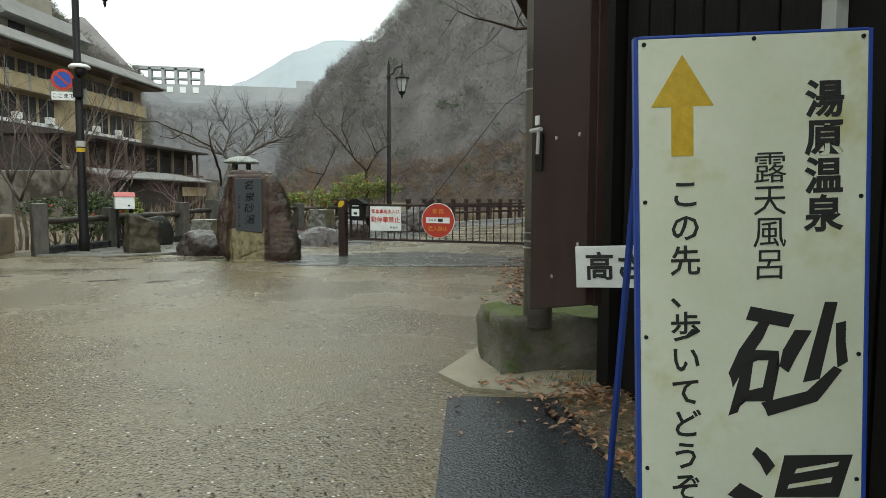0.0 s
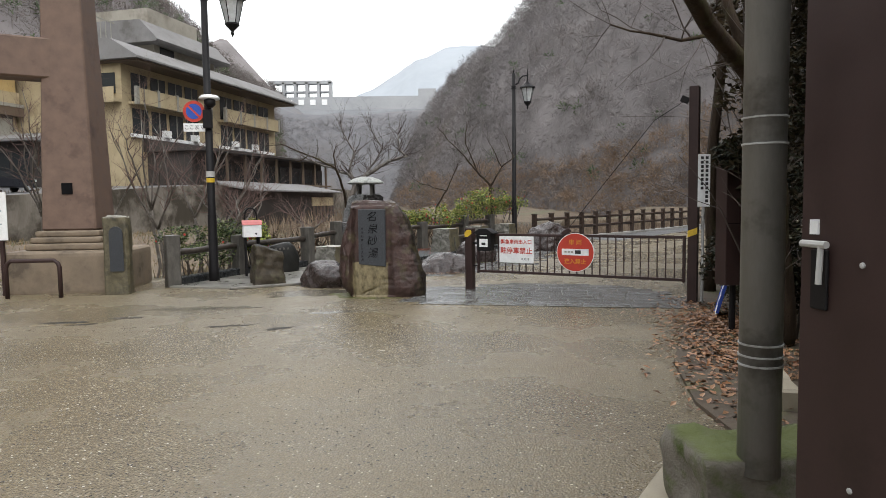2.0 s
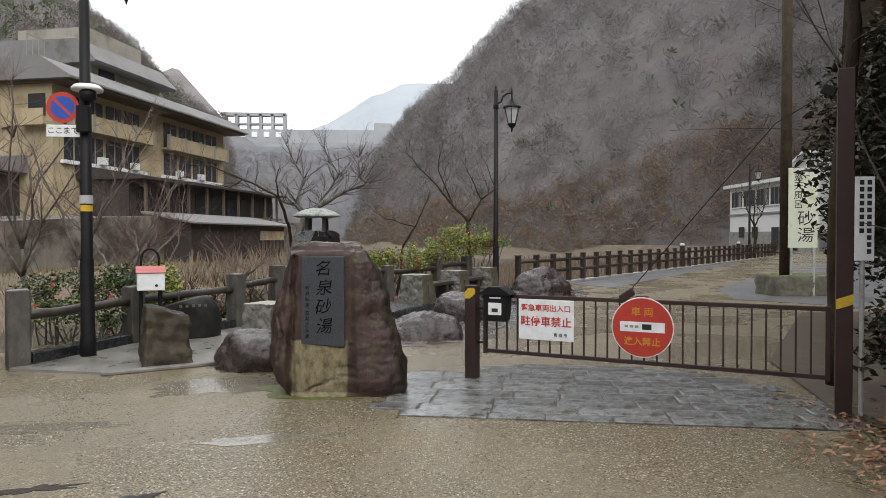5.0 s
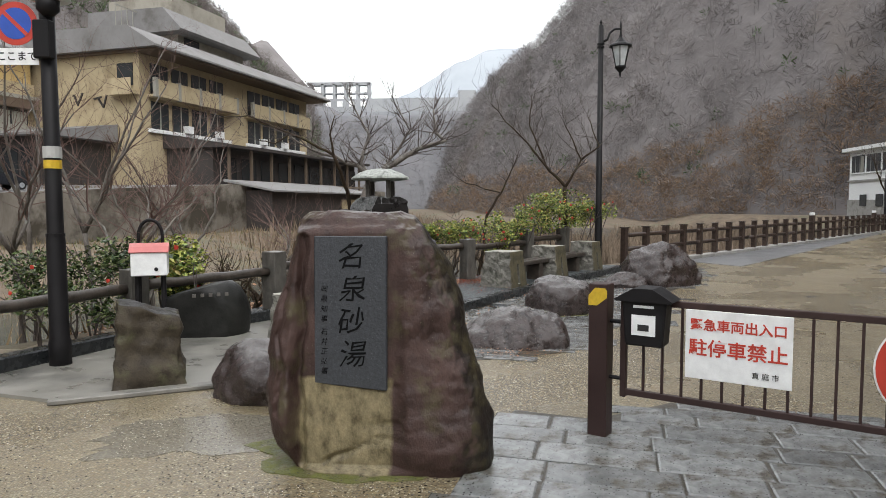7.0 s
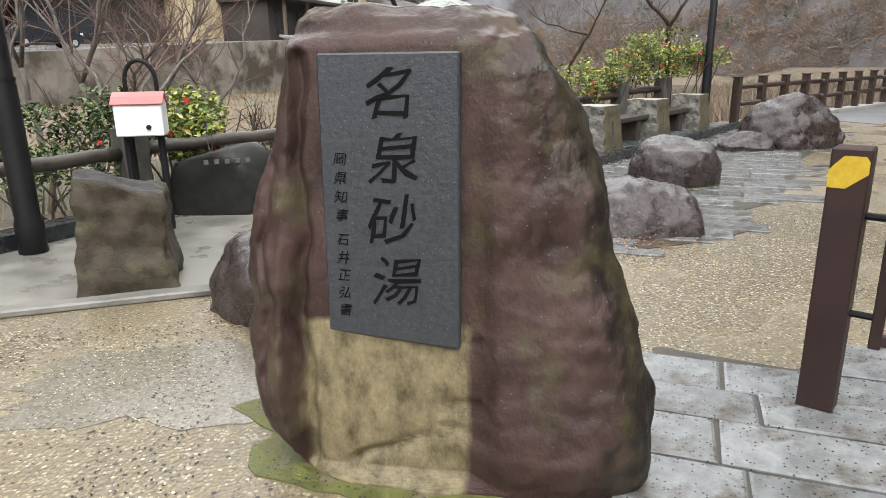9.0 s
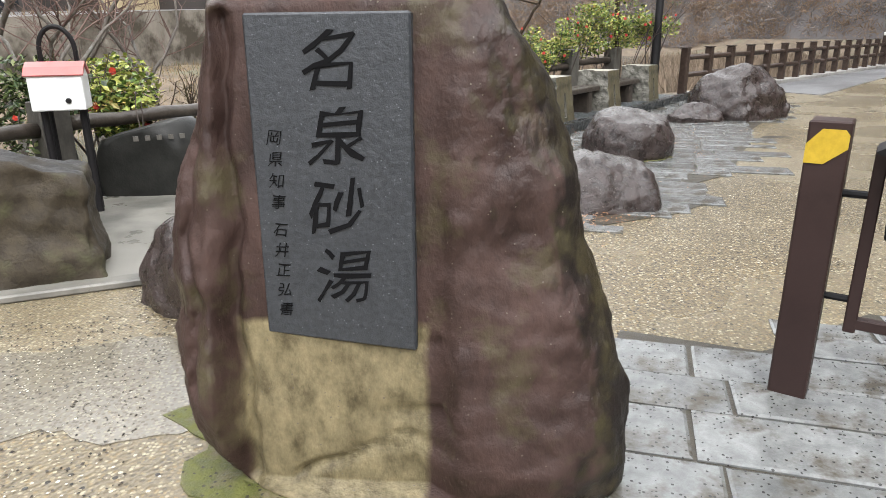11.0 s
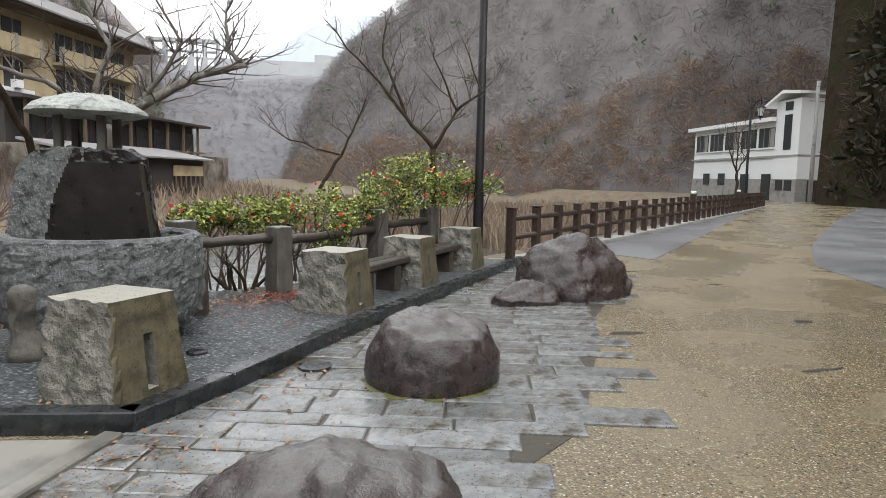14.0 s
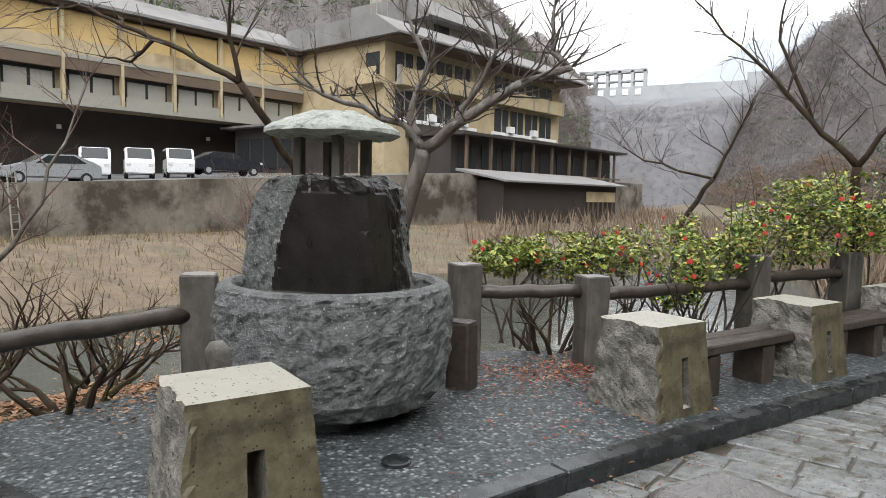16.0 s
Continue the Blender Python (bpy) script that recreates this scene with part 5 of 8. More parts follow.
def street_lamp(x, y, h, yaw, label):
    s = thing("street_lamp", label, "lamp", pose(x, y, 0, 0, 0, yaw))
    bm = bmesh.new()
    tube(bm, [(0, 0, -0.05), (0, 0, 0.25), (0, 0, 0.30), (0, 0, 1.25), (0, 0, 1.3), (0, 0, h - 0.1)], [0.10, 0.10, 0.088, 0.084, 0.074, 0.06], 14)
    part("pole", bm, M_BLACKIRON, s, smooth=True)
    for z in (1.28, h - 0.62, h - 0.55):
        bm = bmesh.new()
        tube(bm, [(0, 0, z), (0, 0, z + 0.03)], 0.085, 14)
        part("collar", bm, M_BLACKIRON, s)
    bm = bmesh.new()
    lathe(bm, [(0.035, h - 0.1), (0.02, h - 0.06), (0.035, h - 0.03), (0.004, h + 0.03)], 10)
    part("finial", bm, M_BLACKIRON, s)
    bm = bmesh.new()
    tube(bm, [(0, 0, h - 0.5), (0.16, 0, h - 0.42), (0.22, 0, h - 0.27), (0.34, 0, h - 0.17), (0.5, 0, h - 0.15)], 0.028, 8)
    part("arm", bm, M_BLACKIRON, s, smooth=True)
    bm = bmesh.new()
    tube(bm, [(0.5, 0, h - 0.38), (0.5, 0, h - 0.08), (0.5, 0, h + 0.08)], [0.02, 0.022, 0.004], 8)
    part("hanger", bm, M_BLACKIRON, s)
    holder = new("lantern")
    holder.parent = s
    holder.matrix_basis = pose(0.5, 0, h - 0.27) @ Matrix.Diagonal((1.3, 1.3, 1.3, 1))
    lantern(holder, 0.0)
    return s


lamp_a = street_lamp(-6.36, 14.02, 5.98, 18, "black iron street lamp with hanging lantern and signs")
lamp_b = street_lamp(0.56, 23.76, 5.85, 15, "tall black iron street lamp beside river fence")
street_lamp(21.3, 47.7, 6.4, -30, "distant black iron street lamp at the fence end")
bm = bmesh.new()
tube(bm, [(0, 0, 1.93), (0, 0, 2.01)], 0.079, 14)
part("tape_band", bm, M_YELLOW, lamp_a, "yellow tape band")
bm = bmesh.new()
tube(bm, [(0, 0, 2.03), (0, 0, 2.14)], 0.083, 14)
part("clamp_band", bm, M_POLE, lamp_a)


def no_parking_disc():
    s = thing("no_parking_disc", "round blue and red no-parking sign on lamp pole", "sign", upright(-6.36, 14.02, 3.27, 5) @ pose(-0.24, 0, 0.09))
    bm = bmesh.new()
    lathe(bm, [(0.20, -0.004), (0.20, 0.003)], 40)
    part("disc", bm, M_RED, s)
    bm = bmesh.new()
    lathe(bm, [(0.145, 0.0), (0.145, 0.006)], 40)
    part("field", bm, M_SIGNBLUE, s, "blue field")
    bm = bmesh.new()
    box(bm, -0.15, 0.15, -0.018, 0.018, 0.005, 0.009, m=pose(0, 0, 0, 0, 0, -45))
    part("slash", bm, M_RED, s)
    bm = bmesh.new()
    box(bm, -0.20, 0.20, -0.38, -0.225, -0.004, 0.004, 0.002)
    part("plate", bm, M_WHITE, s, "white supplementary plate")
    place_text("ここまで", 0.095, M_TEXTBLACK, pose(0.0, -0.305, 0.006), s, "lettering", 0.001, bold=0.001)
    bm = bmesh.new()
    box(bm, -0.05, 0.30, -0.015, 0.015, -0.03, -0.008)
    part("bracket", bm, M_POLE, s)
    return s


no_parking_disc()


def flood_light():
    s = thing("pole_floodlight", "white dome floodlight clamped to the lamp pole", "lamp", pose(-6.36, 14.02, 3.5))
    bm = bmesh.new()
    lathe(bm, [(0.19, 0.0), (0.19, 0.03), (0.15, 0.07), (0.05, 0.09)], 18, pose(0.05, -0.05, 0))
    part("shade", bm, M_WHITE, s, smooth=True)
    bm = bmesh.new()
    lathe(bm, [(0.05, -0.16), (0.10, -0.11), (0.10, -0.02), (0.07, 0.0)], 14, pose(0.08, -0.10, 0))
    part("housing", bm, M_BLACKIRON, s, smooth=True)
    bm = bmesh.new()
    box(bm, -0.06, 0.10, -0.14, -0.04, -0.55, -0.2, 0.01)
    part("control_box", bm, M_BLACKIRON, s)
    return s


flood_light()


def gate_pillar():
    s = thing("gate_pillar", "tapered brown pillar of an entrance gate on plinth", "pillar", pose(-8.58, 13.4, 0, 0, 0, 6))
    bm = bmesh.new()
    box(bm, -0.95, 0.98, -0.85, 0.85, -0.05, 0.74, 0.10, seg=3)
    part("plinth", bm, M_PLINTH, s)
    for z0, z1, w in ((0.742, 0.86, 0.66), (0.862, 0.97, 0.60), (0.972, 1.08, 0.54)):
        bm = bmesh.new()
        box(bm, -w, w, -w, w, z0, z1, 0.045, seg=3)
        part("moulding", bm, M_PLINTH, s)
    bm = bmesh.new()
    box(bm, -0.46, 0.46, -0.46, 0.46, 1.082, 6.6, 0.03)
    for v in bm.verts:
        k = (v.co.z - 1.1) / 5.5
        v.co.x *= 1 - 0.36 * k
        v.co.y *= 1 - 0.36 * k
    part("shaft", bm, M_PILLAR, s)
    # black plate on the shaft: the recess's shade is put into its colour
    bm = bmesh.new()
    box(bm, -0.09, 0.09, -0.46, -0.42, 1.72, 1.92, 0.004)
    part("recess", bm, M_INK, s, "small square recess drawn as a black plate")
    bm = bmesh.new()
    box(bm, -7.0, 0.2, -0.26, 0.26, 3.75, 4.45, 0.03, m=pose(0, 0, 0, 0, 0, 24))
    part("lower_beam", bm, M_PILLAR, s)
    bm = bmesh.new()
    box(bm, -7.5, 0.9, -0.32, 0.32, 6.6, 7.4, 0.05, m=pose(0, 0, 0, 0, 0, 24))
    part("top_beam", bm, M_PILLAR, s)
    return s


gate_pillar()


def stele():
    s = thing("stone_marker", "grey stone marker with dark rounded inset panel", "marker", pose(-7.46, 12.5, 0, 0, 0, 10))
    bm = bmesh.new()
    box(bm, -0.20, 0.20, -0.15, 0.15, -0.05, 1.33, 0.03)
    bmesh.ops.subdivide_edges(bm, edges=bm.edges[:], cuts=5, use_grid_fill=True)
    bm.normal_update()
    roughen(bm, 0.025, 5, 3, 3)
    part("stone", bm, M_TUFF, s)
    bm = bmesh.new()
    prism(bm, [(-0.11, 0.40), (0.11, 0.40)] + [(0.11 * math.cos(a), 1.05 + 0.11 * math.sin(a)) for a in np.linspace(0, math.pi, 9)], 0, 0.012)
    inset = part("inset", bm, M_GRANITE, s, "dark granite inset")
    inset.matrix_basis = pose(0.02, -0.165, 0, 90, 0, 0)
    return s


stele()


def notice_board():
    s = thing("notice_board", "white notice board with black text on two posts", "sign", pose(-9.75, 12.35, 0, 0, 0, 4))
    for x in (-0.28, 0.38):
        bm = bmesh.new()
        box(bm, x - 0.03, x + 0.03, 0.01, 0.07, -0.05, 1.8, 0.004)
        part("post", bm, M_BROWN, s)
    bm = bmesh.new()
    box(bm, -0.42, 0.50, -0.01, 0.01, 0.95, 1.76, 0.003)
    part("board", bm, M_WHITE, s)
    place_text("ご注意", 0.12, M_TEXTBLACK, pose(0.10, -0.012, 1.84, 90, 0, 0), s, "lettering", 0.001, bold=0.002)
    for i in range(9):
        bm = bmesh.new()
        box(bm, -0.34, 0.42 - 0.16 * ((i * 7) % 3), -0.0125, -0.010, 1.66 - i * 0.075, 1.685 - i * 0.075)
        part("text_line", bm, M_CARSILVER, s)
    return s


notice_board()


def hoop_rail(x, y, yaw, w=0.85):
    bm = bmesh.new()
    pts = [(0, 0, -0.03), (0, 0, 0.5), (0.02, 0, 0.57), (0.08, 0, 0.62), (w - 0.08, 0, 0.62), (w - 0.02, 0, 0.57), (w, 0, 0.5), (w, 0, -0.03)]
    tube(bm, pts, 0.035, 10)
    return single("hoop_barrier", bm, M_BROWN, "low brown tubular hoop barrier", "barrier", "hoop barriers", smooth=True, m=pose(x, y, 0, 0, 0, yaw))


hoop_rail(-9.1, 12.05, 4)
hoop_rail(-10.3, 11.95, 4)


# ---- fountain ----
def fountain():
    s = thing("stone_fountain", "rough grey stone basin with cut rock and domed lantern", "fountain", pose(-3.80, 18.90, 0.085))
    bm = bmesh.new()
    n = 120
    prof = [(0.69 * r, 1.054 * z) for r, z in ((0.70, 0.04), (0.88, 0.07), (1.03, 0.12), (1.13, 0.22), (1.185, 0.40), (1.195, 0.60), (1.18, 0.76), (1.15, 0.845), (1.11, 0.865), (1.02, 0.868), (0.98, 0.84), (0.95, 0.72), (0.92, 0.60))]
    rings = []
    for j in range(len(prof) - 1):
        for q in range(5):
            r = prof[j][0] + (prof[j + 1][0] - prof[j][0]) * q / 5
            z = prof[j][1] + (prof[j + 1][1] - prof[j][1]) * q / 5
            rings.append([bm.verts.new((r * math.cos(2 * math.pi * k / n), r * math.sin(2 * math.pi * k / n), z)) for k in range(n)])
    for a, b in zip(rings, rings[1:]):
        for k in range(n):
            bm.faces.new((a[k], a[(k + 1) % n], b[(k + 1) % n], b[k]))
    bm.faces.new(rings[0][::-1])
    bm.faces.new(rings[-1])
    bm.normal_update()
    rough = [v for v in bm.verts if 0.12 < v.co.z < 0.88 and math.hypot(v.co.x, v.co.y) > 0.67]
    roughen(bm, 0.026, 11.0, 1.0, 4, rough)
    part("basin", bm, M_GREYSTONE, s, "chiselled round grey stone basin", smooth=False)
    for a in (20, 110, 200, 300):
        bm = bmesh.new()
        lathe(bm, [(0.14, -0.12), (0.15, 0.0), (0.13, 0.14)], 10, pose(0.38 * math.cos(radians(a)), 0.38 * math.sin(radians(a)), 0))
        part("foot", bm, M_GREYSTONE, s)
    bm = bmesh.new()
    lathe(bm, [(0.63, 0.74), (0.645, 0.84)], 48)
    part("water", bm, M_WATER, s, "dark still water")
    bm = bmesh.new()
    box(bm, -0.80, 0.68, -0.42, 0.44, 0.60, 1.66)
    bmesh.ops.subdivide_edges(bm, edges=bm.edges[:], cuts=72, use_grid_fill=True)
    for v in bm.verts:
        k = (v.co.z - 0.6) / 1.06
        x = v.co.x
        v.co.x = x * (1 - 0.20 * k) + (0.05 * k if x < 0 else 0)
        if x < 0:
            v.co.y *= math.sqrt(max(0.12, 1 - ((x + 0.1) / 0.86) ** 2 * 0.85))
        if v.co.z > 1.3:
            v.co.z -= 0.22 * max(0, (abs(x) - 0.45) / 0.4) ** 2
    bm.normal_update()
    left = [v for v in bm.verts if v.co.x < -0.25 or v.co.y > 0 or v.co.z > 1.55]
    roughen(bm, 0.035, 3.2, 11, 3, left)
    bm.normal_update()
    roughen(bm, 0.014, 12.0, 4, 4, left)
    rock = part("rock", bm, M_GREYSTONE, s, "split rock with smooth dark wet face")
    rock.matrix_basis = pose(-0.15, 0.12, 0, 0, 0, 8) @ Matrix.Diagonal((0.82, 0.78, 0.98, 1))
    wet = surface("wet_cut_face", (0.006, 0.005, 0.005), (0.018, 0.015, 0.014), 5, 0.25, 0.45, 0.3, 60, spec=0.3)
    rock.data.materials.append(wet)
    for p in rock.data.polygons:
        c = p.center
        if (p.normal.y < -0.4 and c.x > -0.26 - 0.25 * (1.2 - c.z) + 0.25 * max(0, c.z - 1.25)) or (p.normal.x > 0.6 and c.y < 0.3):
            p.material_index = 1
    # domed cap on four legs
    cx, cy = -0.15, 0.17
    for a in (40, 130, 220, 310):
        bm = bmesh.new()
        x, y = cx + 0.25 * math.cos(radians(a)), cy + 0.22 * math.sin(radians(a))
        box(bm, x - 0.034, x + 0.034, y - 0.034, y + 0.034, 1.45, 1.93, 0.008)
        part("cap_leg", bm, M_POST, s, "dark square stone leg")
    bm = bmesh.new()
    n = 40
    rings = []
    for r, z in ((0.64 * q, 1.905 + (w - 1.95) * 0.62) for q, w in ((0.10, 1.95), (0.55, 1.96), (0.70, 1.975), (0.755, 2.0), (0.745, 2.04), (0.66, 2.10), (0.52, 2.17), (0.36, 2.225), (0.18, 2.26), (0.03, 2.27))):
        rings.append([bm.verts.new((cx + r * math.cos(2 * math.pi * k / n), cy + r * math.sin(2 * math.pi * k / n), z)) for k in range(n)])
    for a, b in zip(rings, rings[1:]):
        for k in range(n):
            bm.faces.new((a[k], a[(k + 1) % n], b[(k + 1) % n], b[k]))
    bm.faces.new(rings[0][::-1])
    bm.faces.new(rings[-1])
    bmesh.ops.subdivide_edges(bm, edges=[e for e in bm.edges if e.calc_length() > 0.08], cuts=1)
    bm.normal_update()
    roughen(bm, 0.022, 12, 2, 3)
    part("cap", bm, surface("lichened_stone", (0.19, 0.205, 0.185), (0.54, 0.56, 0.52), 18, 0.7, 0.9, 1.0, 60, (0.10, 0.11, 0.10), 9, 0.6, dist=0.02), s, "pale lichened domed stone cap")
    return s


fountain()
bm = bmesh.new()
box(bm, -0.10, 0.10, -0.09, 0.09, 0.05, 0.62, 0.03, seg=2)
roughen(bm, 0.02, 8, 2)
single("spout_stone", bm, M_LOG, "small dark upright stone beside the basin", "stone", m=pose(-3.22, 19.80, 0))


# small carved figure with a rounded head
bm = bmesh.new()
lathe(bm, [(0.15, -0.03), (0.155, 0.05), (0.135, 0.09), (0.125, 0.20), (0.13, 0.32), (0.105, 0.37), (0.12, 0.41), (0.135, 0.46), (0.13, 0.52), (0.10, 0.565), (0.05, 0.585), (0.01, 0.59)], 40)
for v in bm.verts:
    v.co.y *= 0.85
    if v.co.y < -0.03 and 0.10 < v.co.z < 0.36 and abs(v.co.x) < 0.09:
        v.co.y += 0.055
    if v.co.y < -0.03 and 0.42 < v.co.z < 0.5 and abs(v.co.x) < 0.08:
        v.co.y += 0.02
bm.normal_update()
roughen(bm, 0.012, 12, 6, 3)
single("carved_stone_figure", bm, surface("worn_dark_stone", (0.03, 0.028, 0.024), (0.13, 0.12, 0.10), 12, 0.5, 0.7, 0.8, 80, (0.05, 0.045, 0.03), 7, 0.6, top=(0.20, 0.20, 0.19), top_at=0.75, top_mix=0.2), "small worn stone figure with rounded head on gravel", "statue", smooth=True, m=pose(-4.12, 18.18, 0.085, 0, 0, 25))


def seat_block(m, w, d, h, label):
    """A tapered stone block with a slot through its front."""
    s = thing("seat_block", label, "stone seat", m, "slotted stone seat blocks")
    bm = bmesh.new()
    n = 22
    slot = [(i, k) for i in (10, 11, 12) for k in range(2, 14)]
    fl = 0.06
    def pt(i, j, k):
        z = h * k / n
        f = fl * (1 - k / n) ** 1.3
        return Vector((-f + (w + 2 * f) * i / n, -f + (d + 2 * f) * j / n, z))
    verts = {}
    def vert(i, j, k):
        if (i, j, k) not in verts:
            verts[(i, j, k)] = bm.verts.new(pt(i, j, k))
        return verts[(i, j, k)]
    for i in range(n):
        for k in range(n):
            bm.faces.new((vert(i, n, k), vert(i + 1, n, k), vert(i + 1, n, k + 1), vert(i, n, k + 1)))
            bm.faces.new((vert(0, i, k), vert(0, i + 1, k), vert(0, i + 1, k + 1), vert(0, i, k + 1)))
            bm.faces.new((vert(n, i, k), vert(n, i + 1, k), vert(n, i + 1, k + 1), vert(n, i, k + 1)))
            bm.faces.new((vert(i, k, n), vert(i + 1, k, n), vert(i + 1, k + 1, n), vert(i, k + 1, n)))
            if (i, k) in slot:
                a = [vert(i, 0, k), vert(i + 1, 0, k), vert(i + 1, 0, k + 1), vert(i, 0, k + 1)]
                inner = [bm.verts.new(v.co + Vector((0, 0.22, 0))) for v in a]
                bm.faces.new(inner)
                for q in range(4):
                    e0, e1 = [(i, k - 1), (i + 1, k), (i, k + 1), (i - 1, k)][q], q
                    if e0 not in slot:
                        bm.faces.new((a[q], a[(q + 1) % 4], inner[(q + 1) % 4], inner[q]))
            else:
                bm.faces.new((vert(i, 0, k), vert(i + 1, 0, k), vert(i + 1, 0, k + 1), vert(i, 0, k + 1)))
    bmesh.ops.remove_doubles(bm, verts=bm.verts, dist=0.001)
    bm.normal_update()
    roughen(bm, 0.030, 7, w * 10, 4, [v for v in bm.verts if v.co.x < 0.02])
    roughen(bm, 0.006, 9, w * 7, 3, [v for v in bm.verts if v.co.z < h - 0.02])
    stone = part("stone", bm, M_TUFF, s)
    stone.data.materials.append(M_SPLIT)
    for p in stone.data.polygons:
        if p.normal.x < -0.6:
            p.material_index = 1
    return s


BENCH_YAW = 59.5
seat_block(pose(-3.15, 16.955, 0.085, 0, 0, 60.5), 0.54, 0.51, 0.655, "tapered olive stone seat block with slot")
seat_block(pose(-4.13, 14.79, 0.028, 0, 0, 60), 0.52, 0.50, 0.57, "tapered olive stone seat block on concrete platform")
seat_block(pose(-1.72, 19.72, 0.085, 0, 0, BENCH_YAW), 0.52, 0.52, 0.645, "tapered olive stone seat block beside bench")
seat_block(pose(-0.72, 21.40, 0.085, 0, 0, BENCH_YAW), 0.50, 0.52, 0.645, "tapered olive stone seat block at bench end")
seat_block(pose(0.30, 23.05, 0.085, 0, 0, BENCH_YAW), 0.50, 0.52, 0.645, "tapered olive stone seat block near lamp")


def bench(x, y, length):
    s = thing("bench", "dark weathered plank bench between stone blocks", "bench", pose(x, y, 0.085, 0, 0, BENCH_YAW))
    for i in range(2):
        bm = bmesh.new()
        box(bm, 0, length, 0.10 + i * 0.18, 0.265 + i * 0.18, 0.33, 0.41, 0.012)
        part("plank", bm, M_LOG, s)
    for xx in (0.25, length - 0.4):
        bm = bmesh.new()
        box(bm, xx, xx + 0.16, 0.12, 0.42, -0.03, 0.33, 0.02)
        part("support", bm, M_LOG, s)
    return s


bench(-1.46, 20.18, 1.40)
bench(-0.46, 21.86, 1.36)
bm = bmesh.new()
lathe(bm, [(0.085, 0), (0.085, 0.02), (0.075, 0.026), (0.03, 0.026)], 20)
single("drain_cap", bm, M_KERB, "round dark metal drain cap in gravel", "drain", m=pose(-2.91, 18.24, 0.083))
bm = bmesh.new()
lathe(bm, [(0.13, 0), (0.13, 0.035), (0.11, 0.038)], 24)
single("drain_cap", bm, M_KERB, "round iron drain cover in the paving", "drain", m=pose(-1.97, 17.99, 0))


# ---- river fence ----
def river_fence():
    s = thing("river_fence", "brown timber post-and-rail fence along the river road", "fence")
    a = Vector((1.35, 24.55, 0))
    step = 1.12
    bm = bmesh.new()
    box(bm, -0.075, 0.075, -0.075, 0.075, -0.05, 1.0, 0.015)
    me = bpy.data.meshes.new("post")
    bm.to_mesh(me)
    bm.free()
    me.materials.append(M_RAILWOOD)
    bm = bmesh.new()
    box(bm, -0.09, 0.09, -0.09, 0.09, 1.0, 1.025, 0.006)
    cap = bpy.data.meshes.new("post_cap")
    bm.to_mesh(cap)
    bm.free()
    cap.materials.append(M_RAILWOOD)
    yaw = math.degrees(math.atan2(FENCE_DIR.y, FENCE_DIR.x))
    for i in range(35):
        p = a + FENCE_DIR * step * i
        po = shared("post", me, s, pose(p.x, p.y, 0, 0, 0, yaw))
        shared("post_cap", cap, po, pose(0, 0, 0))
    L = step * 34
    for z in (0.47, 0.82):
        for i in range(9):
            bm = bmesh.new()
            p0 = a + FENCE_DIR * (L * i / 9)
            p1 = a + FENCE_DIR * (L * (i + 1) / 9 - 0.01)
            off = Vector((0, 0, z))
            tube(bm, [p0 + off, p1 + off], 0.055, 10)
            part("rail", bm, M_RAILWOOD, s, smooth=True)
    bm = bmesh.new()
    box(bm, 0, L, -0.16, 0.12, -0.05, 0.10, 0.01, m=pose(a.x, a.y, 0, 0, 0, yaw))
    part("footing", bm, M_CONC, s, "pale concrete footing strip")
    for k in (14, 24):
        bm = bmesh.new()
        p = a + FENCE_DIR * step * k
        box(bm, -0.10, 0.10, -0.10, 0.10, 0.0, 1.12, 0.01, m=pose(p.x, p.y, 0, 0, 0, yaw))
        tall = part("post", bm, M_RAILWOOD, s)
        bm = bmesh.new()
        box(bm, -0.09, 0.09, -0.09, 0.09, 1.12, 1.24, 0.02, m=pose(p.x, p.y, 0, 0, 0, yaw))
        part("reflector_cap", bm, M_WHITE, tall, "white reflector cap")
    return s


river_fence()


# ---- far side: hotel, wall, cars ----
HOTEL_A = Vector((-33.0, 70.0, 0))
U2, N2 = Vector((0.243, 0.970, 0)), Vector((-0.970, 0.243, 0))
U_YAW = math.degrees(math.atan2(U2.y, U2.x))


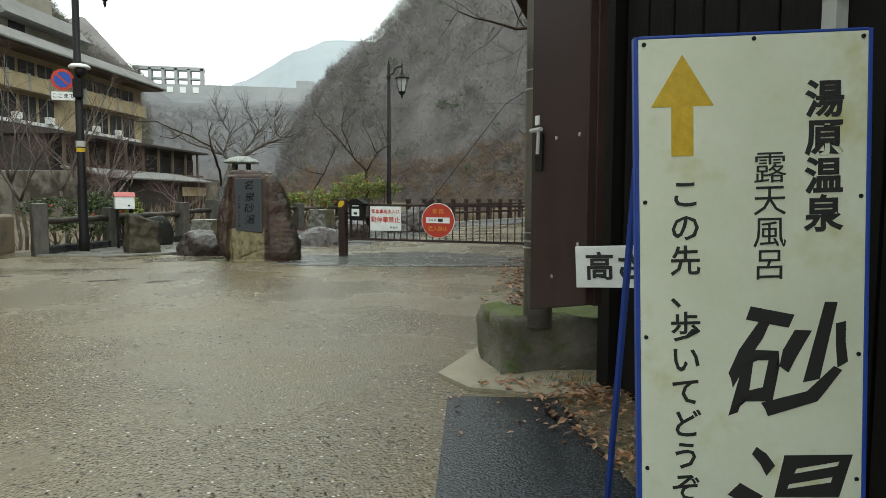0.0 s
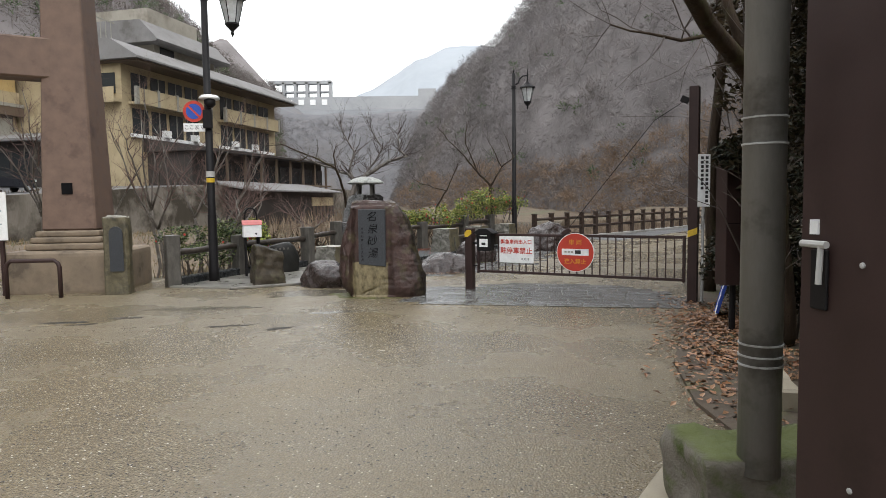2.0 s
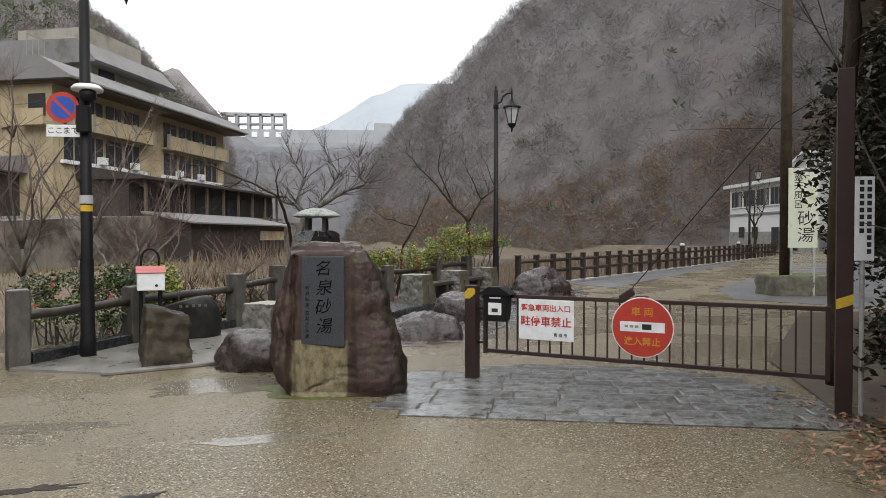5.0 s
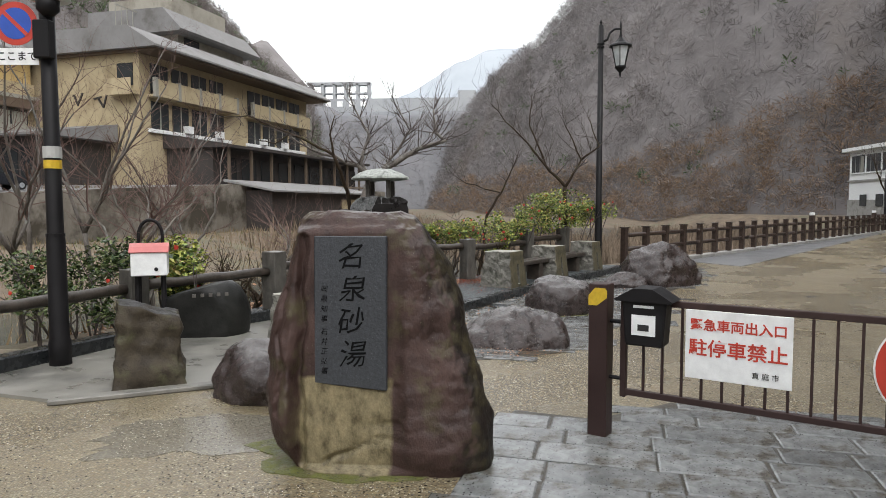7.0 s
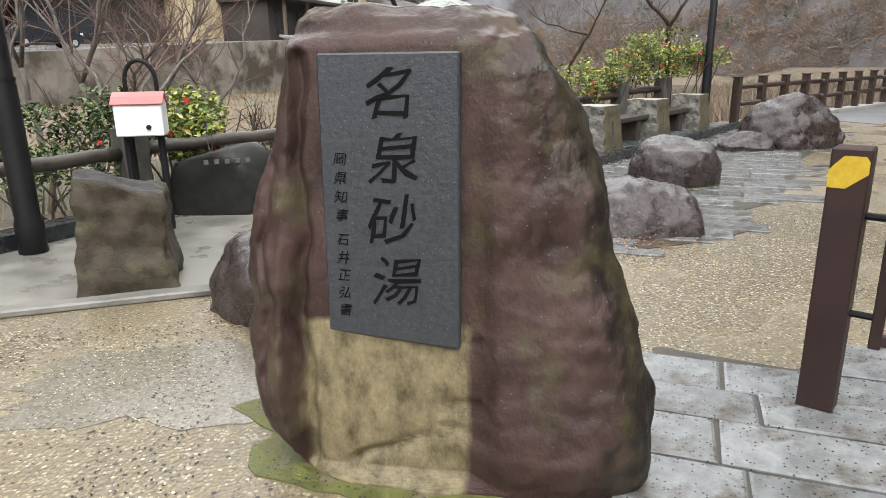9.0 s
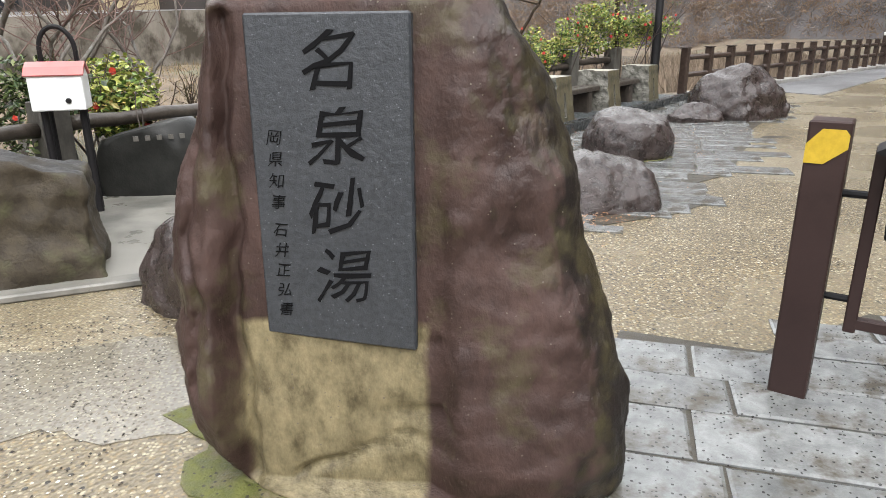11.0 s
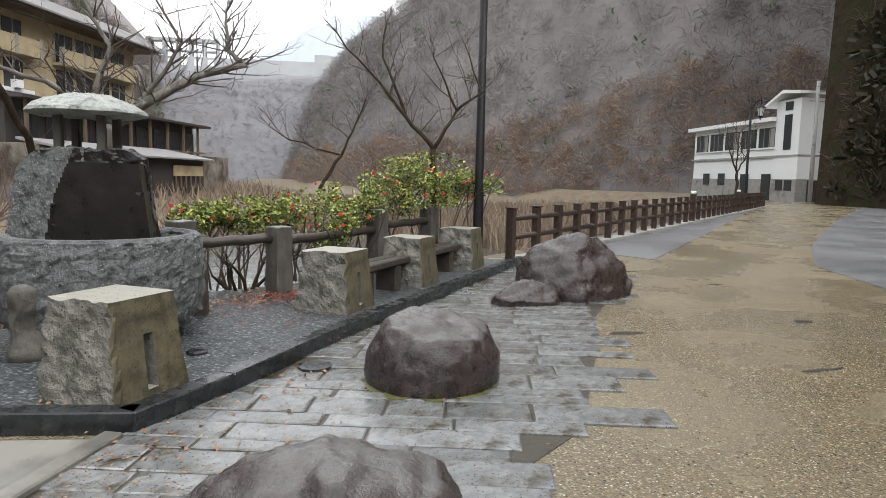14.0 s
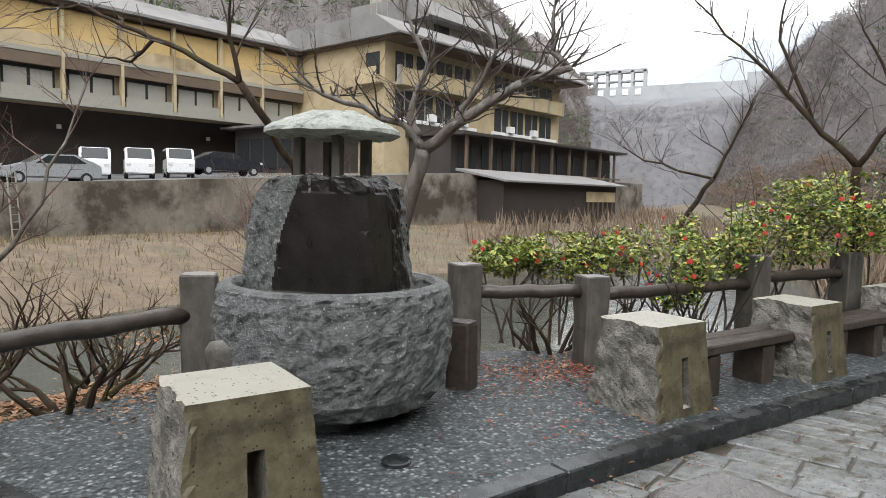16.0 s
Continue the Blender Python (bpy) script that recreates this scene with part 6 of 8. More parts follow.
def hotel():
    """Its own frame: x along the right wing away from the viewer, y into the building; the corner at the origin."""
    h = thing("hotel", "cream hotel with grey roofs and balconies across river", "building", pose(HOTEL_A.x, HOTEL_A.y, 0, 0, 0, U_YAW))
    def slab(nm, x0, x1, y0, y1, z0, z1, mat, label="", parent=None):
        bm = bmesh.new()
        box(bm, x0, x1, y0, y1, z0, z1)
        return part(nm, bm, mat, parent or h, label)
    # right wing
    slab("wall", 0.0, 31, 0.9, 14, 3.0, 16.2, M_HOTEL)
    for x0, x1 in ((0.0, 13.0), (16.2, 30.0)):
        for z in (12.2,):
            b = slab("balcony", x0, x1, -0.25, 0.9, z - 0.25, z, M_HOTEL)
            slab("balcony_front", x0, x1, -0.3, -0.2, z - 0.25, z + 1.35, M_HOTEL, "cream balcony parapet", b)
            for i in range(5):
                xx = x0 + (x1 - x0) * i / 4
                slab("pier", xx - 0.2, xx + 0.2, -0.33, 0.0, z - 0.3, z + 1.5, M_CURTAIN, "", b)
        n_w = 4
        for i in range(n_w):
            a = x0 + 0.5 + (x1 - x0 - 1) * i / n_w
            e = a + (x1 - x0 - 1) / n_w - 0.6
            for z0, z1 in ((12.3, 15.2), (9.0, 11.6)):
                w = slab("window", a, e, 0.82, 0.92, z0, z1, M_GLASS)
                slab("mullion", (a + e) / 2 - 0.06, (a + e) / 2 + 0.06, 0.76, 0.82, z0, z1, M_CURTAIN, "", w)
        slab("sill_band", x0, x1, 0.55, 0.9, 8.6, 8.95, M_WHITE)
    for x in (5.0, 19.0, 24.0, 10.2):
        slab("air_unit", x, x + 0.9, 0.2, 0.8, 8.96, 9.7, M_WHITE)
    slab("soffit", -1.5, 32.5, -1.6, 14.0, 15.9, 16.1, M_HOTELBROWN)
    bm = bmesh.new()
    pr = [(-1.9, 16.12), (-1.9, 16.3), (1.2, 18.2), (14.5, 18.4), (14.5, 16.12)]
    lo = [bm.verts.new((-2.0, y, z)) for y, z in pr]
    hi = [bm.verts.new((33.0, y, z)) for y, z in pr]
    bm.faces.new(lo)
    bm.faces.new(hi)
    for k in range(5):
        bm.faces.new((lo[k], lo[(k + 1) % 5], hi[(k + 1) % 5], hi[k]))
    part("roof", bm, M_HOTELROOF, h)
    # lower dark roof and verandah in front of the right wing
    bm = bmesh.new()
    pr = [(-6.5, 7.2), (-6.5, 7.45), (0.9, 8.6), (0.9, 7.2)]
    lo = [bm.verts.new((2.0, y, z)) for y, z in pr]
    hi = [bm.verts.new((36.0, y, z)) for y, z in pr]
    bm.faces.new(lo)
    bm.faces.new(hi)
    for k in range(4):
        bm.faces.new((lo[k], lo[(k + 1) % 4], hi[(k + 1) % 4], hi[k]))
    part("verandah_roof", bm, M_HOTELDARK, h, "low dark tiled verandah roof")
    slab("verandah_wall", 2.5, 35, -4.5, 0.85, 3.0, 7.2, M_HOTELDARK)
    for i in range(9):
        slab("verandah_post", 3 + i * 3.8, 3.25 + i * 3.8, -6.0, -5.75, 3.0, 7.25, M_HOTELBROWN)
        slab("verandah_window", 3.6 + i * 3.6, 6.2 + i * 3.6, -4.6, -4.52, 4.2, 6.4, M_GLASS)
    slab("verandah_rail", 2.5, 35, -6.1, -6.0, 3.9, 4.1, M_HOTELBROWN)
    # gable block facing the viewer
    slab("wall", -0.9, 0.0, 0.9, 14.0, 3.0, 16.0, M_HOTEL, "plain cream gable wall")
    bb = slab("balcony", -2.0, -0.9, 0.9, 4.0, 12.0, 12.3, M_HOTEL)
    slab("balcony_front", -2.1, -2.0, 0.9, 4.0, 11.9, 13.4, M_HOTEL, "", bb)
    slab("window", -0.98, -0.9, 1.6, 3.4, 12.9, 15.0, M_GLASS)
    # strokes of the wall emblem
    for y, z, l, tilt in ((4.9, 11.6, 1.3, 20), (5.4, 11.4, 1.1, -35), (5.8, 11.9, 0.9, 80), (7.9, 11.9, 1.3, 30), (8.4, 11.8, 1.2, -25)):
        bm = bmesh.new()
        box(bm, -0.06, 0.06, -0.08, 0.08, -l / 2, l / 2, m=pose(-0.95, y, z, tilt, 0, 0))
        part("emblem_stroke", bm, M_HOTELDARK, h)
    # roof tower
    slab("tower", 8.0, 20.0, 3.6, 14.0, 18.2, 21.0, M_TOWER)
    bm = bmesh.new()
    pr = [(2.2, 19.9), (2.0, 20.1), (4.2, 22.4), (14.0, 22.6), (14.0, 19.9)]
    lo = [bm.verts.new((6.5, y, z)) for y, z in pr]
    hi = [bm.verts.new((21.5, y, z)) for y, z in pr]
    bm.faces.new(lo)
    bm.faces.new(hi)
    for k in range(5):
        bm.faces.new((lo[k], lo[(k + 1) % 5], hi[(k + 1) % 5], hi[k]))
    part("tower_roof", bm, M_HOTELROOF, h)
    slab("penthouse", 9.0, 18.5, 5.0, 13.5, 22.5, 24.4, M_TOWER)
    for i in range(7):
        slab("roof_rail_post", 3.5 + i * 0.8, 3.56 + i * 0.8, 7.5, 7.56, 18.4, 22.2, M_CURTAIN)
    slab("roof_rail", 3.5, 8.4, 7.48, 7.56, 22.1, 22.25, M_CURTAIN)
    slab("window", 9.0, 11.5, 3.5, 3.6, 18.7, 19.8, M_GLASS)
    # left wing comes forward
    slab("wall", -75, -0.9, 14.0, 30, 8.4, 16.2, M_HOTEL)
    # solid near-black block stands for the shade inside the open undercroft
    slab("undercroft", -75, -0.9, 17.5, 30, 2.0, 8.4, M_HOTELDARK, "open undercroft, its shade drawn as a near-black block")
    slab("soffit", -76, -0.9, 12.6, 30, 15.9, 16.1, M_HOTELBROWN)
    bm = bmesh.new()
    pr = [(12.2, 16.12), (12.2, 16.35), (15.5, 18.2), (31, 18.4), (31, 16.12)]
    lo = [bm.verts.new((-77, y, z)) for y, z in pr]
    hi = [bm.verts.new((-2.0, y, z)) for y, z in pr]
    bm.faces.new(lo)
    bm.faces.new(hi)
    for k in range(5):
        bm.faces.new((lo[k], lo[(k + 1) % 5], hi[(k + 1) % 5], hi[k]))
    part("roof", bm, M_HOTELROOF, h)
    slab("floor_edge", -75, -1.0, 12.9, 14.0, 11.9, 12.25, M_CURTAIN, "pale balcony edge")
    slab("floor_edge", -75, -1.0, 12.9, 14.0, 8.2, 8.55, M_CURTAIN, "pale balcony edge")
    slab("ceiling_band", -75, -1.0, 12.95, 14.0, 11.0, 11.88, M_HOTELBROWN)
    for i in range(16):
        x0 = -75 + i * 4.6
        p = slab("screen", x0 + 0.25, x0 + 4.4, 13.3, 13.42, 13.3, 15.6, M_HOTELPANEL, "ochre screen panel")
        slab("parapet", x0 + 0.1, x0 + 4.5, 12.98, 13.08, 12.25, 13.4, M_HOTEL)
        slab("pier", x0 - 0.12, x0 + 0.12, 12.85, 13.3, 8.5, 15.9, M_HOTEL)
        w = slab("window", x0 + 0.5, x0 + 4.2, 13.6, 13.7, 9.0, 10.95, M_GLASS)
        for q in range(2):
            slab("curtain", x0 + 0.65 + q * 1.8, x0 + 2.2 + q * 1.8, 13.52, 13.58, 9.2, 10.7, M_CURTAIN, "", w)
        slab("parapet", x0 + 0.3, x0 + 4.4, 12.96, 13.04, 8.55, 9.35, M_CURTAIN)
        if i % 3 == 2:
            bm = bmesh.new()
            box(bm, x0 + 1, x0 + 1.35, 17.3, 17.45, 6.6, 6.95)
            part("wall_lamp", bm, M_WHITE, h, "small white lamp")
    # entrance canopy below the gable
    bm = bmesh.new()
    pr = [(-9.5, 7.6), (-9.5, 7.8), (-1.0, 9.3), (-1.0, 7.6)]
    lo = [bm.verts.new((x, 3.5, z)) for x, z in pr]
    hi = [bm.verts.new((x, 15.0, z)) for x, z in pr]
    bm.faces.new(lo)
    bm.faces.new(hi)
    for k in range(4):
        bm.faces.new((lo[k], lo[(k + 1) % 4], hi[(k + 1) % 4], hi[k]))
    part("canopy_roof", bm, M_HOTELROOF, h, "grey metal entrance canopy")
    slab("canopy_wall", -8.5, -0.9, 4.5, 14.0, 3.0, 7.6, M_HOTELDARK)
    for i in range(4):
        slab("canopy_window", -8.6, -8.5, 5.0 + i * 2.2, 6.8 + i * 2.2, 3.8, 6.6, M_GLASS)
    return h


hotel()

# retaining wall and its sloped top
bm = bmesh.new()
tops = {(-75, -140): 1.2, (-31.3, 32.7): 1.75, (-23.4, 64.3): 3.4, (-15, 98): 3.4, (-30, 150): 3.4, (-90, 290): 3.4}
prev = None
for x, y in FAR_WALL[:4]:
    q = [bm.verts.new((x + dx, y, z)) for dx, z in ((0.0, -2.5), (0.0, tops[(x, y)]), (-0.6, tops[(x, y)]), (-0.6, -2.5))]
    if prev:
        for k in range(4):
            bm.faces.new((prev[k], prev[(k + 1) % 4], q[(k + 1) % 4], q[k]))
    else:
        bm.faces.new(q)
    prev = q
bm.faces.new(prev[::-1])
rw = single("retaining_wall", bm, M_WALLCONC, "stained concrete retaining wall on the far bank", "wall", kind="structure")


bm = bmesh.new()
prev = None
for x, y in FAR_WALL[:4]:
    q = [bm.verts.new((x + dx, y, tops[(x, y)] + dz)) for dx, dz in ((-0.6, -0.35), (-0.6, -0.02), (-26, 0.0), (-26, -0.35))]
    if prev:
        for k in range(4):
            bm.faces.new((prev[k], prev[(k + 1) % 4], q[(k + 1) % 4], q[k]))
    else:
        bm.faces.new(q)
    prev = q
bm.faces.new(prev[::-1])
single("car_park", bm, M_ASPHALT, "grey asphalt car park above the far wall", "road", kind="structure")


def park_height(y):
    return 1.75 + 1.65 * min(1, max(0, (y - 32.7) / 31.6))


def van(m, paint, tall, label):
    c = thing("parked_car", label, "car", m, "cars on the far bank")
    L, W, H = 3.6, 1.55, 1.85 if tall else 1.45
    bm = bmesh.new()
    if tall:
        pr = [(0, 0.3), (0, 1.0), (0.25, 1.12), (0.75, 1.80), (3.5, 1.85), (3.6, 1.0), (3.6, 0.3)]
    else:
        L = 4.4
        pr = [(0, 0.3), (0.05, 0.75), (1.2, 0.95), (1.9, 1.42), (3.2, 1.45), (4.0, 1.05), (4.4, 0.95), (4.4, 0.3)]
    lo = [bm.verts.new((x, -W / 2, z)) for x, z in pr]
    hi = [bm.verts.new((x, W / 2, z)) for x, z in pr]
    bm.faces.new(lo)
    bm.faces.new(hi)
    for k in range(len(pr)):
        bm.faces.new((lo[k], lo[(k + 1) % len(pr)], hi[(k + 1) % len(pr)], hi[k]))
    bmesh.ops.bevel(bm, geom=bm.edges[:], offset=0.06, segments=2, affect="EDGES")
    part("body", bm, paint, c)
    for sgn in (-1, 1):
        bm = bmesh.new()
        pts = [(0.55, 1.15), (0.85, 1.68), (3.3, 1.70), (3.4, 1.15)] if tall else [(1.4, 0.98), (1.95, 1.36), (3.1, 1.38), (3.7, 1.02)]
        lo = [bm.verts.new((x, sgn * (W / 2 - 0.02), z)) for x, z in pts]
        hi = [bm.verts.new((x, sgn * (W / 2 + 0.012), z)) for x, z in pts]
        bm.faces.new(lo)
        bm.faces.new(hi)
        for k in range(4):
            bm.faces.new((lo[k], lo[(k + 1) % 4], hi[(k + 1) % 4], hi[k]))
        part("side_window", bm, M_GLASS, c)
    bm = bmesh.new()
    if tall:
        box(bm, -0.36, 0.36, -0.64, 0.64, -0.015, 0.015, m=pose(0.49, 0, 1.47, 0, -53.7, 0))
    else:
        box(bm, -0.36, 0.36, -0.64, 0.64, -0.015, 0.015, m=pose(1.54, 0, 1.205, 0, -33.9, 0))
    part("windscreen", bm, M_GLASS, c)
    for x in (0.65, L - 0.75):
        for sgn in (-1, 1):
            bm = bmesh.new()
            tube(bm, [(x, sgn * (W / 2 - 0.16), 0.29), (x, sgn * (W / 2 + 0.01), 0.29)], 0.29, 16)
            wh = part("wheel", bm, M_TYRE, c)
            bm = bmesh.new()
            tube(bm, [(x, sgn * (W / 2), 0.29), (x, sgn * (W / 2 + 0.02), 0.29)], 0.17, 12)
            part("rim", bm, M_CARSILVER, wh)
    for sgn in (-1, 1):
        bm = bmesh.new()
        box(bm, -0.02, 0.05, sgn * 0.58 - 0.12, sgn * 0.58 + 0.12, 0.72, 0.88, 0.02)
        part("headlight", bm, M_LAMPGLASS, c)
    return c


for px, py, yaw, paint, tall, lab in ((-34.0, 39.2, -37, M_CARWHITE, True, "white boxy minivan parked on the far bank"), (-33.4, 41.6, -37, M_CARWHITE, True, "white boxy minivan parked on the far bank"),
                                      (-32.8, 44.0, -37, M_CARWHITE, True, "white boxy minivan parked on the far bank"), (-31.4, 49.0, 250, M_CARDARK, False, "black saloon car parked on the far bank"),
                                      (-33.2, 33.6, 76, M_CARSILVER, False, "silver saloon car parked on the far bank")):
    van(pose(px, py, park_height(py) - 0.02, 0, 0, yaw + 180 if tall else yaw), paint, tall, lab)


def ladder():
    s = thing("ladder", "pale metal ladder leaning on the far retaining wall", "ladder", pose(-30.95, 33.1, -0.9, 0, -4, 14))
    for y in (-0.22, 0.22):
        bm = bmesh.new()
        box(bm, -0.03, 0.03, y - 0.025, y + 0.025, 0.0, 3.2, 0.004)
        part("stile", bm, M_CURTAIN, s)
    for i in range(9):
        bm = bmesh.new()
        tube(bm, [(0, -0.22, 0.3 + i * 0.33), (0, 0.22, 0.3 + i * 0.33)], 0.02, 6)
        part("rung", bm, M_CURTAIN, s)
    return s


ladder()


def annex():
    s = thing("riverside_annex", "low riverside bath hut with pale sheet roof", "building", pose(-21.5, 70.0, 0, 0, 0, U_YAW))
    bm = bmesh.new()
    pr = [(-3.0, 2.75), (-3.0, 2.9), (2.2, 3.9), (2.2, 3.7)]
    lo = [bm.verts.new((-5, y, z)) for y, z in pr]
    hi = [bm.verts.new((17, y, z)) for y, z in pr]
    bm.faces.new(lo)
    bm.faces.new(hi)
    for k in range(4):
        bm.faces.new((lo[k], lo[(k + 1) % 4], hi[(k + 1) % 4], hi[k]))
    part("roof", bm, M_HOTELROOF, s)
    bm = bmesh.new()
    box(bm, -4.2, 16, -2.2, 2.0, -1.2, 2.9)
    part("wall", bm, M_HOTELDARK, s)
    bm = bmesh.new()
    box(bm, 9.5, 15.5, -2.4, -2.25, 1.2, 2.2)
    part("blind", bm, M_HOTEL, s, "ochre reed blind")
    for i in range(6):
        bm = bmesh.new()
        box(bm, 9.6 + i, 9.75 + i, -2.5, -2.4, 0.0, 1.2)
        part("post", bm, M_HOTELBROWN, s)
    return s


annex()


# ---- dam and hills ----
def dam():
    d = thing("dam", "pale grey concrete dam with gate towers at valley head", "dam", pose(0, 385, 0))
    bm = bmesh.new()
    box(bm, -110, -4, -3, 6, 52, 61.5)
    part("deck", bm, M_DAM, d, "long pale deck")
    bm = bmesh.new()
    vs = [(-110, -2, 55), (-4, -2, 55), (-10, -60, -2), (-100, -60, -2), (-110, 8, 55), (-4, 8, 55), (-10, 8, -2), (-100, 8, -2)]
    vv = [bm.verts.new(v) for v in vs]
    for f in ((0, 1, 2, 3), (4, 5, 6, 7), (0, 1, 5, 4), (3, 2, 6, 7), (0, 3, 7, 4), (1, 2, 6, 5)):
        bm.faces.new([vv[i] for i in f])
    # darker, greyer copy of the deck's concrete: shade and haze in the colour
    part("face", bm, surface("dam_face_shade_haze", (0.16, 0.168, 0.178), (0.25, 0.258, 0.268), 0.05, 0.85, 0.95, 0.1, 1), d, "sloping dam face, shade and haze in its colour")
    for i in range(6):
        x = -97 + i * 6.6
        bm = bmesh.new()
        box(bm, x - 0.8, x + 0.8, -2.5, 2.5, 61.5, 70)
        part("gate_tower", bm, M_DAM, d)
    bm = bmesh.new()
    box(bm, -99, -63, -2.5, 2.5, 69.0, 70.8)
    part("gantry", bm, M_DAM, d)
    bm = bmesh.new()
    box(bm, -99, -63, -2.2, 2.2, 64.2, 65.0)
    part("walkway", bm, M_DAM, d)
    for i in range(5):
        bm = bmesh.new()
        box(bm, -95 + i * 6.6, -92 + i * 6.6, -3.4, -3.0, 57.0, 60.0)
        part("opening", bm, M_WHITE, d)
    bm = bmesh.new()
    box(bm, -14, -4, -2.5, 2.5, 61.5, 65.5)
    part("control_house", bm, M_DAM, d)
    return d


dam()


def hillside(name, toe, ridge, nu, nv, material, label, rough, seed, bulge=0.12):
    """A hillside between its foot and its ridge line, folded into gullies."""
    def along(line, k):
        q = k * (len(line) - 1)
        i = min(int(q), len(line) - 2)
        return Vector(line[i]).lerp(Vector(line[i + 1]), q - i)
    bm = bmesh.new()
    rows = []
    for j in range(nv + 1):
        row = []
        for i in range(nu + 1):
            a, b = along(toe, i / nu), along(ridge, i / nu)
            k = j / nv
            p = a.lerp(b, k)
            p.z += math.sin(k * math.pi) * (b.z - a.z) * bulge
            d = noise.fractal(Vector((p.x * 0.022, p.y * 0.022, seed)), 1, 2, 4) * rough * (0.3 + k * (1 - 0.6 * k))
            p.z += d
            p += Vector((d * 0.5, -d * 0.5, 0))
            row.append(bm.verts.new(p))
        rows.append(row)
    for a, b in zip(rows, rows[1:]):
        for i in range(nu):
            bm.faces.new((a[i], a[i + 1], b[i + 1], b[i]))
    top = rows[-1]
    back = [bm.verts.new(v.co + (v.co - r.co).normalized() * 60 * Vector((1, 1, 0)).length + Vector((0, 0, -40))) for v, r in zip(top, rows[0])]
    for i in range(nu):
        bm.faces.new((top[i], top[i + 1], back[i + 1], back[i]))
    ob = single(name, bm, material, label, "hill", kind="structure", smooth=True)
    return ob, [[v for v in ob.data.vertices[j * (nu + 1):(j + 1) * (nu + 1)]] for j in range(nv + 1)]


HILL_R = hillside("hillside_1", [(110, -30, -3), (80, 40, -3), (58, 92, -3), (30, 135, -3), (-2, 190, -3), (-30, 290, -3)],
                  [(200, 0, 150), (170, 90, 150), (110, 155, 128), (66, 200, 100), (28, 245, 68), (-2, 330, 50)], 60, 34, M_HILL_HAZE, "steep hillside of bare winter woodland", 12, 3.0)
HILL_L = hillside("hillside_2", [(-110, -60, 3), (-75, 40, 5), (-56, 110, 8), (-52, 170, 6), (-56, 240, 4), (-70, 370, 2)],
                  [(-230, -60, 120), (-190, 60, 110), (-160, 150, 112), (-122, 215, 92), (-92, 270, 60), (-100, 400, 66)], 60, 30, M_HILL_HAZE, "steep wooded hillside behind the hotel", 10, 8.0)
HILL_F = hillside("hillside_3", [(-420, 600, 0), (-150, 600, 0), (0, 600, 0), (200, 600, 0)], [(-500, 820, 90), (-110, 820, 125), (-20, 820, 178), (260, 860, 240)], 40, 12, M_FAR_HAZE, "mountain beyond the dam, coloured pale for mist", 14, 5.0)
HILL_B = hillside("hillside_4", [(-300, -160, 0), (-100, -150, 0), (60, -150, 0), (300, -120, 0)], [(-360, -300, 130), (-100, -320, 120), (80, -320, 130), (360, -260, 150)], 30, 10, M_HILL_HAZE, "wooded hills behind the road", 14, 6.0)


def woods(name, rows, count, material, label, seed, size, lo=0.0, hi=1.0, width=0.005, twigs=34):
    """Bare trees on a hillside: each a fan of fine twigs on a stem."""
    rnd = random.Random(seed)
    vs, fs = [], []
    nv, nu = len(rows), len(rows[0])
    for _ in range(count):
        j = rnd.uniform(lo, hi) * (nv - 2)
        i = rnd.random() * (nu - 2)
        a, b, c = rows[int(j)][int(i)].co, rows[int(j)][int(i) + 1].co, rows[int(j) + 1][int(i)].co
        p = Vector(a) + (Vector(b) - Vector(a)) * (i - int(i)) + (Vector(c) - Vector(a)) * (j - int(j))
        s = size * rnd.uniform(0.6, 1.35)
        mid = p + Vector((0, 0, s * 0.30))
        for _t in range(twigs):
            d = Vector((rnd.gauss(0, 1), rnd.gauss(0, 1), rnd.gauss(0.45, 0.8))).normalized()
            reach = s * rnd.uniform(0.16, 0.36)
            base = mid + d * reach * 0.55
            bend = (d + Vector((rnd.gauss(0, 0.5), rnd.gauss(0, 0.5), rnd.gauss(0.1, 0.4)))).normalized()
            side = bend.cross(Vector((rnd.uniform(-1, 1), rnd.uniform(-1, 1), rnd.uniform(-1, 1)))).normalized() * s * width
            tip = base + bend * reach * 0.5
            k = len(vs)
            vs += [tuple(base - side), tuple(base + side * 0.7), tuple(tip + side * 1.1), tuple(tip - side * 0.6)]
            fs.append((k, k + 1, k + 2, k + 3))
        k = len(vs)
        w = s * 0.007
        vs += [tuple(p + Vector((-w, 0, -1))), tuple(p + Vector((w, 0, -1))), tuple(p + Vector((0, w, s * 0.4)))]
        fs.append((k, k + 1, k + 2))
    me = bpy.data.meshes.new(name)
    me.from_pydata(vs, [], fs)
    me.materials.append(material)
    return tagged(new(name, me), label, "woods", kind="stuff")


woods("far_woods", HILL_R[1], 8000, M_WOODS_HAZE, "bare grey-brown winter trees covering the hillside", 1, 7.5, 0.0, 1.0)
woods("far_woods", HILL_R[1], 3600, M_WOODSRED, "russet scrub at the foot of the hill", 2, 5.0, 0.0, 0.12, 0.007)
# darker tree colour for the thinner haze on the near hillside
woods("dark_woods", [r[:30] for r in HILL_R[1]], 2600, M_WOODSMID, "dark bare trees on the near hillside", 7, 7.5, 0.0, 1.0)
woods("evergreen_woods", HILL_R[1], 110, M_EVERGREEN, "scattered dark evergreens among bare trees", 3, 5.0, 0.05, 0.8, 0.02)
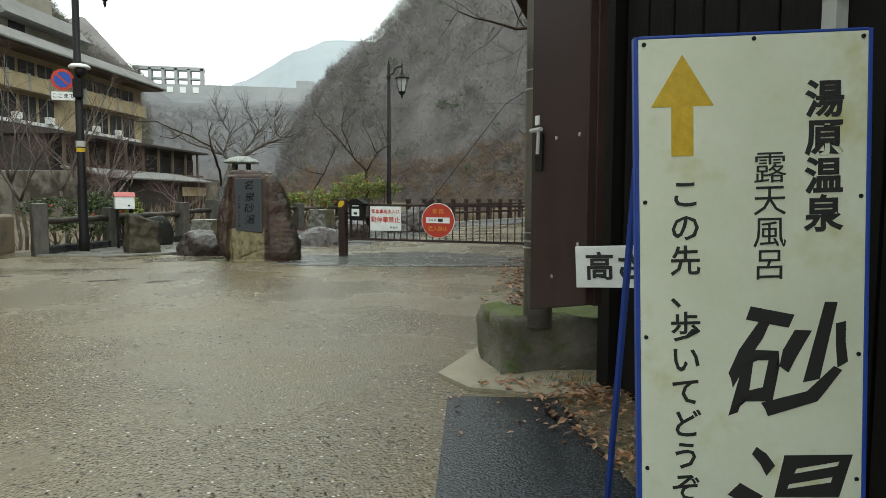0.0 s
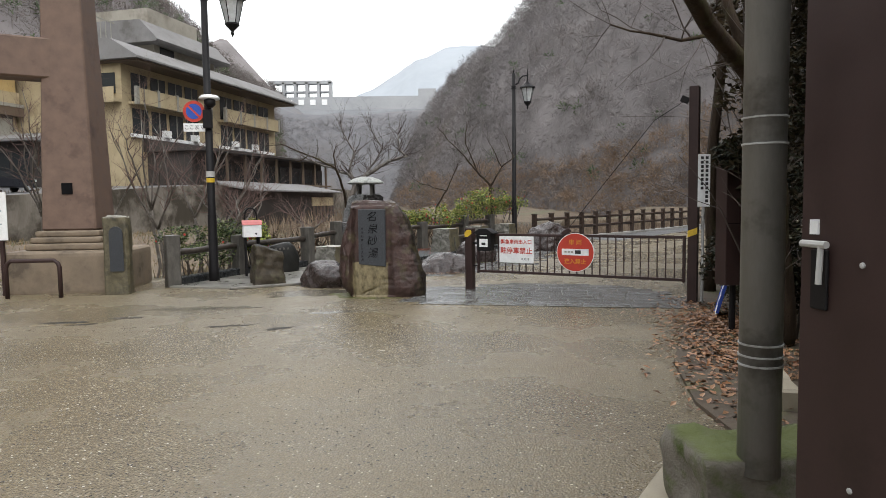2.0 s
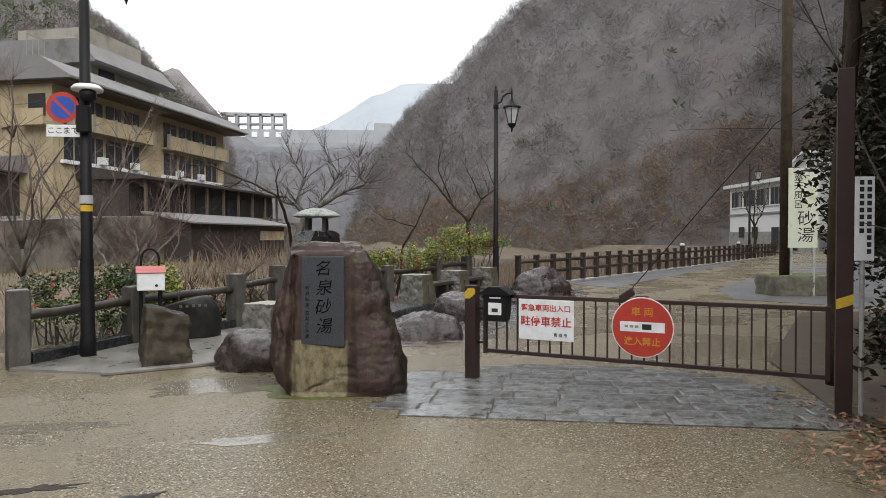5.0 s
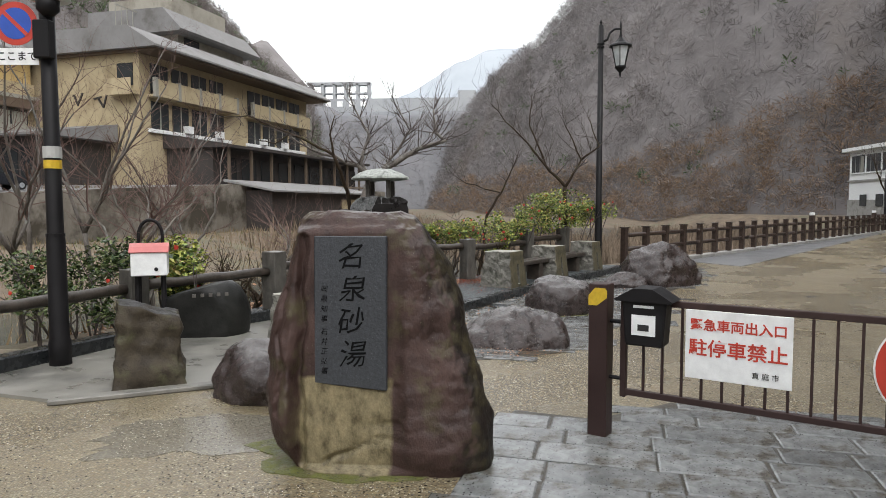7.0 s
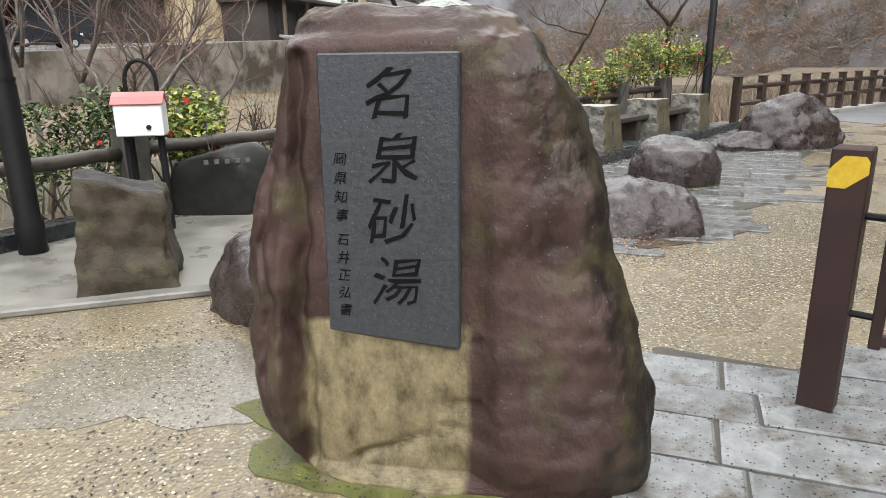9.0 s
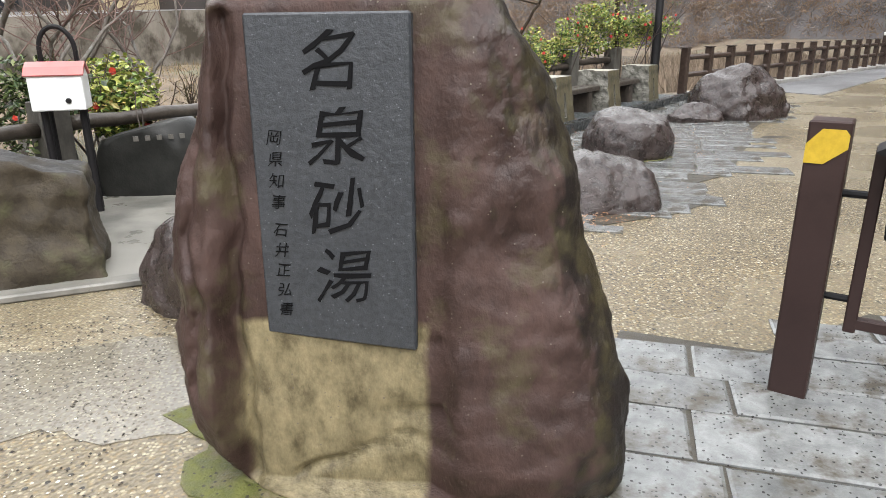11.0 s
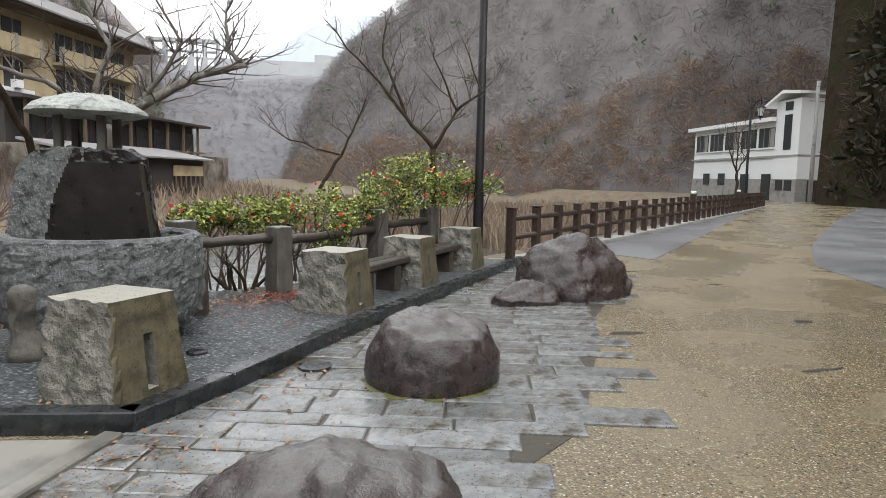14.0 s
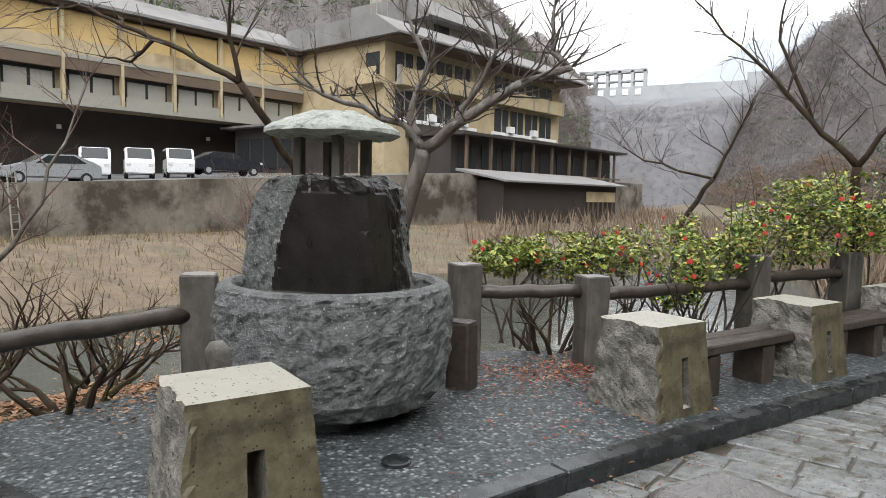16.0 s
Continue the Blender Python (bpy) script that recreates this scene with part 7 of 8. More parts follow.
HILL_V = hillside("hillside_6", [(-95, 262, -3), (-70, 258, -3), (-40, 256, -3), (0, 258, -3)], [(-100, 330, 52), (-72, 335, 46), (-45, 338, 45), (0, 338, 48)], 30, 12, M_VALLEY_HAZE, "wooded valley floor below the dam", 5, 9.0)
woods("far_woods", HILL_V[1], 3200, M_VALLEYTREES_HAZE, "bare trees below the dam", 6, 3.6, 0.0, 0.95)
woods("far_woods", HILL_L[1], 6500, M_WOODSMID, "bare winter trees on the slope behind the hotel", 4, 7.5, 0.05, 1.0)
woods("evergreen_woods", HILL_L[1], 900, M_EVERGREEN, "evergreens on the slope behind the hotel", 5, 6.0, 0.02, 0.5, 0.02)


# ---- white building at the road's end ----
def white_building():
    b = thing("white_building", "two-storey white building with gabled end tower", "building", pose(40.7, 69.0, 0, 0, 0, 87))
    def slab(nm, x0, x1, y0, y1, z0, z1, mat, label="", parent=None):
        bm = bmesh.new()
        box(bm, x0, x1, y0, y1, z0, z1)
        return part(nm, bm, mat, parent or b, label)
    slab("wall", 3.75, 20.6, -5, 0, 2.1, 7.75, M_WHITE)
    slab("plinth", 3.85, 20.7, -5.1, 0.1, -0.2, 2.1, M_CONC, "grey ground-floor base")
    slab("eave", 3.75, 21.2, -5.4, 0.7, 7.75, 8.15, M_WHITE)
    slab("band", 3.75, 20.8, -5.2, 0.18, 4.2, 4.4, M_CONC, "grey string course")
    slab("tower", 0.0, 3.75, -2.2, 0.25, 2.1, 9.6, M_WHITE)
    slab("plinth", -0.08, 3.83, -2.3, 0.35, -0.2, 2.08, M_CONC)
    slab("band", -0.03, 3.78, -2.23, 0.30, 4.2, 4.4, M_CONC)
    bm = bmesh.new()
    pr = [(-0.7, 9.9), (-0.7, 10.15), (2.0, 10.5), (4.9, 9.3), (4.9, 9.05), (2.0, 10.2)]
    lo = [bm.verts.new((x, -2.9, z)) for x, z in pr]
    hi = [bm.verts.new((x, 0.9, z)) for x, z in pr]
    bm.faces.new(lo)
    bm.faces.new(hi)
    for k in range(6):
        bm.faces.new((lo[k], lo[(k + 1) % 6], hi[(k + 1) % 6], hi[k]))
    part("tower_roof", bm, M_WHITE, b)
    for i in range(5):
        x = 4.05 + i * 3.3
        w = slab("window", x, x + 2.8, -0.02, 0.05, 5.25, 7.2, M_GLASS)
        slab("sill", x - 0.1, x + 2.9, 0.05, 0.16, 5.1, 5.24, M_WHITE, "", w)
        for q in (0.93, 1.87):
            slab("frame", x + q - 0.05, x + q + 0.05, 0.05, 0.09, 5.25, 7.2, M_HOTELROOF, "", w)
        if i % 2 == 0:
            slab("curtain", x + 0.1, x + 0.8, 0.05, 0.06, 5.3, 7.1, M_CURTAIN, "", w)
    slab("window", 1.2, 2.3, 0.25, 0.31, 4.9, 8.2, M_GLASS)
    slab("window", 1.2, 2.3, 0.25, 0.31, 8.6, 9.4, M_GLASS)
    for x in (0.5, 1.9):
        slab("window", x, x + 1.1, 0.35, 0.40, 1.0, 2.0, M_GLASS)
    for x in (4.3, 8.2):
        slab("door", x, x + 1.5, 0.1, 0.16, 0.0, 2.6, M_GLASS)
    for x in (13.0, 16.4):
        slab("window", x, x + 1.4, 0.1, 0.16, 1.4, 2.7, M_GLASS)
    slab("door", -0.14, -0.08, -1.8, -0.8, 0.0, 2.0, M_HOTELDARK)
    return b


white_building()
bm = bmesh.new()
tube(bm, [(0, 0, -0.2), (0, 0, 11)], [0.20, 0.15], 14)
for z in (9.2, 10.1):
    tube(bm, [(-0.8, 0, z), (0.8, 0, z)], 0.05, 6)
single("utility_pole", bm, M_POLE, "tall grey concrete utility pole beside the road", "pole", smooth=True, m=pose(41.3, 68.1, 0))
bm = bmesh.new()
tube(bm, [(0, 0, -0.2), (0, 0, 9)], [0.15, 0.125], 14)
single("utility_pole", bm, M_BARKDARK, "weathered brown-grey pole on a mossy footing", "pole", smooth=True, m=pose(8.1, 22.0, 0))


# ---- planting ----
def limb_tree(name, label, limbs, seed, bark, twig_len, twig_r, per=3, depth=2, category="tree", twig=None, stout=1.0):
    """A bare tree: a trunk and main limbs along bent lines, with forked twigs growing from them."""
    rnd = random.Random(seed)
    base = Vector(limbs[0][0][0])
    t = thing(name, label, category, Matrix.Translation(base))
    tw = bmesh.new()
    for li, (pts, r0, r1) in enumerate(limbs):
        pts = [Vector(p) - base for p in pts]
        fine = []
        for a, b in zip(pts, pts[1:]):
            for q in range(4):
                p = a.lerp(b, q / 4)
                fine.append(p + Vector((rnd.uniform(-1, 1), rnd.uniform(-1, 1), rnd.uniform(-1, 1))) * (b - a).length * 0.03 * (q > 0))
        fine.append(pts[-1])
        n = len(fine)
        rad = [(r0 + (r1 - r0) * i / (n - 1)) * stout for i in range(n)]
        bm = bmesh.new()
        tube(bm, fine, rad, 9)
        part("trunk" if li == 0 else "limb", bm, bark, t, smooth=True)
        if li == 0 and len(limbs) > 1:
            continue
        for i in range(2, n):
            for _ in range(per if i < n - 1 else per + 1):
                if rnd.random() < 0.55 or i == n - 1:
                    d = (fine[i] - fine[i - 1]).normalized()
                    nd = (d * 0.6 + Vector((rnd.uniform(-1, 1), rnd.uniform(-1, 1), rnd.uniform(-0.4, 1.0)))).normalized()
                    branches(tw, fine[i], nd, twig_len * rnd.uniform(0.5, 1.2), max(0.004, min(twig_r, rad[i] * 0.6)), depth, rnd, 0.45, 2, 0.0, 3, 4, 0.65)
    part("branchwork", tw, twig or M_TWIG, t)["kind"] = "stuff"
    return t


limb_tree("bare_tree", "bare winter tree with pale lichened limbs behind fountain", [
    ([(-5.0, 21.75, 0.0), (-4.88, 21.7, 1.2), (-4.65, 21.6, 1.76), (-4.55, 21.6, 2.1)], 0.13, 0.10),
    ([(-4.55, 21.6, 2.1), (-4.01, 21.6, 2.45), (-3.54, 21.7, 2.75), (-2.98, 21.8, 2.92), (-3.2, 21.9, 3.1), (-3.23, 22.0, 3.6)], 0.085, 0.02),
    ([(-4.55, 21.6, 2.1), (-4.76, 21.5, 2.38), (-5.68, 21.3, 2.71), (-6.09, 21.2, 2.96)], 0.06, 0.015),
    ([(-4.62, 21.6, 2.25), (-4.73, 21.6, 2.45), (-4.56, 21.7, 3.05), (-4.78, 21.8, 3.4), (-5.0, 21.8, 3.9)], 0.06, 0.014),
    ([(-4.3, 21.6, 2.28), (-4.08, 21.7, 2.6), (-3.7, 21.6, 3.11), (-4.04, 21.5, 3.75)], 0.05, 0.012)], 5, M_BARK, 0.5, 0.013, 4, 2, stout=0.85)
limb_tree("bare_tree", "dark leaning bare tree behind the fountain", [
    ([(-4.62, 19.75, 0.0), (-4.55, 19.6, 0.9), (-4.58, 19.41, 1.82), (-4.72, 18.95, 2.42)], 0.042, 0.030),
    ([(-4.72, 18.95, 2.42), (-5.15, 18.82, 2.66), (-5.65, 18.7, 2.86), (-6.05, 18.6, 3.04), (-6.45, 18.5, 3.0)], 0.025, 0.008),
    ([(-4.72, 18.95, 2.42), (-4.76, 18.88, 2.75), (-4.66, 18.8, 3.05)], 0.022, 0.007),
    ([(-5.4, 18.76, 2.76), (-5.65, 18.75, 2.60), (-5.95, 18.7, 2.66)], 0.016, 0.006)], 6, M_BARKDARK, 0.35, 0.009, 1, 1)
limb_tree("bare_tree", "bare dark tree rising from the camellia hedge", [
    ([(-0.1, 23.95, 0.0), (-0.2, 23.8, 1.2), (-0.25, 23.6, 2.0)], 0.08, 0.055),
    ([(-0.25, 23.6, 2.0), (-0.71, 23.6, 2.5), (-1.27, 23.6, 3.16), (-2.0, 23.6, 3.95)], 0.045, 0.01),
    ([(-0.71, 23.6, 2.5), (-1.08, 23.7, 3.43), (-1.04, 23.8, 4.15)], 0.03, 0.008),
    ([(-0.25, 23.6, 2.0), (0.12, 23.6, 2.63), (-0.3, 23.5, 3.45)], 0.04, 0.01),
    ([(0.12, 23.6, 2.63), (0.53, 23.6, 2.95), (0.25, 23.7, 3.7)], 0.03, 0.008)], 7, M_BARKDARK, 0.6, 0.012, 3, 2, stout=0.9)
limb_tree("bare_tree", "small bare tree before the white building", [
    ([(28.2, 59.4, -0.3), (28.3, 59.4, 1.4), (28.2, 59.4, 2.4)], 0.14, 0.10),
    ([(28.2, 59.4, 2.4), (29.0, 59.6, 3.6), (29.5, 59.6, 5.0)], 0.07, 0.025),
    ([(28.2, 59.4, 2.4), (27.5, 59.2, 3.7), (27.0, 59.2, 5.1)], 0.07, 0.025),
    ([(28.2, 59.4, 2.2), (28.3, 59.6, 4.0), (28.1, 59.7, 5.6)], 0.07, 0.025)], 17, M_BARKDARK, 1.2, 0.03, 3, 2)
limb_tree("bare_tree", "small bare shrub tree behind the log rail", [
    ([(-2.3, 24.0, -0.2), (-2.08, 24.0, 1.32), (-1.73, 24.0, 1.87)], 0.05, 0.03),
    ([(-1.73, 24.0, 1.87), (-1.5, 24.0, 2.4), (-1.32, 24.0, 2.85)], 0.025, 0.008),
    ([(-1.73, 24.0, 1.87), (-2.58, 24.0, 2.1), (-2.9, 24.0, 2.3)], 0.02, 0.006)], 8, M_BARKDARK, 0.5, 0.010, 3, 2, stout=0.9)
for i, (x, y, h) in enumerate(((-7.6, 16.6, 4.0), (-6.9, 18.3, 2.6), (-8.9, 17.3, 4.6), (-10.6, 16.3, 4.2), (-6.5, 15.6, 2.3), (-5.9, 20.2, 1.6), (-8.2, 16.0, 3.2), (-9.8, 17.0, 3.6), (-11.5, 17.2, 4.2), (-7.2, 17.4, 3.2))):
    rnd = random.Random(40 + i)
    k = h / 3
    limbs = [([(x, y, -1.2 if h > 2 else -0.4), (x + 0.05, y, 0.3 * k), (x - 0.05, y, 0.9 * k)], 0.045, 0.032)]
    for q in range(4):
        a = rnd.uniform(0, 6.3)
        limbs.append(([(x - 0.05, y, 0.9 * k), (x + 0.5 * math.cos(a), y + 0.4 * math.sin(a), 1.7 * k), (x + 1.1 * math.cos(a + 0.3), y + 0.8 * math.sin(a + 0.3), rnd.uniform(2.2, 3.0) * k)], 0.026, 0.007))
    limb_tree("bare_tree", "spindly reddish bare tree on the river bank", limbs, 60 + i, M_BARK, 0.5, 0.009, 3, 2, stout=1.0, twig=surface("russet_twig", (0.09, 0.055, 0.045), (0.20, 0.13, 0.11), 12, 0.7, 0.9, 0.3, 60) if i == 0 else bpy.data.materials["russet_twig"])

# right-hand roadside tree
limb_tree("roadside_tree", "forked mossy-barked tree on the leaf-strewn verge", [
    ([(1.45, 7.74, -0.05), (1.42, 7.72, 0.8), (1.32, 7.68, 1.7), (1.18, 7.6, 2.5)], 0.125, 0.105),
    ([(1.15, 7.6, 2.35), (0.85, 7.22, 2.6), (0.0, 6.32, 3.02), (-0.75, 5.6, 3.5), (-1.2, 5.1, 4.2)], 0.09, 0.05),
    ([(1.2, 7.6, 2.3), (1.32, 7.6, 3.5), (1.36, 7.65, 5.2)], 0.085, 0.05),
    ([(1.17, 7.6, 2.5), (0.85, 7.6, 3.2), (0.75, 7.7, 3.8), (0.9, 7.9, 5.0)], 0.06, 0.03),
    ([(0.55, 7.55, 3.5), (0.0, 7.3, 3.45), (-0.7, 7.1, 3.6)], 0.03, 0.008),
    ([(0.8, 7.6, 3.05), (0.3, 7.4, 2.95), (-0.4, 7.2, 3.05)], 0.025, 0.007),
    ([(0.3, 7.5, 4.0), (-0.3, 7.2, 4.1), (-0.9, 7.0, 4.2)], 0.03, 0.008)], 9, M_BARKDARK, 0.6, 0.008, 2, 2)
for x, y, h, r in ((1.13, 7.66, 1.55, 0.05), (1.62, 7.35, 3.6, 0.07), (2.6, 8.8, 4.6, 0.11), (2.3, 11.6, 5.0, 0.10), (3.4, 10.6, 5.2, 0.13)):
    limb_tree("roadside_tree", "slim mossy tree stem on the verge", [([(x, y, -0.05), (x + 0.04, y, h * 0.5), (x + 0.1, y + 0.05, h)], r, r * 0.6)], int(x * 100), M_BARKDARK, 0.5, 0.008, 1, 1)


def shrub(name, label, clumps, count, size, seed, mat, flowers=0, stem_from=0.0, flower_size=0.03, category="shrub", lump=0.15, stems=5):
    rnd = random.Random(seed)
    c0 = clumps[0][0]
    t = thing(name, label, category, pose(c0[0], c0[1], 0))
    bm = bmesh.new()
    off = Vector((c0[0], c0[1], 0))
    for c, s in clumps:
        leaves(bm, Vector(c) - off, s, count, size, rnd, lump)
    part("foliage", bm, mat, t)["kind"] = "stuff"
    bm = bmesh.new()
    for c, s in clumps:
        for _ in range(stems):
            foot = Vector((c[0] + rnd.uniform(-0.5, 0.5) * s[0], c[1] + rnd.uniform(-0.4, 0.4) * s[1], stem_from)) - off
            branches(bm, foot, Vector((rnd.uniform(-0.4, 0.4), rnd.uniform(-0.4, 0.4), 1)), max(0.3, c[2] - stem_from), 0.016, 1, rnd, 0.4, 2, 0, 3, 5, 0.6)
    part("stem_growth", bm, M_TWIG, t)["kind"] = "stuff"
    if flowers:
        bm = bmesh.new()
        for _ in range(flowers):
            c, s = rnd.choice(clumps)
            a = rnd.uniform(0, 6.3)
            p = Vector((c[0] + s[0] * 0.9 * math.cos(a), c[1] - abs(s[1] * 0.85 * math.sin(a)), c[2] + s[2] * rnd.uniform(-0.6, 0.7))) - off
            q = rnd.uniform(0.7, 1.3) * flower_size
            for k in range(5):
                b = 2 * math.pi * k / 5
                v = [bm.verts.new(p + Vector(w)) for w in ((0, -0.01, 0), (q * math.cos(b), -q * 0.4, q * math.sin(b)), (q * 1.15 * math.cos(b + 0.6), -q * 0.3, q * 1.15 * math.sin(b + 0.6)), (q * math.cos(b + 1.2), -q * 0.4, q * math.sin(b + 1.2)))]
                bm.faces.new(v)
        part("blossom", bm, M_FLOWER, t, "small red camellia flowers")["kind"] = "stuff"
    return t


shrub("camellia_hedge", "camellia hedge with yellow-green leaves and red flowers", [
    ((-3.45, 21.5, 0.98), (0.45, 0.3, 0.22)), ((-2.95, 21.75, 1.0), (0.55, 0.35, 0.26)), ((-2.2, 22.1, 1.05), (0.6, 0.4, 0.32)), ((-1.6, 22.7, 1.15), (0.6, 0.45, 0.38)),
    ((-1.85, 22.2, 0.75), (0.4, 0.3, 0.3))], 2700, 0.034, 3, M_LEAF, 34, 0.05, 0.02, lump=0.03)
shrub("camellia_shrub", "tall camellia shrub with dense leaves and red flowers", [
    ((-0.9, 23.35, 1.35), (0.65, 0.45, 0.5)), ((-0.3, 23.75, 1.48), (0.8, 0.5, 0.5)), ((0.35, 24.2, 1.4), (0.75, 0.45, 0.40))], 4200, 0.034, 4, M_LEAF, 26, 0.05, 0.022, lump=0.06)
shrub("camellia_hedge", "low camellia hedge with dark glossy leaves behind rail", [
    ((-7.4, 15.3, 0.75), (0.7, 0.4, 0.34)), ((-6.6, 15.6, 0.85), (0.7, 0.4, 0.36)), ((-6.9, 15.0, 0.45), (0.7, 0.35, 0.3))], 1900, 0.036, 5, M_LEAFGREEN, 5, -0.1, 0.02, lump=0.05)
shrub("camellia_shrub", "yellow-green camellia shrub with red flowers by stone post", [
    ((-6.35, 16.35, 0.85), (0.5, 0.4, 0.36)), ((-6.05, 15.95, 0.7), (0.35, 0.3, 0.3))], 1800, 0.04, 6, M_LEAF, 8, 0.0)
shrub("river_shrub", "bare thorny shrub with reddish leaves below rail", [((-5.6, 19.3, 0.2), (0.9, 0.5, 0.3))], 160, 0.035, 16, M_LITTER, 0, -0.5)


def thorn_bush(x, y, r, h, seed):
    """A bare bush: dark crooked stems that fork low down."""
    rnd = random.Random(seed)
    t = thing("bare_bush", "bare dark-stemmed bush on the bank behind rail", "shrub", pose(x, y, ground_height(x, y)))
    for k in range(7):
        bm = bmesh.new()
        a = 6.283 * k / 7 + rnd.uniform(-0.4, 0.4)
        branches(bm, (0.08 * math.cos(a), 0.08 * math.sin(a), -0.05), (math.cos(a) * r, math.sin(a) * r, 1), h * rnd.uniform(0.45, 0.7), 0.03, 3, rnd, 0.5, 2, 0.0, 3, 6, 0.66)
        part("stem", bm, M_BARKDARK, t)


for x, y, r, h, sd in ((-5.45, 18.05, 1.0, 0.9, 81), (-6.05, 18.8, 0.9, 1.0, 82), (-5.7, 17.3, 0.9, 0.9, 83), (-5.0, 19.6, 0.8, 0.8, 84), (-3.0, 21.35, 0.7, 0.8, 85), (-1.9, 22.0, 0.7, 0.8, 86), (-6.7, 17.9, 0.9, 1.2, 87)):
    thorn_bush(x, y, r, h, sd)
shrub("evergreen_shrub", "dark glossy evergreen shrub on the verge", [
    ((1.75, 8.9, 0.75), (0.5, 0.6, 0.55)), ((2.2, 9.6, 1.3), (0.6, 0.8, 0.7)), ((2.6, 9.0, 2.2), (0.7, 0.8, 0.8)), ((2.05, 10.3, 0.6), (0.4, 0.5, 0.5)), ((1.65, 8.2, 1.5), (0.4, 0.4, 0.5)), ((1.30, 8.1, 1.95), (0.42, 0.3, 0.2)), ((1.75, 7.95, 0.7), (0.25, 0.3, 0.4))],
    1500, 0.045, 11, M_LEAFDARK, 0, 0.0, lump=0.1, stems=1)
shrub("evergreen_tree", "dense dark evergreen trees on the bank", [
    ((4.6, 9.5, 3.0), (1.6, 2.0, 2.2)), ((5.4, 12.5, 3.2), (1.8, 2.2, 2.6)), ((3.6, 7.2, 3.6), (1.4, 1.4, 2.0)), ((4.2, 11.0, 5.4), (1.6, 2.0, 1.6)), ((3.9, 6.0, 1.4), (1.4, 1.6, 1.4)), ((5.4, 9.8, 1.2), (1.6, 2.2, 1.3)), ((6.5, 15.5, 3.0), (1.6, 2.4, 2.6)), ((3.3, 9.0, 4.4), (1.0, 1.2, 1.7)), ((3.2, 8.2, 2.4), (0.8, 1.0, 1.5))],
    10500, 0.085, 12, M_LEAFDARK, 0, 0.0, category="tree", lump=0.25)
shrub("vine_tangle", "brown tangle of withered vines and leaves over verge trees", [
    ((2.1, 9.4, 3.2), (0.65, 0.7, 1.7)), ((2.5, 10.4, 4.4), (0.8, 0.8, 1.2)), ((2.9, 9.6, 2.0), (0.6, 0.8, 1.2))], 3600, 0.05, 14, leafy("withered_leaf", [(0.030, 0.021, 0.012), (0.065, 0.045, 0.025), (0.045, 0.036, 0.016), (0.02, 0.018, 0.009)], 0.6, 0.2), 0, 0.0, category="vine", lump=0.12, stems=3)

HILL_N = hillside("hillside_5", [(9.5, -8, -0.5), (10.0, 8, -0.5), (19, 15, -0.5), (30, 26, -0.5), (35.5, 45, -0.5), (37.0, 62, -0.5)],
                  [(50, -30, 45), (48, 0, 46), (54, 8, 48), (62, 16, 48), (66, 30, 46), (41, 66, 34)], 40, 24, M_WOODFLOOR, "dark wooded bank above the road", 3, 4.0, 0.1)
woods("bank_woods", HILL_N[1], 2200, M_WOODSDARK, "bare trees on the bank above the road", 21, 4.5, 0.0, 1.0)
woods("bank_evergreens", HILL_N[1], 1500, M_LEAFDARK, "dark evergreens on the bank above the road", 22, 4.5, 0.0, 0.9, 0.03)


# ---- signs and boards on the verge ----
def verge_board():
    s = thing("information_sign", "narrow white board with vertical black Japanese text", "sign", upright(1.64, 10.42, 1.38, -8))
    bm = bmesh.new()
    box(bm, 0, 0.155, 0, 0.50, -0.006, 0.006, 0.002)
    part("board", bm, M_WHITE, s)
    for i in range(2):
        for k in range(11 - i * 3):
            bm = bmesh.new()
            y = 0.465 - k * 0.041
            box(bm, 0.095 - i * 0.06, 0.13 - i * 0.06, y - 0.014, y + 0.014, 0.006, 0.008)
            part("illegible_mark", bm, M_TEXTBLACK, s)
    bm = bmesh.new()
    tube(bm, [(0.078, -1.45, -0.03), (0.078, 0.48, -0.03)], 0.02, 8)
    part("post", bm, M_POLE, s)
    s.scale = (1.05, 1.45, 1.0)
    return s


verge_board()


def pole_sign():
    s = thing("bath_sign", "pale green sign with vertical Japanese text on pole", "sign", upright(8.02, 21.75, 1.28, -12))
    bm = bmesh.new()
    box(bm, 0, 0.72, 0, 2.1, -0.02, 0.02, 0.004)
    part("board", bm, M_SIGNWHITE, s)
    place_text("露天風呂", 0.24, M_TEXTBLACK, pose(0.24, 1.85, 0.022), s, "lettering", 0.001, vertical=True, spacing=1.0)
    place_text("砂湯", 0.42, M_TEXTBLACK, pose(0.42, 0.75, 0.022), s, "lettering", 0.001, vertical=True, spacing=1.05)
    for x in (0.08, 0.64):
        bm = bmesh.new()
        box(bm, x - 0.03, x + 0.03, -1.32, 0.0, -0.02, 0.02, 0.004)
        part("post", bm, M_POLE, s)
    return s


pole_sign()
mossy_block(7.6, 9.6, 21.6, 22.6, 0.55, "long mossy concrete footing beside the road")


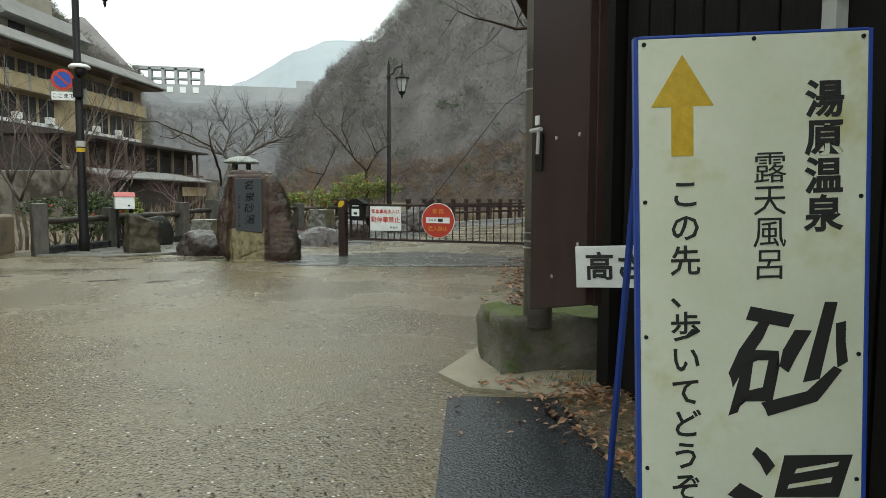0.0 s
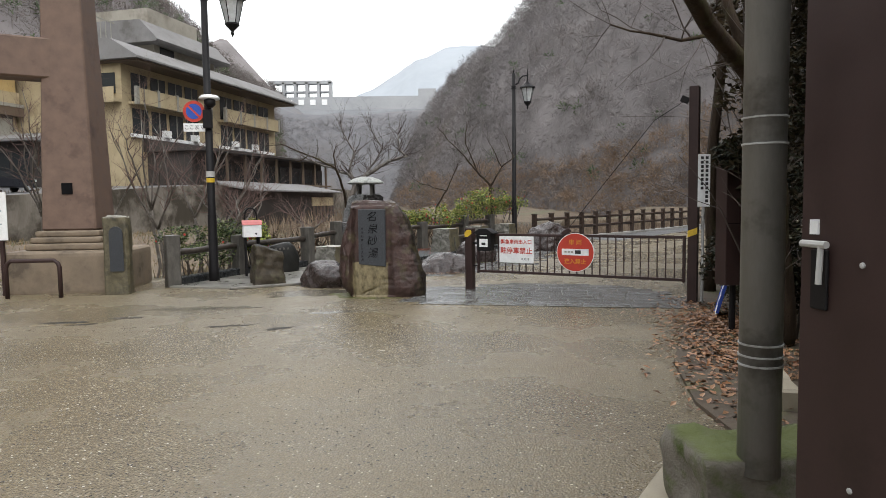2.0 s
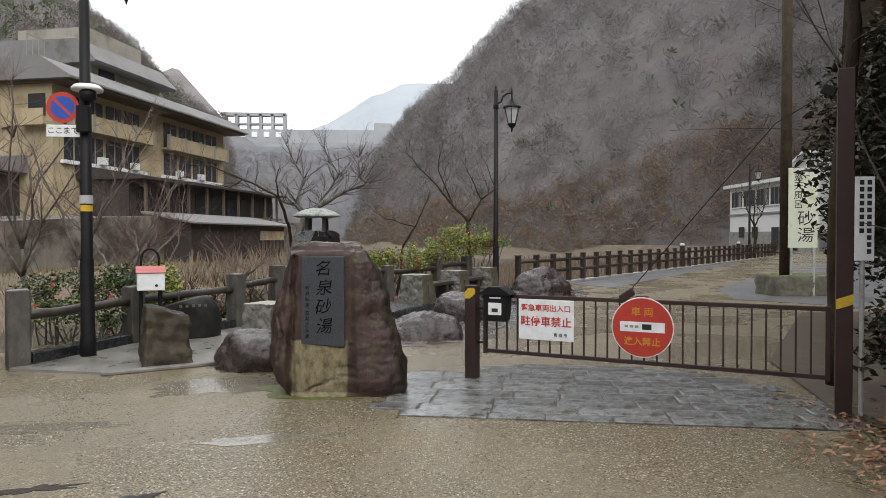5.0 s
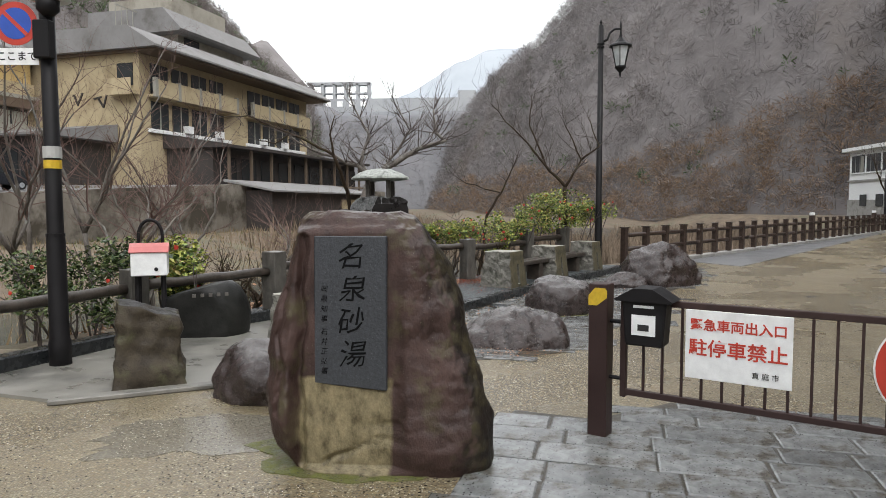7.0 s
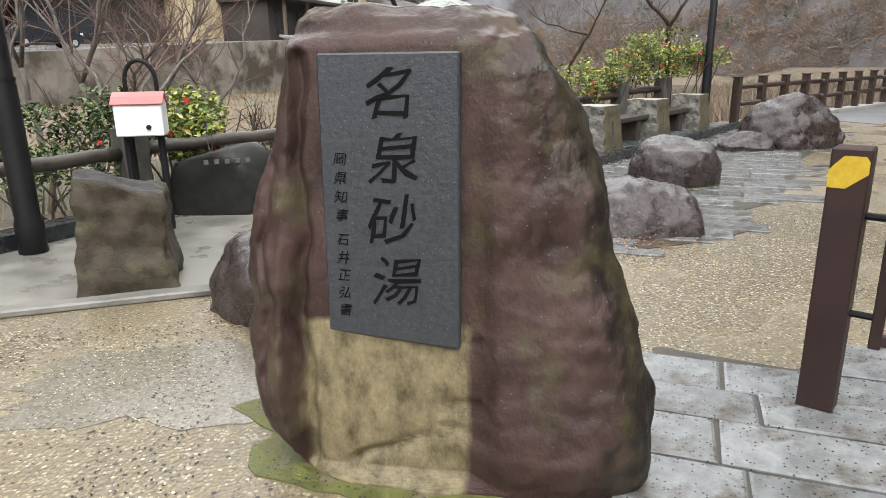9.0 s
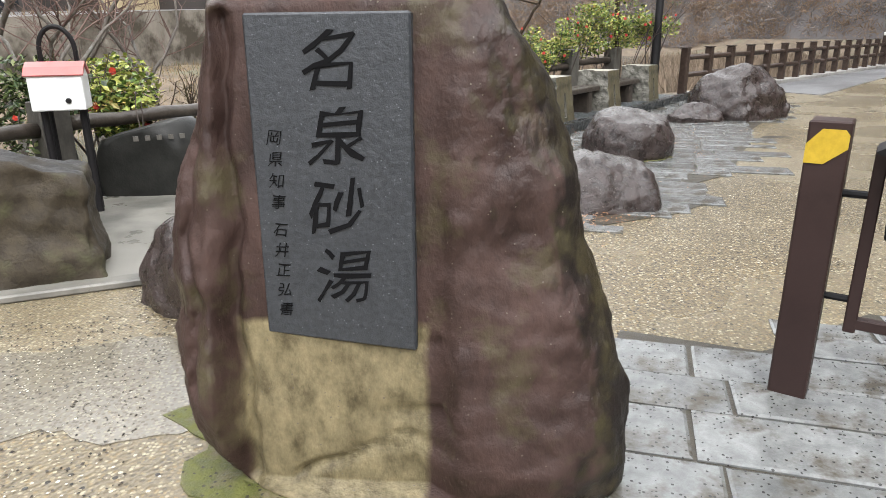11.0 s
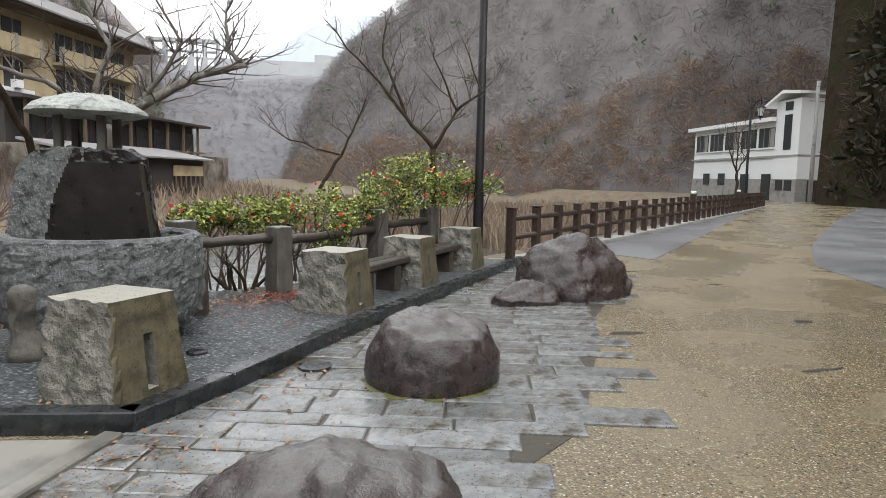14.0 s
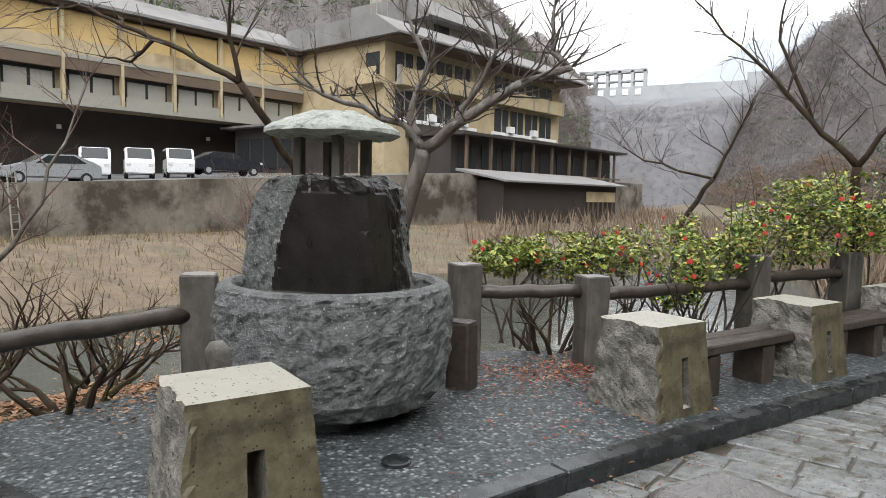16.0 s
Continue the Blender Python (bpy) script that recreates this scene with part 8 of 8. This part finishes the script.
def leaning_board():
    s = thing("leaning_sign", "blue-edged white board leaning on the verge", "sign", pose(1.28, 8.75, 0.02, -70, 0, 65))
    bm = bmesh.new()
    box(bm, -0.24, 0.24, 0, 0.02, 0.0, 1.15, 0.002)
    board = part("board", bm, M_WHITE, s)
    for x in (-0.26, 0.24):
        bm = bmesh.new()
        box(bm, x, x + 0.02, -0.005, 0.03, 0.0, 1.17, 0.002)
        part("frame_side", bm, M_BLUE, s, "blue frame")
    for k in range(7):
        bm = bmesh.new()
        box(bm, -0.045, 0.045, 0.02, 0.024, 0.13 + k * 0.14, 0.20 + k * 0.14)
        part("illegible_mark", bm, M_SIGNBLUE, s)
    up = Vector((0.38, 0.15, 1.06)).normalized()
    out = up.cross(Vector((0.375, 0.927, 0))).normalized()
    s.matrix_basis = Matrix.Translation((1.5, 9.4, 0.03)) @ Matrix((out.cross(up), out, up)).transposed().to_4x4()
    return s


leaning_board()


def brown_panel():
    s = thing("meter_cabinet", "tall purple-brown steel cabinet on a post", "cabinet", pose(1.14, 8.35, 0, 0, 0, 12))
    bm = bmesh.new()
    box(bm, -0.02, 0.26, -0.05, 0.14, 0.55, 1.95, 0.006)
    part("body", bm, M_BROWN, s)
    bm = bmesh.new()
    box(bm, 0.0, 0.24, -0.056, -0.05, 1.22, 1.225)
    part("seam", bm, M_INK, s)
    bm = bmesh.new()
    box(bm, 0.10, 0.14, -0.056, -0.05, 1.86, 1.90)
    part("sticker", bm, M_WHITE, s)
    bm = bmesh.new()
    tube(bm, [(0.14, 0.05, -0.03), (0.14, 0.05, 0.56)], 0.035, 8)
    part("post", bm, M_BLACKIRON, s)
    return s


brown_panel()


# verge kerb and mossy stakes
bm = bmesh.new()
box(bm, 0, 1.75, 0, 0.17, -0.03, 0.17, 0.015)
bmesh.ops.subdivide_edges(bm, edges=[e for e in bm.edges if e.calc_length() > 0.5], cuts=10)
bm.normal_update()
roughen(bm, 0.02, 5, 3, 3)
single("verge_kerb", bm, M_CONC_TAN, "pale concrete kerb along the leafy verge", "kerb", kind="structure", m=pose(0.52, 5.62, 0, 0, 0, 72))
for x, y, h in ((0.90, 7.12, 1.45), (0.98, 6.92, 1.38)):
    bm = bmesh.new()
    tube(bm, [(0, 0, 0.0), (0.01, 0, h * 0.5), (0.0, 0.01, h)], [0.062, 0.058, 0.055], 12)
    bm.normal_update()
    roughen(bm, 0.008, 9, x, 3)
    single("wooden_stake", bm, M_BARKDARK, "mossy wooden stake standing on the verge", "stake", "mossy stakes on the verge", smooth=True, m=pose(x, y, 0))


def litter(name, label, spots, seed, size=0.035, mat=None):
    rnd = random.Random(seed)
    vs, fs = [], []
    for x, y, rx, ry, z, n in spots:
        for _ in range(n):
            p = Vector((x + rnd.gauss(0, rx), y + rnd.gauss(0, ry), rnd.uniform(0.003, 0.02)))
            p.z += ground_height(p.x, p.y) if z < 0 else z
            s = size * rnd.uniform(0.5, 1.3)
            mt = Matrix.Translation(p) @ Euler((rnd.uniform(-0.45, 0.45), rnd.uniform(-0.45, 0.45), rnd.uniform(0, 6.3))).to_matrix().to_4x4()
            k = len(vs)
            vs += [tuple(mt @ Vector(w)) for w in ((0, -s, 0), (s * 0.5, 0, s * 0.22), (0, s, 0), (-s * 0.5, 0, s * 0.22))]
            fs += [(k, k + 1, k + 2), (k, k + 2, k + 3)]
    me = bpy.data.meshes.new(name)
    me.from_pydata(vs, [], fs)
    me.materials.append(mat or M_LITTER)
    return tagged(new(name, me), label, "leaf litter", kind="stuff")


litter("leaf_litter", "brown fallen leaves on the verge", [(1.25, 8.6, 0.3, 0.6, 0.03, 1500), (0.75, 7.2, 0.28, 0.5, 0.03, 900), (1.9, 9.6, 0.4, 0.6, 0.03, 600), (0.15, 6.2, 0.15, 0.5, 0.02, 260), (1.5, 9.9, 0.12, 0.6, 0.02, 200)], 31)
litter("leaf_litter", "wet brown leaves by the concrete block", [(-0.42, 3.45, 0.16, 0.16, 0.02, 330), (-0.62, 2.9, 0.10, 0.35, 0.006, 160), (-0.70, 3.75, 0.16, 0.08, 0.02, 60), (-1.0, 3.2, 0.2, 0.3, 0.006, 14)], 32, 0.025)
litter("leaf_litter", "red-brown leaves under the hedge", [(-2.3, 20.85, 0.3, 0.25, 0.086, 420), (-2.9, 20.5, 0.25, 0.2, 0.086, 200), (-5.2, 18.4, 0.35, 0.3, 0.086, 350), (-3.3, 17.1, 0.2, 0.1, 0.086, 60), (-2.2, 17.5, 0.3, 0.5, 0.012, 90), (-2.75, 16.5, 0.15, 0.15, 0.012, 60), (-2.0, 19.6, 0.4, 0.4, 0.086, 60)], 33, 0.022)

litter("leaf_litter", "red fallen petals and leaves on gravel under hedge", [(-2.35, 20.75, 0.28, 0.22, 0.088, 520), (-1.75, 21.3, 0.3, 0.3, 0.088, 260), (-2.1, 19.4, 0.5, 0.5, 0.088, 90), (-2.9, 20.2, 0.3, 0.3, 0.088, 120)], 34, 0.02, M_REDLEAF)

litter("leaf_litter", "dark brown leaf litter on the river bank", [(-5.9, 18.6, 0.4, 0.7, -1, 1500), (-6.6, 17.4, 0.5, 0.8, -1, 1500), (-5.6, 20.2, 0.5, 0.7, -1, 900)], 35, 0.04)
litter("debris", "small wet leaf bits scattered on the paving", [(-2.4, 15.9, 0.45, 0.6, 0.017, 260), (-1.9, 14.75, 0.28, 0.10, 0.017, 260), (-2.9, 14.4, 0.45, 0.45, 0.017, 170), (-1.6, 18.2, 0.35, 0.8, 0.017, 160), (-3.05, 15.6, 0.10, 0.7, 0.017, 200), (-0.6, 17.9, 0.4, 0.9, 0.017, 120), (0.1, 19.8, 0.5, 0.8, 0.017, 100)], 36, 0.013)


def grass(name, label, spots, seed, mat, h):
    rnd = random.Random(seed)
    vs, fs = [], []
    for x, y, rx, ry, n in spots:
        for _ in range(n):
            px, py = x + rnd.uniform(-rx, rx), y + rnd.uniform(-ry, ry)
            z = ground_height(px, py)
            hh = h * rnd.uniform(0.5, 1.4)
            a = rnd.uniform(0, 6.3)
            w = hh * 0.06
            k = len(vs)
            tip = (px + rnd.gauss(0, 0.3) * hh, py + rnd.gauss(0, 0.3) * hh, z + hh)
            vs += [(px - w * math.cos(a), py - w * math.sin(a), z - 0.03), (px + w * math.cos(a), py + w * math.sin(a), z - 0.03), tip]
            fs.append((k, k + 1, k + 2))
    me = bpy.data.meshes.new(name)
    me.from_pydata(vs, [], fs)
    me.materials.append(mat)
    return tagged(new(name, me), label, "grass", kind="stuff")


grass("dry_grass", "dry straw-coloured grass on the river banks", [(-24, 48, 9, 22, 9000), (-34, 20, 6, 14, 3000), (-9, 24, 3, 4, 700), (-10, 17.5, 3, 2, 500)], 51, M_GRASS, 0.32)
grass("tall_reeds", "tall russet reeds on the flats beyond the fence", [(10, 62, 9, 14, 5000), (-6, 84, 14, 30, 5000), (26, 88, 10, 14, 4000)], 53, leafy("dull_reed", [(0.19, 0.145, 0.105), (0.26, 0.20, 0.148), (0.15, 0.12, 0.09)], 0.9, 0.1), 1.3)
grass("green_weeds", "small green weeds by the concrete block", [(-0.35, 3.72, 0.25, 0.12, 260), (1.05, 8.0, 0.15, 0.2, 90)], 52, leafy("weed", [(0.05, 0.11, 0.02), (0.10, 0.17, 0.03)], 0.5), 0.06)


# ---- moss and marks on the road ----
def blot(name, x, y, rx, ry, z, mat, label, seed, yaw=0, category="moss", n=56, rag=0.22):
    bm = bmesh.new()
    pts = []
    for k in range(n):
        a = 2 * math.pi * k / n
        f = 1 + rag * noise.fractal(Vector((math.cos(a) * 2.2, math.sin(a) * 2.2, seed)), 0.8, 2, 4)
        pts.append((rx * f * math.cos(a), ry * f * math.sin(a)))
    prism(bm, pts, -0.01, z)
    return single(name, bm, mat, label, category, kind="structure", m=pose(x, y, 0, 0, 0, yaw))


blot("moss_patch", -2.99, 11.95, 0.70, 0.48, 0.006, M_MOSS, "yellow-green moss ring round the monument's foot", 1.0)
for i, (x, y, rx, ry, yaw) in enumerate(((-4.15, 12.2, 0.72, 0.42, 12), (-5.4, 10.7, 0.8, 0.14, 4), (-3.3, 10.25, 0.5, 0.12, 10))):
    blot("puddle", x, y, rx, ry, 0.0035, M_FILM_SHEEN, "thin film of rain water on the road, sheen coloured pale", 30.0 + i, yaw, "puddle", 72, 0.35)
blot("moss_patch", -1.48, 12.28, 0.12, 0.1, 0.007, M_MOSS, "moss tuft at the gate post's foot", 3.0)
blot("moss_patch", -1.10, 17.55, 0.50, 0.42, 0.019, M_MOSS, "moss and gravel round a boulder", 4.0)
for i, (x, y, l, w, yaw) in enumerate(((-4.6, 9.3, 0.34, 0.05, 14), (-3.9, 9.1, 0.22, 0.05, 30), (-6.8, 9.7, 0.42, 0.06, 5), (-6.2, 10.0, 0.30, 0.04, -4), (-6.5, 9.55, 0.2, 0.04, 12), (2.2, 17.6, 0.3, 0.03, 8), (4.6, 27.5, 0.5, 0.08, 0), (2.0, 25.2, 0.3, 0.05, 10), (5.5, 31.0, 0.6, 0.08, -5), (3.9, 22.0, 0.2, 0.04, 15), (1.1, 19.0, 0.28, 0.06, 5), (3.0, 23.4, 0.3, 0.07, 0), (3.4, 19.4, 0.14, 0.08, 20))):
    blot("road_crack", x, y, l * 0.65, w, 0.004, M_CRACK, "dark worn crack in the road surface", 10.0 + i, yaw, "crack", 56, 0.9)


# ---- paving stones ----
def inside(x, y, poly):
    c = False
    for (ax, ay), (bx, by) in zip(poly, poly[1:] + poly[:1]):
        if (ay > y) != (by > y) and x < (bx - ax) * (y - ay) / (by - ay) + ax:
            c = not c
    return c


def paving(name, poly, yaw, row, lens, seed, label, top=0.016):
    bm = bmesh.new()
    prism(bm, poly, -0.05, 0.005)
    bed = single(name, bm, M_PAVEBED, label, "paving", kind="structure")
    rnd = random.Random(seed)
    c, s = math.cos(radians(yaw)), math.sin(radians(yaw))
    us = [x * c + y * s for x, y in poly]
    vs = [-x * s + y * c for x, y in poly]
    v = min(vs)
    while v < max(vs):
        h = row * rnd.uniform(0.65, 1.45)
        u = min(us) + rnd.uniform(-0.4, 0)
        while u < max(us):
            L = rnd.uniform(*lens)
            cu, cv = u + L / 2, v + h / 2
            x, y = cu * c - cv * s, cu * s + cv * c
            if any(inside((u + L * q) * c - cv * s, (u + L * q) * s + cv * c, poly) for q in (0.35, 0.5, 0.65)):
                bm = bmesh.new()
                g = rnd.uniform(0.001, 0.005)
                pts = [(-L / 2 + g + rnd.uniform(0, 0.010), -h / 2 + g + rnd.uniform(0, 0.006)), (L / 2 - g - rnd.uniform(0, 0.010), -h / 2 + g + rnd.uniform(0, 0.008)),
                       (L / 2 - g - rnd.uniform(0, 0.012), h / 2 - g), (-L / 2 + g + rnd.uniform(0, 0.012), h / 2 - g)]
                t = top + rnd.uniform(-0.003, 0.003)
                lo = [bm.verts.new((px, py, -0.01)) for px, py in pts]
                mi = [bm.verts.new((px, py, t - 0.006)) for px, py in pts]
                hi = [bm.verts.new((px * (1 - 0.012 / L * 2), py * (1 - 0.012 / h * 2), t + rnd.uniform(-0.0015, 0.0015))) for px, py in pts]
                for a, b in ((lo, mi), (mi, hi)):
                    for k in range(4):
                        bm.faces.new((a[k], a[(k + 1) % 4], b[(k + 1) % 4], b[k]))
                bm.faces.new(hi)
                st = part("paving_stone", bm, M_PAVE, bed)
                st.matrix_basis = pose(x, y, 0, 0, 0, yaw + rnd.uniform(-1, 1))
            u += L
        v += h
    return bed


paving("paving_1", [(-2.3, 10.85), (1.45, 10.08), (1.78, 11.0), (0.75, 12.66), (-0.75, 13.1), (-1.42, 12.66), (-2.0, 12.85), (-2.2, 12.3), (-2.2, 11.6)], -11.5, 0.225, (0.35, 0.8), 71, "wet grey stone paving strip under the gate")
paving("paving_2", [(-4.40, 13.42), (-3.0, 13.35), (-2.82, 13.7), (-2.76, 14.1), (-2.48, 14.43), (-1.87, 14.62), (-1.2, 15.0), (-0.7, 15.5), (-0.85, 16.0), (-0.28, 16.55), (0.05, 17.3), (0.55, 18.4), (1.1, 19.8), (2.2, 21.7), (3.3, 24.6), (1.56, 24.5), (-1.42, 19.66), (-3.03, 16.75), (-3.40, 15.4)],
       -12, 0.24, (0.28, 0.95), 72, "wet grey stone paving beside the fountain")


def grit(name, label, poly, count, seed, colors, lo, hi):
    """Loose grains and bits lying on the road."""
    rnd = random.Random(seed)
    xs, ys = [p[0] for p in poly], [p[1] for p in poly]
    vs, fs = [], []
    while count:
        x, y = rnd.uniform(min(xs), max(xs)), rnd.uniform(min(ys), max(ys))
        if not inside(x, y, poly) or noise.noise(Vector((x * 0.8, y * 0.8, seed))) < rnd.uniform(-0.6, 0.35):
            continue
        count -= 1
        s = rnd.uniform(lo, hi)
        a = rnd.uniform(0, 6.3)
        c, d = math.cos(a) * s, math.sin(a) * s
        f = rnd.uniform(0.4, 0.9)
        k = len(vs)
        vs += [(x + c, y + d, 0.004), (x - d * f, y + c * f, 0.004), (x - c, y - d, 0.004), (x + d * f, y - c * f, 0.004), (x, y, 0.004 + s * 0.55)]
        fs += [(k, k + 1, k + 4), (k + 1, k + 2, k + 4), (k + 2, k + 3, k + 4), (k + 3, k, k + 4)]
    me = bpy.data.meshes.new(name)
    me.from_pydata(vs, [], fs)
    me.materials.append(leafy(name + "_grains", colors, 0.3))
    return tagged(new(name, me), label, "gravel", kind="stuff")


ROAD_NEAR = [(-7.5, 1.0), (-1.65, 1.0), (-1.3, 3.7), (-1.0, 5.2), (0.0, 7.3), (1.1, 10.0), (-2.4, 10.8), (-3.7, 11.6), (-4.3, 12.9), (-7.2, 12.0)]
ROAD_FAR = [(-0.7, 13.2), (0.9, 12.7), (2.2, 13.5), (6.0, 19.0), (9.0, 27.0), (4.2, 26.0), (1.3, 19.5), (0.2, 17.0), (-0.6, 15.6), (-1.8, 14.5), (-2.6, 13.9), (-2.3, 13.0)]
ROAD_MONUMENT = [(-5.4, 10.2), (-2.5, 10.2), (-2.5, 11.45), (-3.7, 11.45), (-4.2, 13.0), (-5.5, 12.6)]
for outline, n_dark, n_pale, sd in ((ROAD_MONUMENT, 1900, 2200, 95), (ROAD_NEAR, 5600, 900, 91), (ROAD_FAR, 3000, 1000, 93)):
    grit("dark_grit", "dark wet grit and leaf bits scattered on the road", outline, n_dark, sd, [(0.015, 0.012, 0.009), (0.05, 0.036, 0.022), (0.03, 0.026, 0.02)], 0.004, 0.010)
    grit("pale_grit", "pale loose grains scattered on the road", outline, n_pale, sd + 1, [(0.5, 0.46, 0.36), (0.34, 0.29, 0.20), (0.62, 0.6, 0.54)], 0.003, 0.007)
